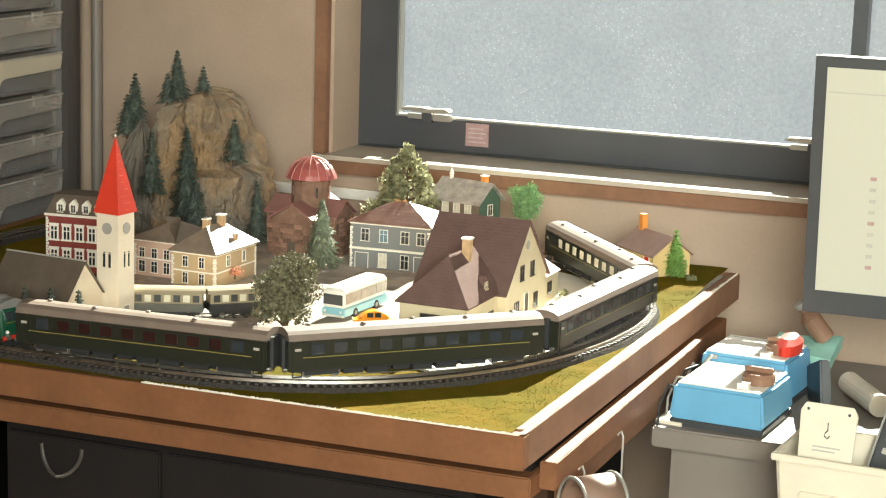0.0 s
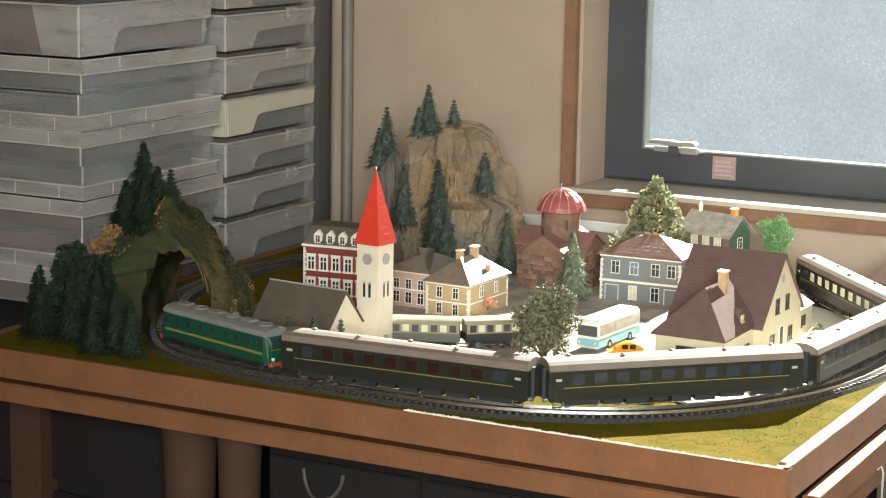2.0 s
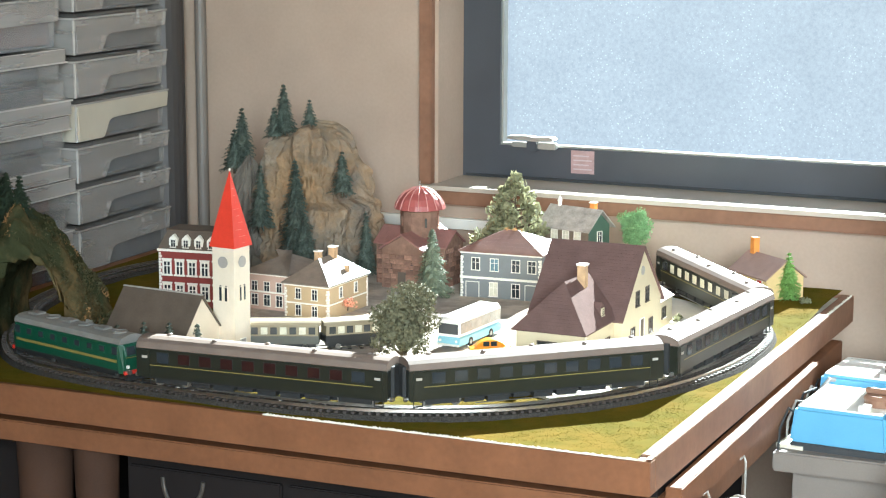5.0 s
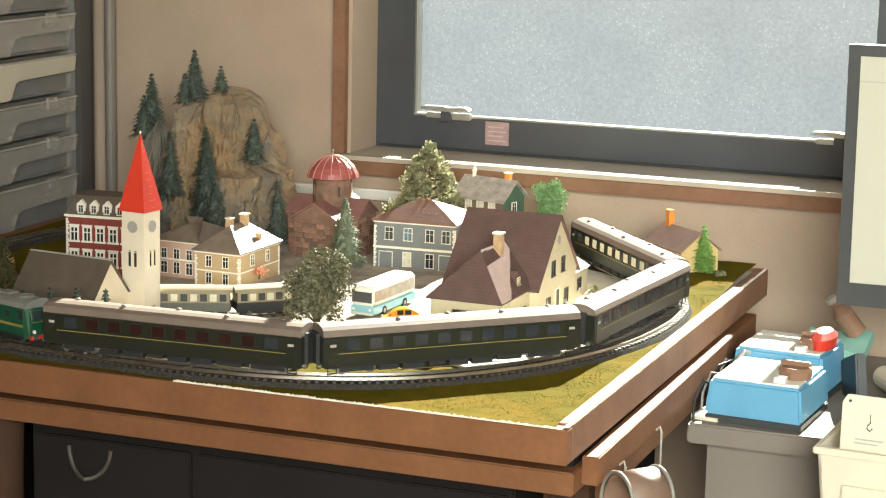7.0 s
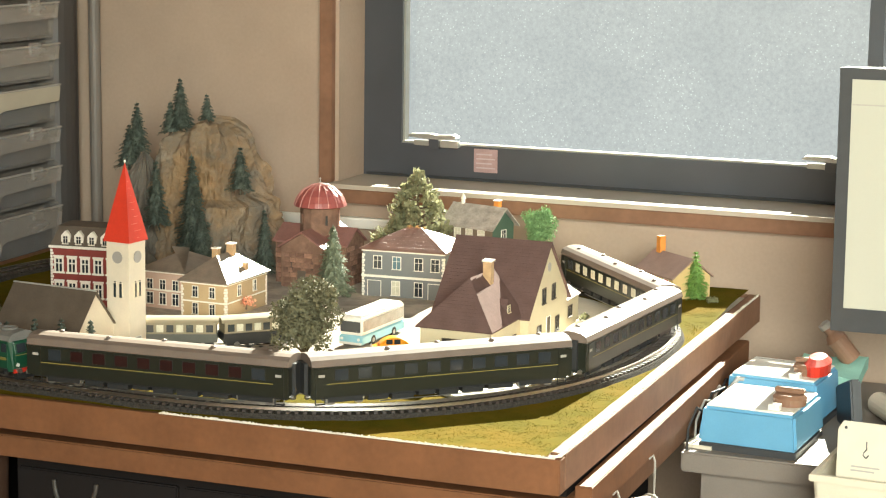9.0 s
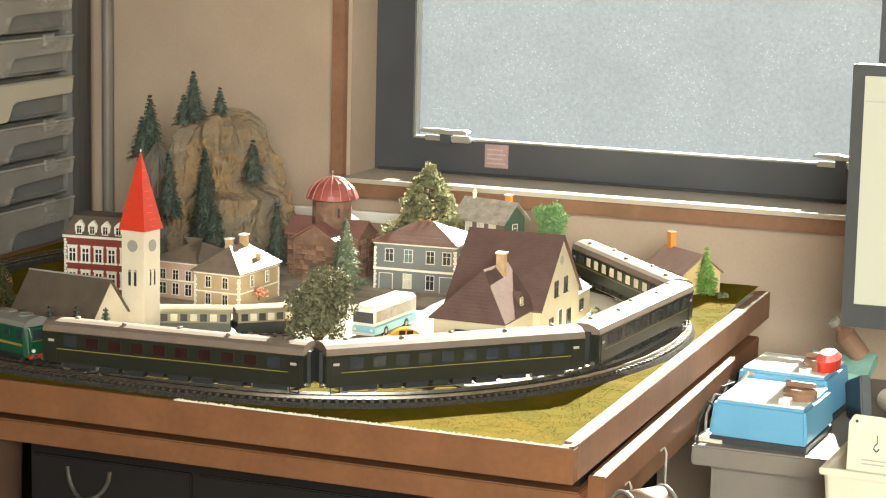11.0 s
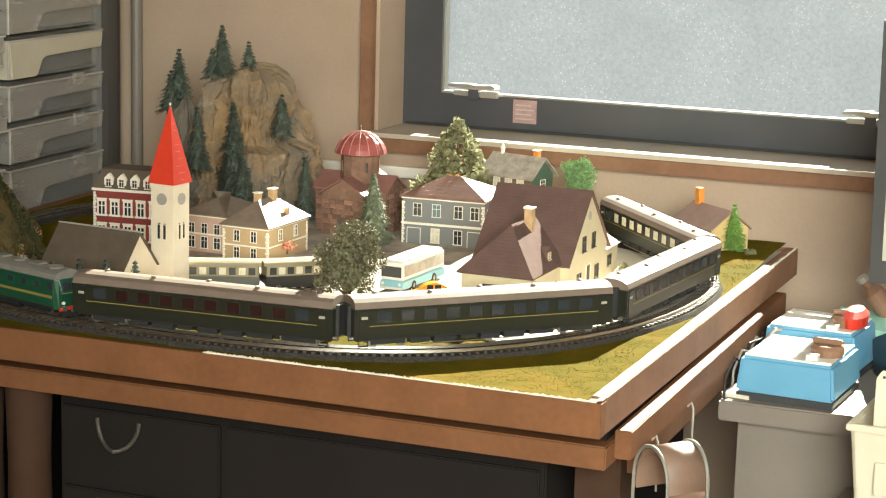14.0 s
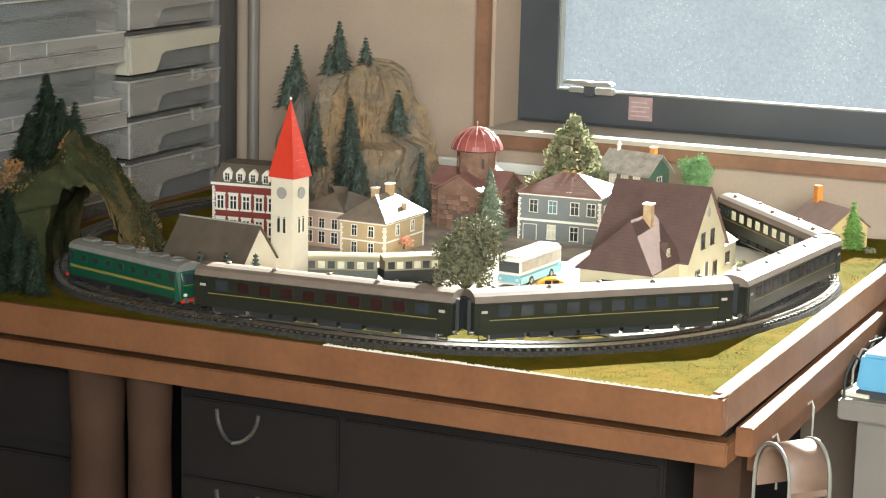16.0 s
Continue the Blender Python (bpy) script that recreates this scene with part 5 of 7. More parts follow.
part("nave_roof", gable_roof(0.028, 0.0465, 0.0625, 'y', 0.053), CHURCHROOF, dc, "rusty red ribbed roof")
part("transept_roof", gable_roof(0.026, 0.0485, 0.0635, 'x', 0.051), CHURCHROOF, dc, "rusty red ribbed roof")
part("drum", M().turn([(0.0245, 0.05), (0.0245, 0.086), (0.0262, 0.087), (0.0262, 0.089)], 12), STONEW, dc, "octagonal stone drum")
dome = part("dome", M().turn([(0.0325, 0.0882), (0.0308, 0.0935), (0.0268, 0.1005), (0.0195, 0.1070), (0.010, 0.1113), (0.001, 0.113)], 24), mat("dome_red", (0.33, 0.085, 0.075), 0.4, var=0.15, scale=60), dc, "rust-red ribbed dome")
rb = M()
for k in range(16):
    a = 2 * math.pi * k / 16
    rb.tube([(r * math.cos(a), r * math.sin(a), z + 0.0004) for r, z in ((0.0325, 0.0886), (0.0308, 0.0935), (0.0268, 0.1005), (0.0195, 0.1070), (0.010, 0.1113), (0.001, 0.113))], 0.0006, 5)
part("ribs", rb, mat("pale_rib_paint", (0.50, 0.24, 0.21), 0.45, var=0.2, scale=90), dome)
part("finial", M().cyl((0, 0, 0.112), 0.0006, 0.006, 8).turn([(0.0004, 0.117), (0.0015, 0.1185), (0.0004, 0.120)], 8), ALU, dome)
for k in range(8):
    a = k * math.pi / 4
    window(dc, Matrix.Rotation(a, 4, 'Z') @ Matrix.Translation((0, -0.0238, 0.068)), 0.003, 0.011, STONEW, PANE, False, False)
for u in (-0.014, 0.014):
    window(dc, Matrix.Translation((u, -0.050, 0.020)), 0.004, 0.012, STONEW, PANE, False, False)
part("door", M().box(-0.0055, 0.0055, -0.0512, -0.0495, 0, 0.020), DARKROOF, dc)
# stone blocks on the walls
def stone_mesh(l, h):
    me = bpy.data.meshes.new("stone")
    b = M().frustum((-l / 2, l / 2, -h / 2, h / 2), (-l / 2 + .0004, l / 2 - .0004, -h / 2 + .0004, h / 2 - .0004), 0, 0.0007)
    me.from_pydata(b.v, [], b.f)
    me.materials.append(STONEV)
    return me


STONEV = mat("sandstone_block", (0.25, 0.135, 0.092), 0.85, var=0.3, scale=120, bump=0.5)
nt = STONEV.node_tree
oi = nt.nodes.new("ShaderNodeObjectInfo")
hv = nt.nodes.new("ShaderNodeHueSaturation")
mr = nt.nodes.new("ShaderNodeMapRange")
mr.inputs[3].default_value, mr.inputs[4].default_value = 0.55, 1.35
nt.links.new(oi.outputs["Random"], mr.inputs[0])
src = nt.nodes["Principled BSDF"].inputs["Base Color"].links[0].from_socket
nt.links.new(src, hv.inputs["Color"])
nt.links.new(mr.outputs[0], hv.inputs["Value"])
nt.links.new(hv.outputs[0], nt.nodes["Principled BSDF"].inputs["Base Color"])
blocks = [stone_mesh(l, 0.0052) for l in (0.006, 0.008, 0.0105)]
rs = random.Random(3)
for plane in ('front', 'tr_r', 'tr_l', 'side_r', 'side_l', 'tf_r', 'tf_l'):
    half, ztop = {'front': (0.027, 0.044), 'tr_r': (0.025, 0.046), 'tr_l': (0.025, 0.046), 'side_r': (0.011, 0.044), 'side_l': (0.011, 0.044), 'tf_r': (0.0095, 0.045), 'tf_l': (0.0095, 0.045)}[plane]
    z = 0.003
    while z < ztop - 0.002:
        u = -half + rs.uniform(0, 0.003)
        while u < half - 0.003:
            k = rs.randrange(3)
            l = (0.006, 0.008, 0.0105)[k]
            if u + l > half:
                k, l = 0, 0.006
                if u + l > half + 0.001:
                    break
            o = new("stone", blocks[k])
            o.parent = dc
            q = Matrix.Translation((u + l / 2, 0, z)) @ Matrix.Rotation(math.pi / 2, 4, 'X')
            base = {'front': Matrix.Translation((0, -0.0502, 0)), 'tr_r': Matrix.Translation((0.0482, 0, 0)) @ Matrix.Rotation(math.pi / 2, 4, 'Z'), 'tr_l': Matrix.Translation((-0.0482, 0, 0)) @ Matrix.Rotation(-math.pi / 2, 4, 'Z'),
                    'side_r': Matrix.Translation((0.0282, -0.038, 0)) @ Matrix.Rotation(math.pi / 2, 4, 'Z'), 'side_l': Matrix.Translation((-0.0282, -0.038, 0)) @ Matrix.Rotation(-math.pi / 2, 4, 'Z'),
                    'tf_r': Matrix.Translation((0.0385, -0.0262, 0)), 'tf_l': Matrix.Translation((-0.0385, -0.0262, 0))}[plane]
            o.matrix_basis = base @ q
            u += l + 0.0005
        z += 0.0057

# ---- grey house ----
gh = hip_house("grey_house", "blue-grey two-storey house with white quoins", pose(-0.382, 0.627, GZ, 0, 0, 3.5), 0.102, 0.085, 0.057, 0.079, GREYW, PALETILE, "russet hipped roof with a mossy ridge")
quoins(gh, 0.102, 0.085, 0.054, ((-1, -1), (1, -1), (1, 1)), TRIMW)
Fg = FACE['F'](0.102, 0.085)
part("band", M().at(Fg).box(-0.052, 0.052, -0.002, 0.001, 0.0235, 0.0262), TRIMW, gh, "white string course")
for k, u in enumerate((-0.032, -0.008, 0.0195, 0.040)):
    window(gh, Fg @ Matrix.Translation((u, 0, 0.0345)), 0.0095, 0.0145, TRIMW, PANEB if k == 1 else PANE)
for u in (-0.009, 0.0195):
    window(gh, Fg @ Matrix.Translation((u, 0, 0.003)), 0.0095, 0.0165, TRIMW, PANEW if u < 0 else PANE)
for u in (-0.036, 0.040):
    door(gh, Fg @ Matrix.Translation((u, 0, 0)), 0.016, 0.019, GREYW)
Rg = FACE['R'](0.102, 0.085)
for u in (-0.022, 0.004, 0.028):
    window(gh, Rg @ Matrix.Translation((u, 0, 0.031)), 0.009, 0.014, TRIMW, PANE)
    window(gh, Rg @ Matrix.Translation((u, 0, 0.006)), 0.009, 0.014, TRIMW, PANE)
part("moss", leaf_cloud(np.random.default_rng(9), [(-0.006, 0, 0.079), (0.004, 0, 0.079), (0.012, 0, 0.0785)], [0.003, 0.003, 0.002], 90, 0.0012), LEAFY, gh)

# ---- green pavilion house behind ----
gp = thing("green_house", "small green house with a grey slate roof", "house", pose(-0.338, 0.738, 0.0, 0, 0, -16))
W, D = 0.070, 0.044
part("wall", M().extrude([(-D / 2, 0), (-D / 2, 0.076), (0, 0.094), (D / 2, 0.076), (D / 2, 0)], 'x', -W / 2, W / 2), mat("brown_boards", (0.17, 0.125, 0.085), 0.75, var=0.2, scale=90), gp)
part("gable_panel", M().extrude([(-D / 2, 0.050), (-D / 2, 0.0755), (0, 0.0935), (D / 2, 0.0755), (D / 2, 0.050)], 'x', W / 2 + 0.0002, W / 2 + 0.0014), GREENW, gp, "green boarded gable")
part("corner_post", M().box(-W / 2 - 0.0008, -W / 2 + 0.0012, -D / 2 - 0.0008, -D / 2 + 0.0012, 0, 0.0745), TRIMW, gp)
part("roof", gable_roof(D / 2 + 0.004, 0.0735, 0.0955, 'x', W / 2 + 0.006), banded(mat("pale_slates", (0.40, 0.355, 0.30), 0.5, var=0.4, scale=90), 'Z', 0.003), gp, "pale grey slate roof")
for u in (-0.018, 0.0, 0.018):
    window(gp, FACE['F'](W, D) @ Matrix.Translation((u, 0, 0.056)), 0.009, 0.013, TRIMW, PANEW)
window(gp, FACE['R'](W, D) @ Matrix.Translation((0, -0.0014, 0.056)), 0.009, 0.013, TRIMW, PANE)
chimney(gp, 0.024, 0.004, 0.084, 0.104, 0.007, ORANGE)
part("cupola", M().turn([(0.0025, 0.092), (0.0025, 0.102), (0.0035, 0.1025), (0.0003, 0.110)], 8, (-0.026, 0, 0)), TRIMW, gp)

# ---- cottage by the far corner ----
ct = thing("cottage", "yellow cottage with a red door and orange chimney", "house", pose(-0.088, 0.738, 0.010, 0, 0, -41))
W, D = 0.076, 0.054
part("wall", M().extrude([(-D / 2, -0.009), (-D / 2, 0.022), (0, 0.042), (D / 2, 0.022), (D / 2, -0.009)], 'x', -W / 2, W / 2), YELLW, ct)
part("roof", gable_roof(D / 2, 0.0225, 0.0425, 'x', W / 2 + 0.003), mat("pinkish_tiles", (0.30, 0.19, 0.15), 0.6, var=0.15, scale=60), ct, "dusty pink roof")
chimney(ct, -0.028, 0.0, 0.036, 0.062, 0.008, ORANGE, False)
for u in (-0.022, -0.006):
    window(ct, FACE['F'](W, D) @ Matrix.Translation((u, 0, 0.006)), 0.008, 0.010, TRIMW, PANE)
door(ct, FACE['F'](W, D) @ Matrix.Translation((0.024, 0, -0.002)), 0.010, 0.021, REDP)
window(ct, FACE['R'](W, D) @ Matrix.Translation((0.006, 0, 0.008)), 0.007, 0.009, TRIMW, PANE)
conifer(-0.055, 0.712, 0.004, 0.060, 0.018, 60, LEAFG, 1800, "bright green model fir beside the cottage", 0.2)
bush(-0.150, 0.745, 0.002, 0.014, 0.026, 61, LEAFY, "thin dry brown shrub", 160, 0.0012)
bush(-0.030, 0.70, 0.005, 0.010, 0.008, 62, LEAFW, "pale dry bush by the board edge", 160, 0.0014)

# ---- trees of the town ----
broadleaf(-0.302, 0.137, 0, 0.119, 0.042, 0.040, 21, mat("grey_olive_foliage", (0.140, 0.130, 0.075), 0.75, var=0.5, scale=140, bump=0, spec=0.3), "large olive-green model tree on the meadow", 9500, 0.0019, 40)
cone_tree(-0.4155, 0.722, 0, 0.139, 0.057, 22, LEAFW, "pale frosted model tree with open branches", 2600, 0.0046)
broadleaf(-0.264, 0.752, 0, 0.102, 0.0235, 0.058, 23, mat("pale_green_foliage", (0.20, 0.33, 0.14), 0.75, var=0.45, scale=150, bump=0, spec=0.25), "bright green round model tree", 9000, 0.0014, 90)
conifer(-0.460, 0.560, GZ, 0.086, 0.025, 24, mat("grey_green_needles", (0.19, 0.215, 0.14), 0.75, var=0.4, scale=120, bump=0), 1100, "tall grey-green model cypress tree", 0.25)
for x, y, h in ((-0.440, 0.735, 0.062), (-0.452, 0.72, 0.052), (-0.425, 0.70, 0.045)):
    conifer(x, y, 0, h, 0.010, int(h * 1000), LEAFG, 350, "small bright green model fir", 0.2)
for i, (x, y, h, r) in enumerate(((-0.652, 0.105, 0.044, 0.012), (-0.618, 0.104, 0.046, 0.012), (-0.583, 0.100, 0.053, 0.013), (-0.552, 0.100, 0.056, 0.013), (-0.519, 0.100, 0.057, 0.014))):
    conifer(x, y, 0, h, r, 70 + i, LEAFD, 550, "small dark green cypress beside the church", 0.2)
bush(-0.481, 0.102, 0.002, 0.016, 0.040, 31, LEAFY, "autumn-coloured bush of pink and yellow leaves", 620, 0.0019)
for i in range(11):
    q = i / 10
    bush(-0.395 + 0.125 * q, 0.196 + 0.010 * q, 0.001, 0.008, 0.008 + 0.004 * (i % 3 == 0), 80 + i, LEAFW, "pale straw-coloured hedge bush", 170, 0.0014)
for i, (x, y) in enumerate(((-0.412, 0.165), (-0.425, 0.130), (-0.445, 0.090), (-0.40, 0.10), (-0.47, 0.085), (-0.350, 0.190))):
    bush(x, y, 0.001, 0.007, 0.006, 120 + i, LEAFY if i % 2 else LEAFW, "low dry straw-coloured shrub", 140, 0.0013)

# ---- level crossing by the church ----
lc = thing("crossing_barrier", "red and white level crossing barrier beside the track", "barrier", pose(-0.474, 0.088, 0.001, 0, 0, -8))
part("post", M().box(-0.0025, 0.0025, -0.002, 0.002, 0, 0.014), REDP, lc, bevel=0.0003)
part("boom", M().box(-0.008, 0.058, -0.0006, 0.0006, 0.0106, 0.0122), TRIMW, lc)
for k in range(5):
    part("band", M().box(-0.006 + k * 0.013, 0.0005 + k * 0.013, -0.0009, 0.0009, 0.0103, 0.0125), REDP, lc)
cx = thing("crossing_sign", "white crossed warning sign on a slim post", "sign", pose(-0.470, 0.094, 0.001))
part("post", M().cyl((0, 0, 0), 0.0006, 0.034, 8), TRIMW, cx)
for sgn in (-1, 1):
    part("arm", M().at(Matrix.Translation((0, -0.0012, 0.031)) @ Matrix.Rotation(sgn * 0.9, 4, 'Y')).box(-0.0075, 0.0075, -0.0004, 0.0004, -0.0010, 0.0010), TRIMW, cx)
solo("flower_box", M().frustum((-0.010, 0.010, -0.005, 0.005), (-0.011, 0.011, -0.006, 0.006), 0, 0.010), CHIMB, "red-brown planter box beside the church", "planter", pose(-0.503, 0.098, 0.0005, 0, 0, 10), bevel=0.0005)
solo("figurine", M().turn([(0.0026, 0), (0.0034, 0.004), (0.0026, 0.011), (0.0034, 0.0135), (0.0030, 0.0180), (0.0010, 0.0195), (0.0018, 0.0212), (0.0014, 0.0232), (0.0004, 0.0240)], 10), FIGB,
     "dark painted figurine beside the crossing", "figurine", pose(-0.483, 0.085, 0.0005), smooth=True)

# ---- vehicles on the street ----
def bus(x, y, r):
    o = thing("bus", "white and light-blue toy bus on the street", "bus", pose(x, y, 0.003, 0, 0, r))
    L, w = 0.100, 0.028
    part("lower_body", M().box(-L / 2, L / 2, -w / 2, w / 2, 0.0035, 0.0135), BUSB, o, "light blue lower body", bevel=0.0012)
    part("upper_body", M().box(-L / 2 + 0.0005, L / 2 - 0.0005, -w / 2 + 0.0004, w / 2 - 0.0004, 0.0136, 0.0330), BUSW, o, bevel=0.0014)
    part("roof", M().box(-L / 2 + 0.003, L / 2 - 0.003, -w / 2 + 0.002, w / 2 - 0.002, 0.0331, 0.0350), BUSW, o, bevel=0.0008)
    for sy in (-1, 1):
        m = Matrix.Identity(4) if sy < 0 else Matrix.Rotation(math.pi, 4, 'Z')
        for k in range(8):
            u = -L / 2 + 0.0095 + k * (L - 0.019) / 7
            part("window", M().at(m).box(u - 0.0056, u + 0.0056, -w / 2 - 0.0001, -w / 2 + 0.0015, 0.0175, 0.0290), BUSPANE, o)
    for sx in (-1, 1):
        m = Matrix.Identity(4) if sx > 0 else Matrix.Rotation(math.pi, 4, 'Z')
        part("windscreen", M().at(m).box(L / 2 - 0.0015, L / 2 + 0.0001, -0.0118, 0.0118, 0.0170, 0.0285), PANE, o)
        part("bumper", M().at(m).box(L / 2 - 0.001, L / 2 + 0.0012, -0.013, 0.013, 0.0038, 0.0062), CTLW, o)
        for yy in (-0.010, 0.010):
            part("headlight", M().at(m).cyl((L / 2 - 0.0004, yy, 0.0095), 0.0016, 0.001, 10, axis='x'), CTLW, o)
    for xx in (-L / 2 + 0.026, L / 2 - 0.026):
        for yy in (-w / 2 - 0.0003, w / 2 - 0.0037):
            wl = part("wheel", M().cyl((xx, yy, 0.0052), 0.0052, 0.004, 16, axis='y'), RUBBER, o)
            part("rim", M().cyl((xx, yy - 0.0003, 0.0052), 0.0026, 0.0046, 12, axis='y'), ALU, wl)


bus(-0.326, 0.362, 85)


def small_car(name, label, paint, x, y, r, L=0.046, rounded=True):
    o = thing(name, label, "car", pose(x, y, 0.003, 0, 0, r))
    w = 0.0175
    n = 13
    low, top = [], []
    pr = []
    for k in range(n):
        q = k / (n - 1)
        xx = -L / 2 + L * q
        if rounded:
            z = 0.0075 + 0.0095 * max(0, math.sin(math.pi * min(1, max(0, (q - 0.10) / 0.80)))) ** 0.8 - 0.002 * (q > 0.9) - 0.001 * (q < 0.05)
        else:
            z = 0.0088 + (0.0068 if 0.30 < q < 0.72 else 0.0) + (0.003 if 0.26 < q < 0.76 else 0)
        pr.append((xx, z))
    prof = [(-L / 2, 0.0035)] + pr + [(L / 2, 0.0035)]
    part("body", M().extrude([(a, min(b, 0.0092)) for a, b in prof], 'y', -w / 2, w / 2), paint, o, bevel=0.0012)
    cabin = [(a, b) for a, b in pr if b > 0.0094]
    cab_poly = [(cabin[0][0] - 0.001, 0.0091)] + cabin + [(cabin[-1][0] + 0.001, 0.0091)]
    part("cabin", M().extrude(cab_poly, 'y', -w / 2 + 0.0018, w / 2 - 0.0018), paint, o, bevel=0.0008)
    zt = max(b for a, b in pr)
    for sy in (-1, 1):
        for a, b in ((-0.0075, -0.0008), (0.0008, 0.0075)):
            y0 = sy * (w / 2 - 0.0019)
            part("window", M().box(a - 0.001, b - 0.001, min(y0, y0 + sy * 0.0004), max(y0, y0 + sy * 0.0004), 0.0100, zt - 0.0020), PANE, o)
    for sx in (-1, 1):
        part("bumper", M().box(min(sx * L / 2, sx * (L / 2 + 0.001)), max(sx * L / 2, sx * (L / 2 + 0.001)), -w / 2 + 0.001, w / 2 - 0.001, 0.0040, 0.0054), ALU, o)
        for sy in (-1, 1):
            part("headlight", M().cyl((sx * L / 2 - 0.0006, sy * 0.0058, 0.0070), 0.0013, 0.0012, 10, axis='x'), CTLW, o)
            wl = part("wheel", M().cyl((sx * L * 0.30, sy * (w / 2 - 0.0010) - 0.0012, 0.0034), 0.0034, 0.0026, 14, axis='y'), RUBBER, o)
            part("rim", M().cyl((sx * L * 0.30, sy * (w / 2 - 0.0010) - 0.0014, 0.0034), 0.0016, 0.0030, 10, axis='y'), ALU, wl)


small_car("car", "orange rounded toy car parked by the bus", CARO, -0.281, 0.312, 30)
small_car("car", "mint-green toy saloon on the street", CARG, -0.440, 0.118, 18, 0.050, False)


def tram(x, y, r, L, label, body):
    o = thing("railcar", label, "railcar", pose(x, y, 0.003, 0, 0, r), "railcars on the street track")
    w = 0.024
    part("lower_body", M().box(-L / 2, L / 2, -w / 2, w / 2, 0.0075, 0.0165), body, o, bevel=0.0006)
    part("upper_body", M().box(-L / 2 + 0.001, L / 2 - 0.001, -w / 2 + 0.0006, w / 2 - 0.0006, 0.0166, 0.0280), TRAMC, o)
    part("roof", M().extrude(body_profile(w + 0.002, 0.0281, 0.0290, 0.0335), 'x', -L / 2 - 0.002, L / 2 + 0.002), TRAMC, o, "cream bowed roof")
    n = 7
    for sy in (-1, 1):
        m = Matrix.Identity(4) if sy < 0 else Matrix.Rotation(math.pi, 4, 'Z')
        for k in range(n):
            u = -L / 2 + 0.008 + k * (L - 0.016) / (n - 1)
            part("window", M().at(m).box(u - 0.0036, u + 0.0036, -w / 2 + 0.0002, -w / 2 + 0.002, 0.0185, 0.0262), PANEW if k % 2 else PANE, o)
    part("chassis", M().box(-L / 2 + 0.004, L / 2 - 0.004, -0.009, 0.009, 0.0035, 0.0074), BLACKP, o)
    for u in (-L * 0.3, L * 0.3):
        for yy in (-0.009, 0.0075):
            part("wheel", M().cyl((u, yy, 0.0036), 0.0034, 0.0015, 12, axis='y'), STEEL, o)


tram(-0.494, 0.241, 24, 0.078, "dark-bodied railcar with cream windows and roof", TRAMG)
tram(-0.428, 0.283, 42, 0.074, "black and cream railcar standing on the street", BLACKP)
rails2 = thing("street_track", "narrow track in the street", "track")
def street_line(k):
    """A gentle bend under the two railcars."""
    a = Vector((-0.600, 0.210, 0)), Vector((-0.494, 0.241, 0)), Vector((-0.424, 0.286, 0)), Vector((-0.370, 0.345, 0))
    t = k * 3
    i = min(2, int(t))
    return a[i].lerp(a[i + 1], t - i)


for s in (-0.0075, 0.0075):
    pts = []
    for k in range(31):
        p, q = street_line(k / 30 * 0.98), street_line(k / 30 * 0.98 + 0.02)
        d = (q - p).normalized()
        pts.append((p.x - d.y * s, p.y + d.x * s, 0.0036))
    part("rail", M().tube(pts, 0.0008, 5), RAIL, rails2)
for k in range(22):
    p, q = street_line(k / 22 * 0.97), street_line(k / 22 * 0.97 + 0.02)
    d = q - p
    part("sleeper", M().at(Matrix.Translation((p.x, p.y, 0.0031)) @ Matrix.Rotation(math.atan2(d.y, d.x), 4, 'Z')).box(-0.002, 0.002, -0.012, 0.012, -0.0004, 0.0006), SLEEPER, rails2)

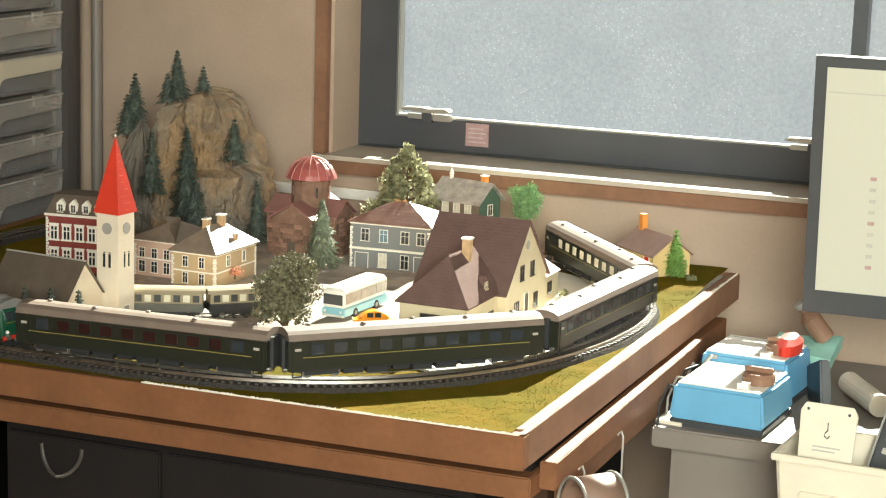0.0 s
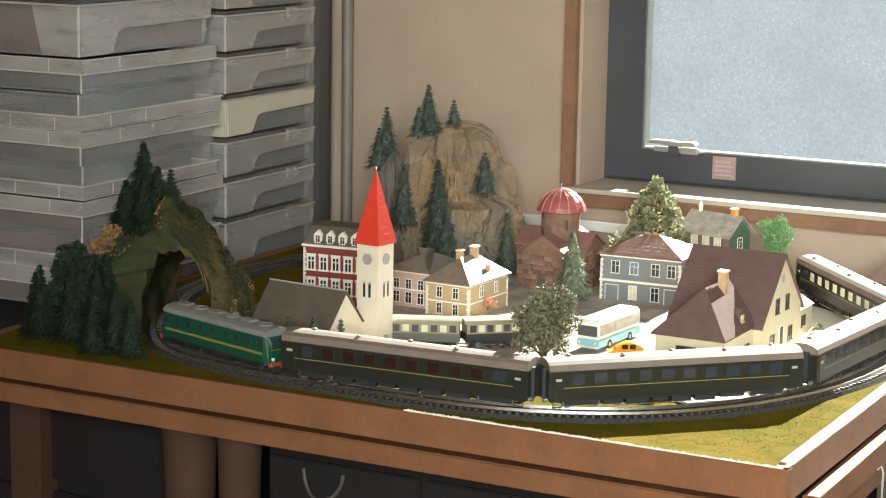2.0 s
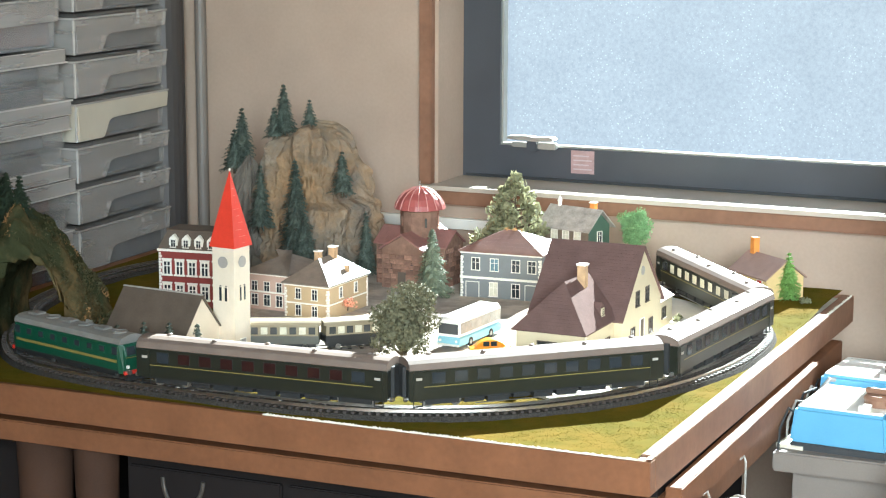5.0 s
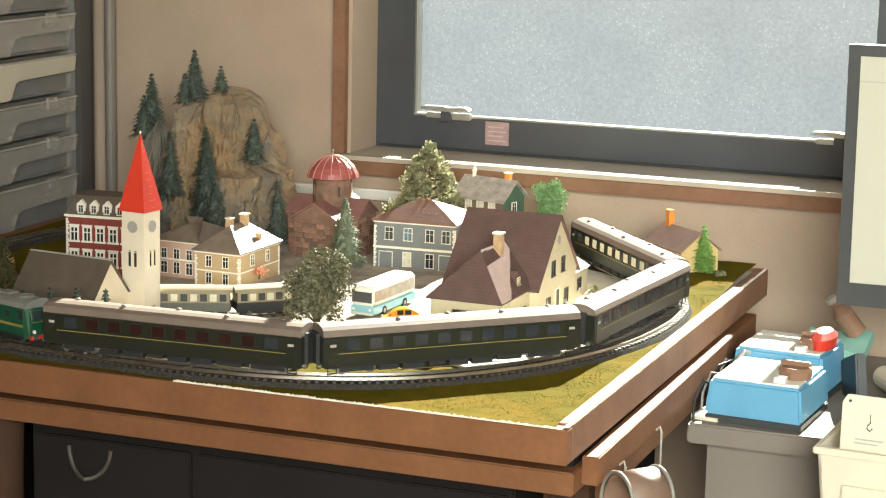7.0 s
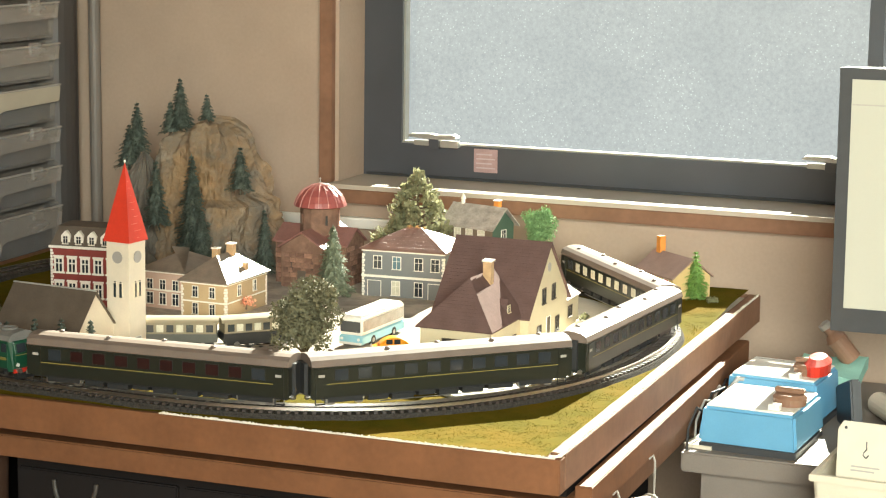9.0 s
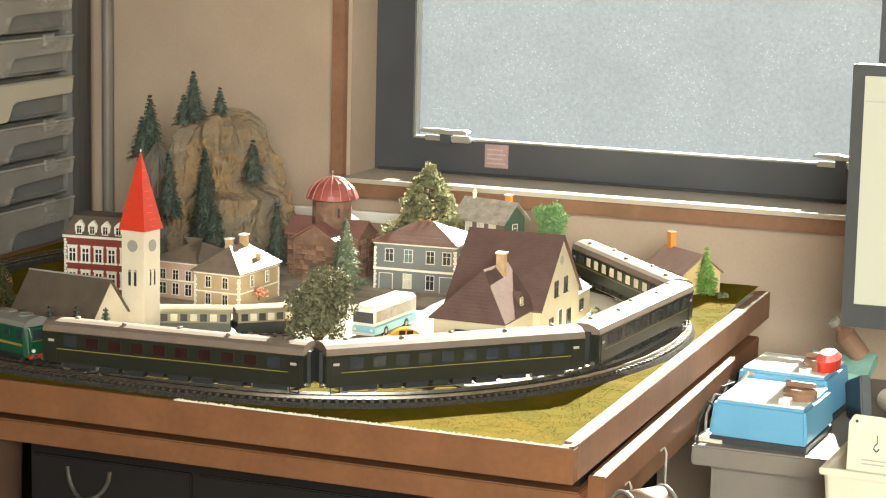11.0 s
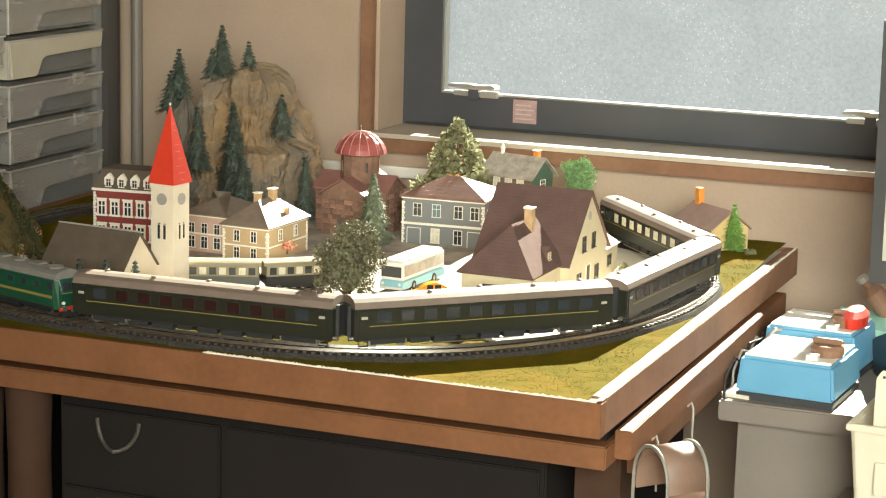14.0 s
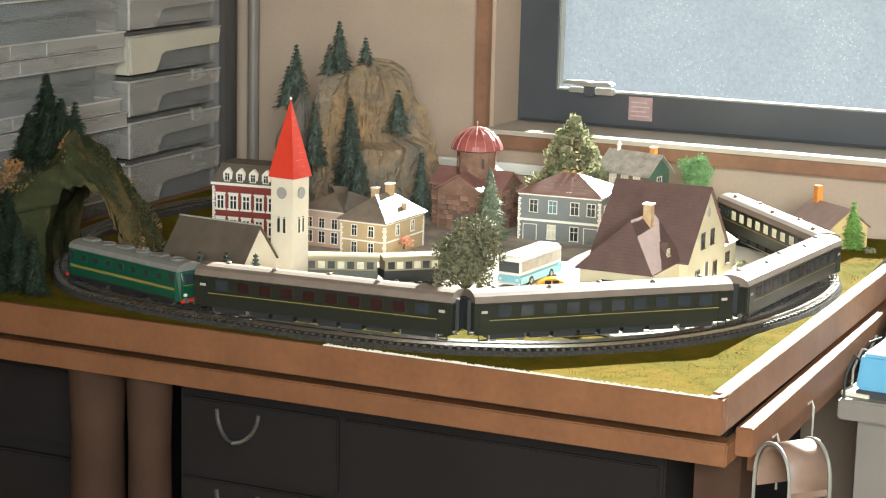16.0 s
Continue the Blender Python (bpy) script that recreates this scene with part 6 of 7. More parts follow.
# ---- tunnel hill ----
def tunnel():
    o = thing("tunnel_hill", "mossy plaster tunnel hill with a rough arch", "hill", pose(-0.808, 0.198, 0, 0, 0, 22))
    nA, nD = 84, 34
    tv, tf = [], []
    depth = 0.150
    def ring(a, q, outer):
        c, s = math.cos(a), math.sin(a)
        if outer:
            rx, rz = 0.108, 0.150
            k = 1 + 0.13 * noise.noise((c * 2.2, s * 2.2, q * 3)) + 0.10 * noise.turbulence((c * 4, s * 4, q * 5), 4, True) - 0.04
            peak = 1 + 0.16 * math.exp(-((a - 1.65) / 0.40) ** 2)
            fall = 1 - 0.30 * abs(q - 0.45)
            return (rx * c * k * (0.79 if c > 0 else 1.0) + 0.010 * s, (q - 0.5) * depth * (1 + 0.25 * noise.noise((a * 2, q * 2, 4))), max(-0.002, rz * max(0, 1 - abs(c)) ** 0.62 * k * fall if s > 0 else -0.002))
        k = 1 + 0.10 * noise.noise((c * 4, s * 4, q * 4 + 9))
        return (0.026 + 0.041 * c * k * (1 - 0.22 * q), (q - 0.5) * depth * 0.98, max(-0.002, 0.098 * max(0, s) ** 0.6 * k * (1 - 0.16 * q)))
    for outer in (True, False):
        for j in range(nD + 1):
            for i in range(nA + 1):
                tv.append(ring(math.pi * i / nA, j / nD, outer))
    N1 = (nA + 1) * (nD + 1)
    for off in (0, N1):
        for j in range(nD):
            for i in range(nA):
                b = off + j * (nA + 1) + i
                tf.append((b, b + 1, b + nA + 2, b + nA + 1))
    for j in (0, nD):
        for i in range(nA):
            b = j * (nA + 1) + i
            tf.append((b, b + 1, N1 + b + 1, N1 + b))
    part("rock", M().add(tv, tf), ROCKG, o, smooth=True)
    rg = np.random.default_rng(19)
    for label, material, count, lo in (("patchy green turf", LEAFO, 6500, -0.10), ("dry straw turf", LEAFY, 1500, 0.22)):
        gv, gf = [], []
        while len(gf) < count:
            a, q = rg.uniform(0.15, 2.95), rg.uniform(0.0, 1.0)
            p = Vector(ring(a, q, True))
            if noise.noise(p * 26 + Vector((lo * 40, 0, 0))) < lo or (abs(a - 1.25) < 0.35 and rg.random() < 0.8):
                continue
            d = Vector(rg.normal(size=3)).normalized() * rg.uniform(0.0014, 0.0040)
            e = Vector(rg.normal(size=3)).normalized() * 0.0013
            k = len(gv)
            gv += [tuple(p - e), tuple(p + e), tuple(p + d + Vector((0, 0, 0.001)))]
            gf.append((k, k + 1, k + 2))
        part("turf", M().add(gv, gf), material, o, label, kind="stuff")


tunnel()
for i, (x, y, z, h, r) in enumerate(((-0.831, 0.185, 0.124, 0.087, 0.029), (-0.808, 0.180, 0.126, 0.060, 0.023), (-0.852, 0.180, 0.104, 0.062, 0.024), (-0.794, 0.186, 0.134, 0.048, 0.016), (-0.842, 0.168, 0.108, 0.060, 0.024), (-0.820, 0.172, 0.118, 0.060, 0.024))):
    conifer(x, y, z, h, r, 140 + i, LEAFB, 1100, "dark green fir on top of the tunnel", 0.35)
broadleaf(-0.852, 0.085, 0, 0.114, 0.036, 0.018, 149, LEAFB, "dense dark round tree before the tunnel", 8500, 0.0028, 60)
for i, (x, y, h, r) in enumerate(((-0.805, 0.060, 0.088, 0.024), (-0.772, 0.050, 0.078, 0.021), (-0.742, 0.036, 0.066, 0.019), (-0.882, 0.060, 0.085, 0.024), (-0.818, 0.095, 0.098, 0.024), (-0.905, 0.08, 0.07, 0.02), (-0.84, 0.06, 0.088, 0.024), (-0.788, 0.03, 0.058, 0.018))):
    conifer(x, y, 0, h, r, 150 + i, LEAFB, 1300, "dense dark green tree in front of the tunnel", 0.3)
for i, (x, y, z) in enumerate(((-0.862, 0.14, 0.085), (-0.845, 0.145, 0.10), (-0.868, 0.15, 0.065), (-0.838, 0.15, 0.075))):
    bush(x, y, z, 0.014, 0.020, 170 + i, LEAFY, "yellow-brown bush on the tunnel slope", 320, 0.0020)
bush(-0.674, 0.172, 0, 0.020, 0.056, 180, LEAFO, "olive bush beside the tunnel", 700, 0.0024)
bush(-0.652, 0.180, 0, 0.014, 0.036, 181, LEAFB, "dark bush beside the tunnel", 500, 0.0022)

# ---- mountain ----
def mountain():
    o = thing("mountain", "tall ochre plaster rock mountain", "mountain", pose(-0.694, 0.694, 0, 0, 0, 10))
    nU, nV = 200, 110
    tv, tf = [], []
    for j in range(nV + 1):
        q = j / nV
        for i in range(nU):
            a = 2 * math.pi * i / nU
            c, s = math.cos(a), math.sin(a)
            prof = [(0, 1.16), (0.12, 1.04), (0.30, 0.99), (0.58, 0.95), (0.80, 0.84), (0.93, 0.72), (0.985, 0.50), (1.0, 0.0)]
            r = 0
            for (q0, r0), (q1, r1) in zip(prof, prof[1:]):
                if q0 <= q <= q1:
                    r = r0 + (r1 - r0) * (q - q0) / (q1 - q0)
            pn = Vector((c * 1.3, s * 1.3, q * 1.5))
            rib = 0.34 * (noise.ridged_multi_fractal(pn * 1.1 + Vector((3, 1, 0)), 0.9, 2.1, 5, 1.0, 1.6) - 1.0) * 0.30
            rib += 0.15 * noise.noise((c * 2.6, s * 2.6, q * 1.8)) + 0.15 * noise.turbulence((c * 3.6, s * 3.6, q * 4.2), 4, True) - 0.09
            vd = noise.voronoi((c * 2.4 + 0.3, s * 2.4, q * 2.0))[0]
            rib += 0.20 * (vd[1] - vd[0]) - 0.07
            step = lambda e0, e1: min(1, max(0, (q - e0) / (e1 - e0)))
            lip = 0.02 * noise.noise((c * 5, s * 5, 7))
            ledge = (0.05 - 0.33 * (step(0.46 + lip, 0.50 + lip) - 0.85 * step(0.62 + lip, 0.84))) * min(1, max(0, -s * 1.3 + 1.1 * c - 0.15))
            ledge -= 0.24 * step(0.48, 0.60) * abs(noise.noise((c * 3.4, s * 3.4, q * 1.5 + 2))) + 0.05 * abs(noise.noise((c * 7, s * 7, q * 6 + 5)))
            ledge += 0.04
            ledge += 0.10 * step(0.30, 0.0) * max(0, noise.noise((a * 4, q * 9, 5)))
            r = r * (1 + rib) + ledge * r
            h = 0.194 * (1 - 0.10 * max(0, -c) * q) * (1 + 0.05 * noise.noise((c, s, 2)))
            tv.append((0.083 * c * r, 0.062 * s * r, h * q - 0.002 + 0.006 * noise.noise((c * 4, s * 4, q * 6)) * (q > 0.02)))
    for j in range(nV):
        for i in range(nU):
            k = (i + 1) % nU
            tf.append((j * nU + i, j * nU + k, (j + 1) * nU + k, (j + 1) * nU + i))
    tf.append(tuple(nV * nU + i for i in range(nU)))
    part("rock", M().add(tv, tf), ROCK, o)
    # lower grey shoulder on the dark side
    sv, sf, nS, nH = [], [], 90, 44
    for j in range(nH + 1):
        q = j / nH
        for i in range(nS):
            a = 2 * math.pi * i / nS
            c, s = math.cos(a), math.sin(a)
            k = (1 - q ** 2.2) ** 0.7 * (1.0 + 0.25 * (1 - q))
            vd = noise.voronoi((c * 2.1, s * 2.1 + 4, q * 2.4))[0]
            k *= 0.86 + 0.35 * (vd[1] - vd[0]) + 0.22 * noise.turbulence((c * 3, s * 3, q * 3), 4, True) - 0.08
            sv.append((-0.082 + 0.036 * c * k, -0.012 + 0.044 * s * k, 0.148 * q - 0.002 + 0.006 * noise.noise((c * 4, s * 4, q * 7)) * (q > 0.02)))
    for j in range(nH):
        for i in range(nS):
            k = (i + 1) % nS
            sf.append((j * nS + i, j * nS + k, (j + 1) * nS + k, (j + 1) * nS + i))
    part("shoulder", M().add(sv, sf), mat("grey_crag", (0.15, 0.13, 0.105), 0.9, var=0.35, scale=35, bump=0.8, bdist=0.003), o, "grey craggy lower shoulder")


mountain()
rg = np.random.default_rng(77)
rk = thing("rubble", "grey rocks at the foot of the mountain", "rocks")
for i in range(22):
    x, y = -0.60 - 0.20 * rg.random(), 0.585 + 0.05 * rg.random()
    s = rg.uniform(0.014, 0.032)
    vs = []
    mb = M()
    n1, n2 = 16, 10
    for j in range(n2 + 1):
        for k in range(n1):
            a, b = 2 * math.pi * k / n1, math.pi * j / n2
            d = Vector((math.sin(b) * math.cos(a), math.sin(b) * math.sin(a), math.cos(b)))
            f = s * (0.75 + 0.5 * noise.noise(d * 1.6 + Vector((i * 3.1, 0, 0))) + 0.35 * noise.turbulence(d * 2.5 + Vector((i, 3, 0)), 3, True) - 0.1)
            vs.append((x + d.x * f, y + d.y * f, d.z * f * 1.2 + s * 0.35))
    part("stone", mb.add(vs, [(j * n1 + k, j * n1 + (k + 1) % n1, (j + 1) * n1 + (k + 1) % n1, (j + 1) * n1 + k) for j in range(n2) for k in range(n1)]), mat("grey_rock", (0.17, 0.15, 0.12), 0.9, var=0.3, scale=40, bump=0.6) if i == 0 else bpy.data.materials["grey_rock"], rk)
for i, (x, y, z, h, r) in enumerate(((-0.727, 0.680, 0.176, 0.066, 0.017), (-0.737, 0.672, 0.172, 0.040, 0.014), (-0.694, 0.690, 0.184, 0.038, 0.012), (-0.790, 0.68, 0.140, 0.068, 0.016), (-0.797, 0.672, 0.125, 0.055, 0.018),
                                     (-0.668, 0.598, 0.030, 0.128, 0.022), (-0.650, 0.588, 0.015, 0.075, 0.018), (-0.722, 0.605, 0.060, 0.085, 0.017), (-0.622, 0.640, 0.108, 0.056, 0.016), (-0.585, 0.632, 0.005, 0.085, 0.015), (-0.760, 0.60, 0.02, 0.08, 0.016))):
    conifer(x, y, z, h, r * 1.1, 200 + i, LEAFD, 1000, "dark blue-green model fir on the mountain", 0.3)

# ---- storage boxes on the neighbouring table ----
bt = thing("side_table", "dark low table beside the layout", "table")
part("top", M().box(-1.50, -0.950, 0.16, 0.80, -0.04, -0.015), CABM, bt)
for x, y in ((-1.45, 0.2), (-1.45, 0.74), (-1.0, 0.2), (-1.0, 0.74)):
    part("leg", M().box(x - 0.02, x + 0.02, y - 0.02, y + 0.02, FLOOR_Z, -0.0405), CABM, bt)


def storage_box(x1, y0, y1, z0, z1, depth, label, fillm=None, style=0):
    o = thing("storage_box", label, "storage box", pose(x1, y0, z0), "stacked storage boxes")
    L, H = y1 - y0, z1 - z0
    t = 0.003
    lid = 0.0055
    i0 = 0.012
    body = M()
    # tapered shell of four walls and a base
    q = 0.008
    for (ax, ay, bx, by) in ((-q, q, -q, L - q), (-q, L - q, -depth + q, L - q), (-depth + q, L - q, -depth + q, q), (-depth + q, q, -q, q)):
        dx, dy = bx - ax, by - ay
        ln = math.hypot(dx, dy)
        nx, ny = dy / ln, -dx / ln
        ox, oy = nx * (q - 0.003), ny * (q - 0.003)
        body.add([(ax, ay, 0.001), (bx, by, 0.001), (bx + ox, by + oy, H - lid), (ax + ox, ay + oy, H - lid), (ax - nx * t, ay - ny * t, 0.001), (bx - nx * t, by - ny * t, 0.001), (bx + ox - nx * t, by + oy - ny * t, H - lid), (ax + ox - nx * t, ay + oy - ny * t, H - lid)],
                 [(0, 1, 2, 3), (4, 7, 6, 5), (0, 3, 7, 4), (1, 5, 6, 2), (3, 2, 6, 7), (0, 4, 5, 1)])
    body.box(-depth + q, -q, q, L - q, 0.001, 0.004)
    part("body", body, BOXP, o)
    if fillm is not None:
        part("contents", M().box(-depth + i0 + 0.004, -i0, i0, L - i0, 0.005, H - lid - 0.008), fillm, o)
    part("rim", M().box(-depth, 0, 0, L, H - lid - 0.0026, H - lid), BOXRIM, o, bevel=0.0008)
    part("lid", M().box(-depth + 0.004, -0.004, 0.004, L - 0.004, H - lid + 0.0004, H - 0.0006), BOXP, o, "cloudy lid", bevel=0.0015)
    if style:
        t0 = H - lid - 0.0028
        part("grip", M().extrude([(0.001, t0), (L - 0.004, t0), (L - 0.008, H * 0.50), (0.088, H * 0.46), (0.078, H * 0.40), (0.066, H * 0.06), (0.060, 0.002), (0.006, 0.002)], 'x', -0.006, 0.0012), BOXLABEL if style == 1 else BOXPANEL, o, "cream end panel" if style == 1 else "raised grip panel", bevel=0.0012)
        part("end_plate", M().extrude([(-0.0012, t0), (-0.070, t0), (-0.056, 0.002), (-0.0012, 0.002)], 'y', -0.0004, 0.006), BOXLABEL if style == 1 else BOXPANEL, o, bevel=0.001)
        part("corner_edge", M().cyl((-0.001, 0.0012, 0.002), 0.0018, t0 - 0.002, 8), BOXRIM, o)
    for y in ((L * 0.66,) if style == 2 else ()):
        part("clip", M().box(-0.002, 0.0028, y, y + 0.024, H - lid - 0.012, H - 0.002), BOXPANEL, o, bevel=0.0008)
    return o


def hollow(mb, x0, x1, y0, y1, z0, z1, t):
    """Four thin walls round a rectangle."""
    return mb.box(x0, x0 + t, y0, y1, z0, z1).box(x1 - t, x1, y0, y1, z0, z1).box(x0 + t, x1 - t, y0, y0 + t, z0, z1).box(x0 + t, x1 - t, y1 - t, y1, z0, z1)


def storage_tray(x1, y0, y1, z0, z1, depth, fillm, flip):
    """A shallow clear tray: a divided collar, a pale rim and a narrower body; every other one lies upside down."""
    o = thing("storage_box", "shallow clear plastic tray turned upside down" if flip else "shallow clear plastic tray with a divided collar", "storage box", pose(x1, y0, z0), "stacked storage boxes")
    L, H = y1 - y0, z1 - z0
    hb = 0.40 * H
    bz0, bz1 = (0.0004, hb) if flip else (H - hb, H - 0.0004)
    wz0, wz1 = (hb + 0.0022, H - 0.0004) if flip else (0.0004, H - hb - 0.0022)
    rz = hb if flip else H - hb - 0.0022
    part("collar", hollow(M(), -depth, 0, 0, L, bz0, bz1, 0.002), BOXPANEL, o)
    rm = part("rim", hollow(M(), -depth - 0.002, 0.002, -0.002, L + 0.002, rz, rz + 0.0021, 0.008), BOXRIM, o, "pale moulded rim")
    part("edge", hollow(M(), -depth - 0.0006, 0.0006, -0.0006, L + 0.0006, bz1 - 0.0010 if not flip else bz0, bz1 if not flip else bz0 + 0.0010, 0.003), BOXRIM, rm)
    part("body", hollow(M(), -depth + 0.006, -0.006, 0.006, L - 0.006, wz0, wz1, 0.002), BOXP, o)
    part("base", M().box(-depth + 0.0085, -0.0085, 0.0085, L - 0.0085, (wz1 - 0.002) if flip else wz0, wz1 if flip else wz0 + 0.002), BOXP, o)
    part("corner_edge", M().cyl((-0.0065, 0.0065, wz0), 0.0013, wz1 - wz0, 8), BOXRIM, o)
    for f in ((0.20, 0.44) if flip else (0.26,)):
        part("divider", M().box(-0.0002, 0.0006, L * f, L * f + 0.0016, bz0 + 0.001, bz1 - 0.001), BOXRIM, o)
    for x in ((-0.038, -0.105) if flip else (-0.050,)):
        part("divider", M().box(x, x + 0.0016, -0.0006, 0.0002, bz0 + 0.001, bz1 - 0.001), BOXRIM, o)
    part("contents", M().box(-depth + 0.014, -0.014, 0.014, L * 0.86, 0.004, H - 0.007), fillm, o)


zs1 = [-0.0145, 0.0345, 0.080, 0.122, 0.163, 0.205, 0.250, 0.292]
for k, (a, b) in enumerate(zip(zs1, zs1[1:])):
    storage_tray(-0.962 + 0.003 * (k == 2), 0.244 - 0.003 * (k % 3), 0.528 + 0.005 * (k % 3), a + 0.0004, b, 0.40, (BOXINR, BOXINR, BOXINR, BOXIN, BOXIN, BOXINB, BOXINB)[k], k % 2 == 1)
for a, b, m in ((0.292, 0.362, BOXINR), (0.362, 0.436, BOXIN)):
    storage_box(-0.966, 0.244, 0.528, a + 0.0005, b, 0.40, "cloudy plastic storage box with a lid", m, 2)
zs2 = [-0.0145, 0.055, 0.110, 0.164, 0.222, 0.278, 0.334, 0.390, 0.446]
for k, (a, b) in enumerate(zip(zs2, zs2[1:])):
    storage_box(-0.965, 0.553, 0.785, a + 0.0005, b, 0.40, "cloudy storage box with a cream end panel" if k == 3 else "cloudy plastic storage box with a lid", BOXINW if k == 4 else BOXIN, 1 if k == 3 else 2)

# ---- desk with controllers ----
DZ = -0.092
dk = thing("desk", "dim grey-brown desk beside the layout", "desk")
part("top", M().box(0.012, 1.3, 0.392, 0.785, DZ - 0.022, DZ), DESKM, dk, bevel=0.002)
part("front", M().box(0.030, 1.28, 0.412, 0.425, FLOOR_Z, DZ - 0.0225), DESKM, dk)
part("side", M().box(0.030, 0.045, 0.4255, 0.77, FLOOR_Z, DZ - 0.0225), DESKM, dk)


def controller(x, y, r, top, label, D=0.115, H=0.046):
    o = thing("train_controller", label, "controller", pose(x, y, DZ, 0, 0, r), "train controllers")
    W = 0.106
    part("housing", M().frustum((-W / 2, W / 2, -D / 2, D / 2), (-W / 2 + 0.004, W / 2 - 0.004, -D / 2 + 0.003, D / 2 - 0.003), 0.008, H), CTLB, o, "blue plastic housing", bevel=0.003)
    part("foot", M().box(-W / 2 + 0.001, W / 2 - 0.001, -D / 2 + 0.001, D / 2 - 0.001, 0, 0.0078), DARKP, o, bevel=0.001)
    part("panel", M().box(-W / 2 + 0.007, W / 2 - 0.007, -D / 2 + 0.006, D / 2 - 0.006, H, H + 0.002), top, o, "white top panel", bevel=0.0008)
    kn = part("knob", M().turn([(0.017, H + 0.002), (0.018, H + 0.010), (0.015, H + 0.014), (0.004, H + 0.0145)], 24, (0.032, -0.012, 0)), CTLBR, o, "brown speed knob")
    part("pointer", M().box(0.016, 0.048, -0.0155, -0.0085, H + 0.0146, H + 0.020), CTLBR, kn, bevel=0.0012)
    part("switch", M().box(0.018, 0.030, -0.046, -0.036, H + 0.002, H + 0.008), CTLW, o)
    part("dial_print", M().box(-0.040, -0.010, 0.034, 0.036, H + 0.002, H + 0.0023), WIREM, o)
    return o


controller(0.082, 0.462, -4, CTLW, "blue train controller with a sunlit white top")
controller(0.082, 0.575, -5, CTLW, "blue train controller standing behind the other", 0.098, 0.054)
solo("red_cap", M().turn([(0.018, 0), (0.019, 0.012), (0.012, 0.018), (0.002, 0.019)], 18), REDP, "red plastic cap on the controller", "cap", pose(0.120, 0.570, DZ + 0.0565) @ Matrix.Diagonal((0.75, 1.7, 1.0, 1)), bevel=0)
bl = thing("bottle", "brown bottle lying behind the controllers", "bottle", pose(0.120, 0.715, DZ + 0.058, 0, -40, 20) @ Matrix.Diagonal((0.75, 0.75, 0.75, 1)))
part("body", M().turn([(0.016, -0.03), (0.017, 0.012), (0.008, 0.024), (0.008, 0.034)], 18), CTLBR, bl)
part("cap", M().turn([(0.0095, 0.034), (0.0095, 0.043), (0.003, 0.044)], 14), WIREM, bl)
cl = M()
for i in range(9):
    for j in range(7):
        u, v = i / 8, j / 6
        cl.v.append((0.072 + 0.078 * u, 0.668 + 0.075 * v, DZ + 0.018 + 0.003 * math.sin(u * 5) * math.cos(v * 4) + 0.006 * v))
cl.f = [(i * 7 + j, (i + 1) * 7 + j, (i + 1) * 7 + j + 1, i * 7 + j + 1) for i in range(8) for j in range(6)]
co = solo("folded_cloth", cl, MINTP, "mint-green folded cloth behind the controllers", "cloth")
md = co.modifiers.new("thick", 'SOLIDIFY')
md.thickness = 0.014
md.offset = -1
# wires
wires = thing("wires", "grey and brown controller wires", "wires")
for k in range(5):
    y = 0.44 + 0.035 * k
    part("wire", M().tube([(0.036, y + 0.05, DZ + 0.012), (0.024, y + 0.03, DZ + 0.020 + 0.008 * (k % 3)), (0.016, y, DZ + 0.036), (0.0145, y - 0.03, DZ + 0.020), (0.016, y - 0.04, DZ - 0.010 * (k % 2))], 0.0014, 6), WIREM if k % 2 else BLACKP, wires)
part("bundle", M().tube([(0.020, 0.56, DZ + 0.004), (0.026, 0.52, DZ + 0.03), (0.040, 0.53, DZ + 0.05), (0.060, 0.545, DZ + 0.046)], 0.003, 8), WIREM, wires)
solo("paper_slip", M().box(-0.016, 0.014, -0.022, 0.026, 0, 0.004), CREAMP, "pale paper pad on the desk corner", "paper", pose(0.030, 0.430, DZ, 0, 0, -8))

# monitor
mo = thing("monitor", "dark-framed monitor showing a pale page", "monitor", pose(0.133, 0.560, 0.0150, 4, 0, 2))
MW, MH = 0.465, 0.289
part("bezel", M().box(0, MW, 0, 0.004, 0, 0.026).box(0, MW, 0, 0.004, MH - 0.012, MH).box(0, 0.013, 0, 0.004, 0.026, MH - 0.012).box(MW - 0.013, MW, 0, 0.004, 0.026, MH - 0.012), DARKP, mo, "dark grey bezel")
part("back", M().box(0.001, MW - 0.001, 0.0042, 0.022, 0.001, MH - 0.001), DARKP, mo, bevel=0.003)
scr = part("screen", M().box(0.013, MW - 0.013, 0.0012, 0.0040, 0.026, MH - 0.012), SCREEN, mo, "pale cream screen")
for k in range(9):
    part("icon", M().box(0.066, 0.073, 0.0006, 0.0011, 0.055 + k * 0.0125, 0.0590 + k * 0.0125), WIREM if k % 4 else PALETAPE, scr)
part("toolbar", M().box(0.014, MW - 0.014, 0.0006, 0.0011, MH - 0.040, MH - 0.0385), WIREM, scr)
part("stand", M().box(MW / 2 - 0.03, MW / 2 + 0.03, 0.006, 0.016, -0.098, 0.02), DARKP, mo)
part("foot", M().box(MW / 2 - 0.10, MW / 2 + 0.10, -0.05, 0.06, -0.1065, -0.0985), DARKP, mo, bevel=0.002)

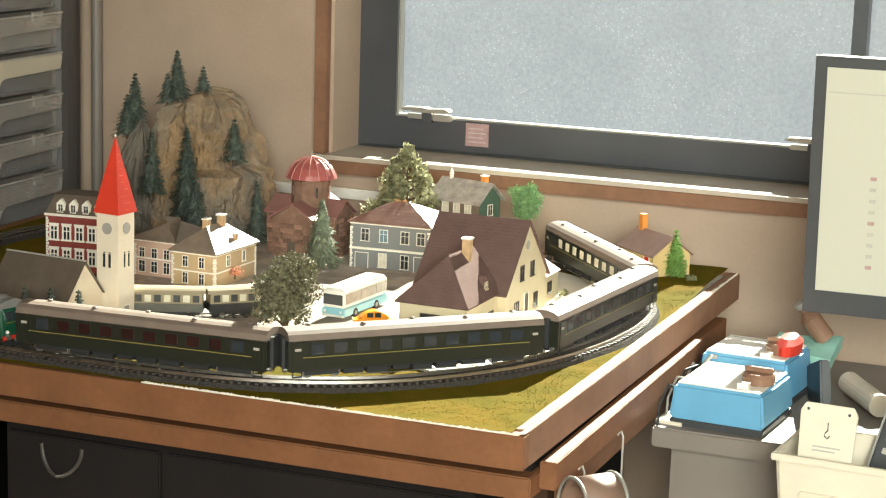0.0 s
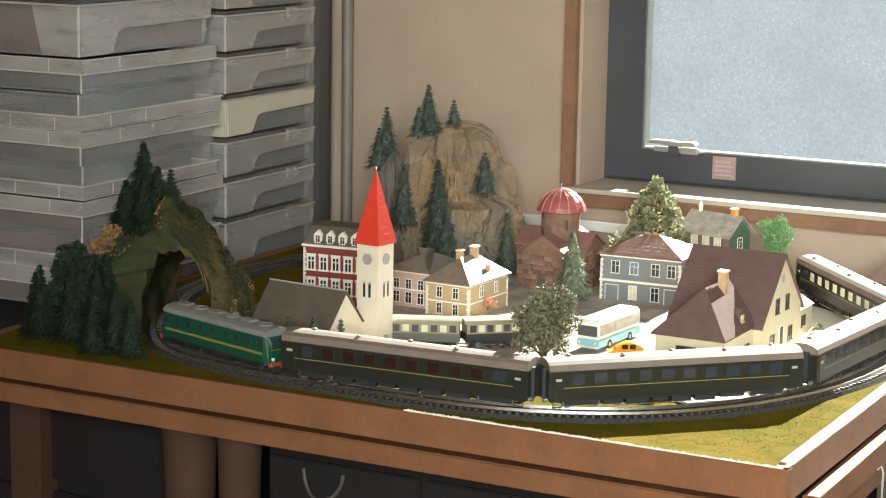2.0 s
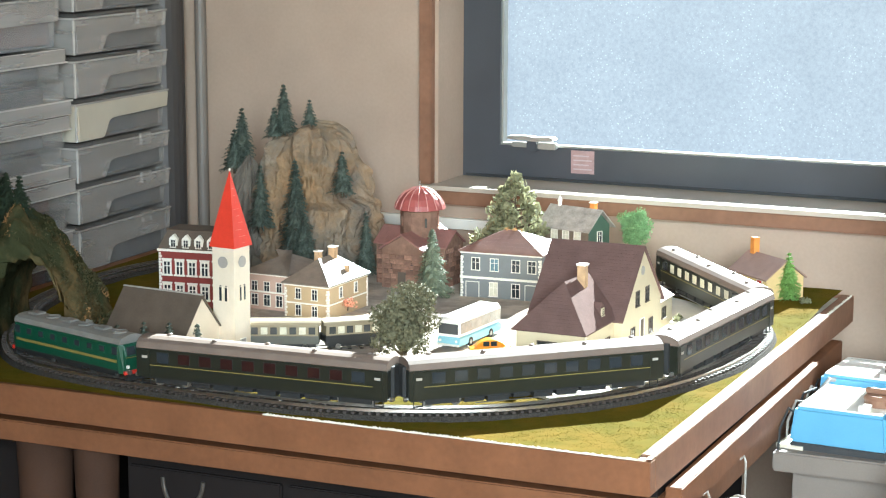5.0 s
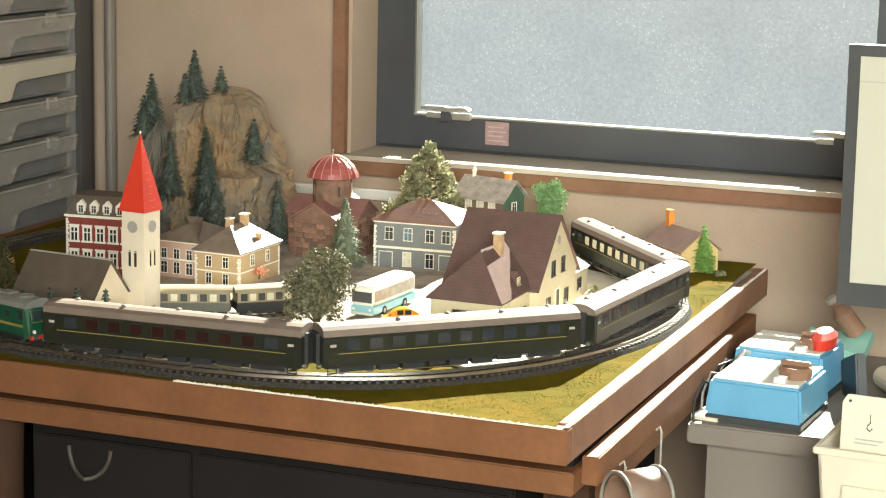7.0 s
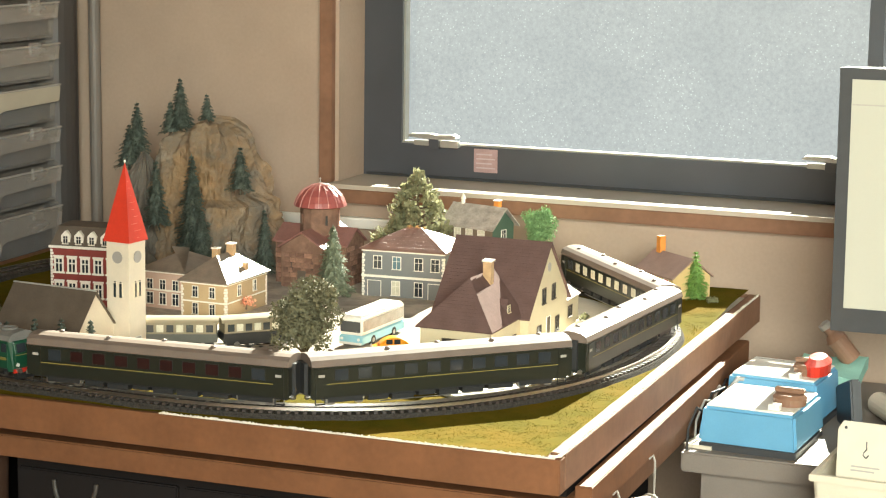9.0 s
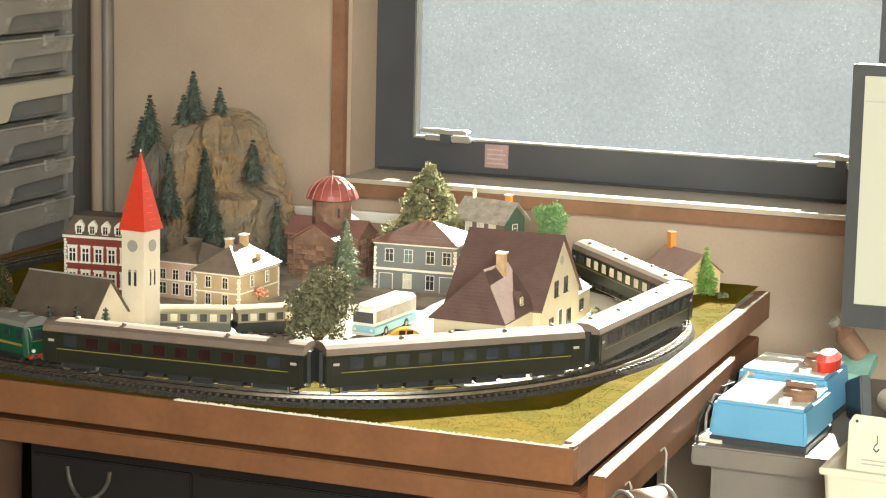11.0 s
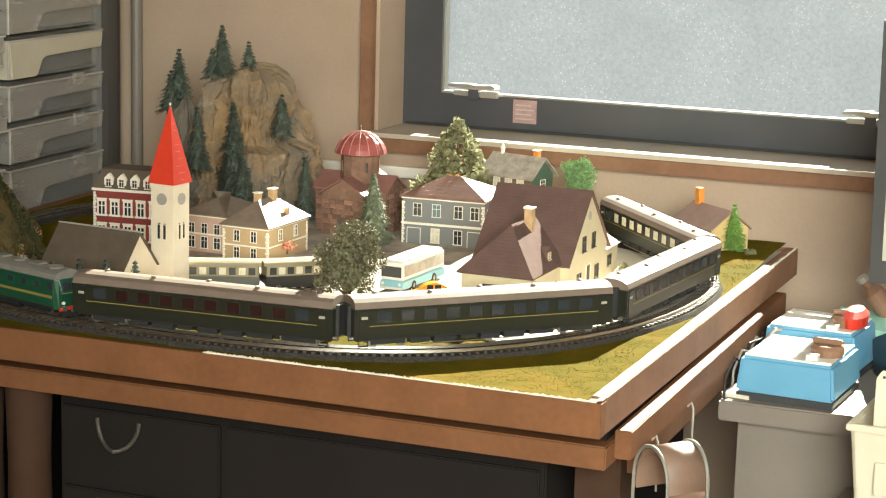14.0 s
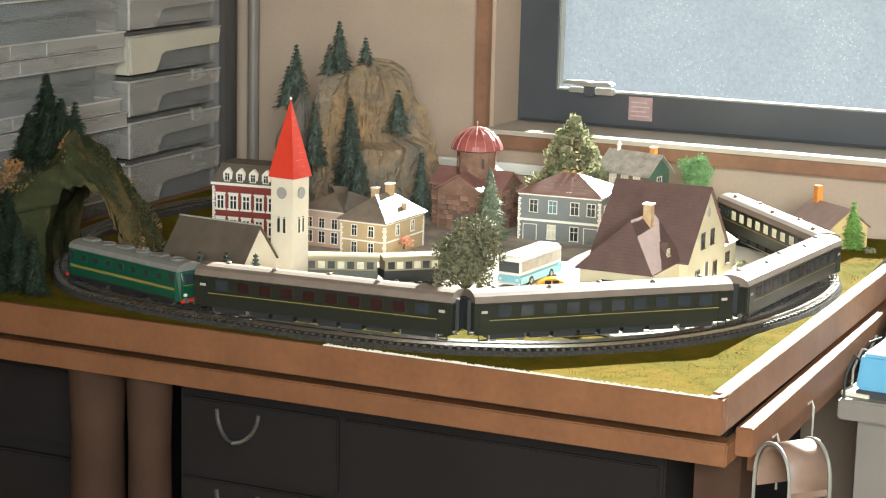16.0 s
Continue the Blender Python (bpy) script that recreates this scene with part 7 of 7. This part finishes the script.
# basket in front of the desk
shelf = thing("drawer_unit", "dim drawer unit in front of the desk", "drawer unit")
part("body", M().box(0.150, 0.60, 0.25, 0.390, FLOOR_Z, -0.166), DESKM, shelf, bevel=0.003)
bk = thing("basket", "cream plastic basket with small things", "basket", pose(0.240, 0.329, -0.165, 0, 0, -4))
sh = M()
a0, a1 = (0.058, 0.048), (0.066, 0.056)
for sgn in (-1, 1):
    sh.add([(sgn * a0[0], -a0[1], 0), (sgn * a0[0], a0[1], 0), (sgn * a1[0], a1[1], 0.095), (sgn * a1[0], -a1[1], 0.095), (sgn * (a0[0] - .003), -a0[1], 0), (sgn * (a0[0] - .003), a0[1], 0), (sgn * (a1[0] - .003), a1[1], 0.095), (sgn * (a1[0] - .003), -a1[1], 0.095)],
           [(0, 1, 2, 3), (4, 7, 6, 5), (3, 2, 6, 7), (0, 3, 7, 4), (1, 5, 6, 2)])
    sh.add([(-a0[0], sgn * a0[1], 0), (a0[0], sgn * a0[1], 0), (a1[0], sgn * a1[1], 0.095), (-a1[0], sgn * a1[1], 0.095), (-a0[0], sgn * (a0[1] - .003), 0), (a0[0], sgn * (a0[1] - .003), 0), (a1[0], sgn * (a1[1] - .003), 0.095), (-a1[0], sgn * (a1[1] - .003), 0.095)],
           [(0, 1, 2, 3), (4, 7, 6, 5), (3, 2, 6, 7), (0, 3, 7, 4), (1, 5, 6, 2)])
part("shell", sh, CREAMP, bk)
part("base", M().box(-a0[0], a0[0], -a0[1], a0[1], -0.001, 0.003), CREAMP, bk)
part("rim", M().box(-0.070, 0.070, -0.060, -0.0535, 0.091, 0.098).box(-0.070, 0.070, 0.0535, 0.060, 0.091, 0.098).box(-0.070, -0.0635, -0.0535, 0.0535, 0.091, 0.098).box(0.0635, 0.070, -0.0535, 0.0535, 0.091, 0.098), CREAMP, bk, "thick rounded rim", bevel=0.001)
part("label_frame", M().box(-0.040, 0.030, -0.0580, -0.0520, 0.030, 0.062), CREAMP, bk, bevel=0.001)
for k in range(12):
    part("print_bar", M().box(-0.036 + k * 0.005, -0.0335 + k * 0.005, -0.0545, -0.0525, 0.012, 0.022), DARKP, bk)
cd = thing("hanging_card", "cream plastic card with a hook mark", "card", pose(0.216, 0.290, -0.073, -10, 0, -4) @ Matrix.Diagonal((0.60, 0.60, 0.64, 1)))
part("card", M().extrude([(-0.045, 0), (-0.048, 0.075), (-0.040, 0.088), (0.040, 0.088), (0.048, 0.075), (0.045, 0)], 'y', 0, 0.006), CREAMP, cd, bevel=0.001)
part("hook_mark", M().tube([(0.0, -0.0006, 0.060), (0.001, -0.0006, 0.048), (-0.003, -0.0006, 0.044), (-0.004, -0.0006, 0.039), (0.001, -0.0006, 0.035), (0.005, -0.0006, 0.040)], 0.0011, 6), DARKP, cd)
part("screw", M().cyl((-0.035, -0.0008, 0.078), 0.0025, 0.001, 10, axis='y').cyl((0.034, -0.0008, 0.076), 0.0025, 0.001, 10, axis='y'), DARKP, cd)
for k in range(2):
    part("print_bar", M().box(-0.022, 0.024 - 0.008 * k, -0.0006, 0.0002, 0.020 - k * 0.006, 0.0225 - k * 0.006), WIREM, cd)
rc = thing("remote_control", "dark grey remote control leaning in the basket", "remote control", pose(0.262, 0.345, -0.150, -12, 12, -8))
part("case", M().box(-0.028, 0.028, 0, 0.016, 0, 0.165), DARKP, rc, bevel=0.004)
for i in range(3):
    for j in range(4):
        part("key", M().box(-0.018 + i * 0.013, -0.010 + i * 0.013, -0.001, 0.0005, 0.072 + j * 0.014, 0.078 + j * 0.014), WIREM, rc)
part("silver_edge", M().box(-0.0285, -0.0265, 0.002, 0.012, 0.004, 0.162), ALU, rc)
rl = solo("paper_roll", M().turn([(0.013, -0.05), (0.013, 0.05)], 18), CREAMP, "cream paper roll on the desk", "roll", pose(0.205, 0.585, DZ + 0.014, 90, 0, 30))
solo("black_clip", M().box(-0.006, 0.006, -0.03, 0.03, 0, 0.05), DARKP, "black plastic clip stand on the desk", "clip", pose(0.160, 0.560, DZ, -20, 0, 25), bevel=0.002)

# chair arm
ac = thing("chair", "tan leather and chrome chair arm beside the table", "chair", pose(0.052, 0.05, -0.014, 0, 0, -40) @ Matrix.Diagonal((0.50, 1, 1, 1)))
arc = [(-0.052 * math.cos(math.pi * k / 16), 0.0 - 0.022 + 0.038 * math.sin(math.pi * k / 16) ** 0.8 - 0.045) for k in range(17)]
pad = M()
vs, fs = [], []
for x, z in arc:
    vs += [(x, -0.020, z), (x, 0.020, z), (x * 0.93, 0.020, z - 0.007), (x * 0.93, -0.020, z - 0.007)]
for k in range(16):
    for q in range(4):
        fs.append((k * 4 + q, k * 4 + (q + 1) % 4, (k + 1) * 4 + (q + 1) % 4, (k + 1) * 4 + q))
part("arm_pad", pad.add(vs, fs), CHAIRM, ac, "tan leather arm pad", smooth=True)
part("frame", M().tube([(-0.053, 0.0215, FLOOR_Z)] + [(x * 1.02, 0.0215, z) for x, z in arc] + [(0.053, 0.0215, FLOOR_Z)], 0.0018, 8), ALU, ac, "chrome tube frame")
part("frame_back", M().tube([(-0.053, -0.0215, FLOOR_Z)] + [(x * 1.02, -0.0215, z) for x, z in arc] + [(0.053, -0.0215, FLOOR_Z)], 0.0018, 8), ALU, ac, "chrome tube frame")
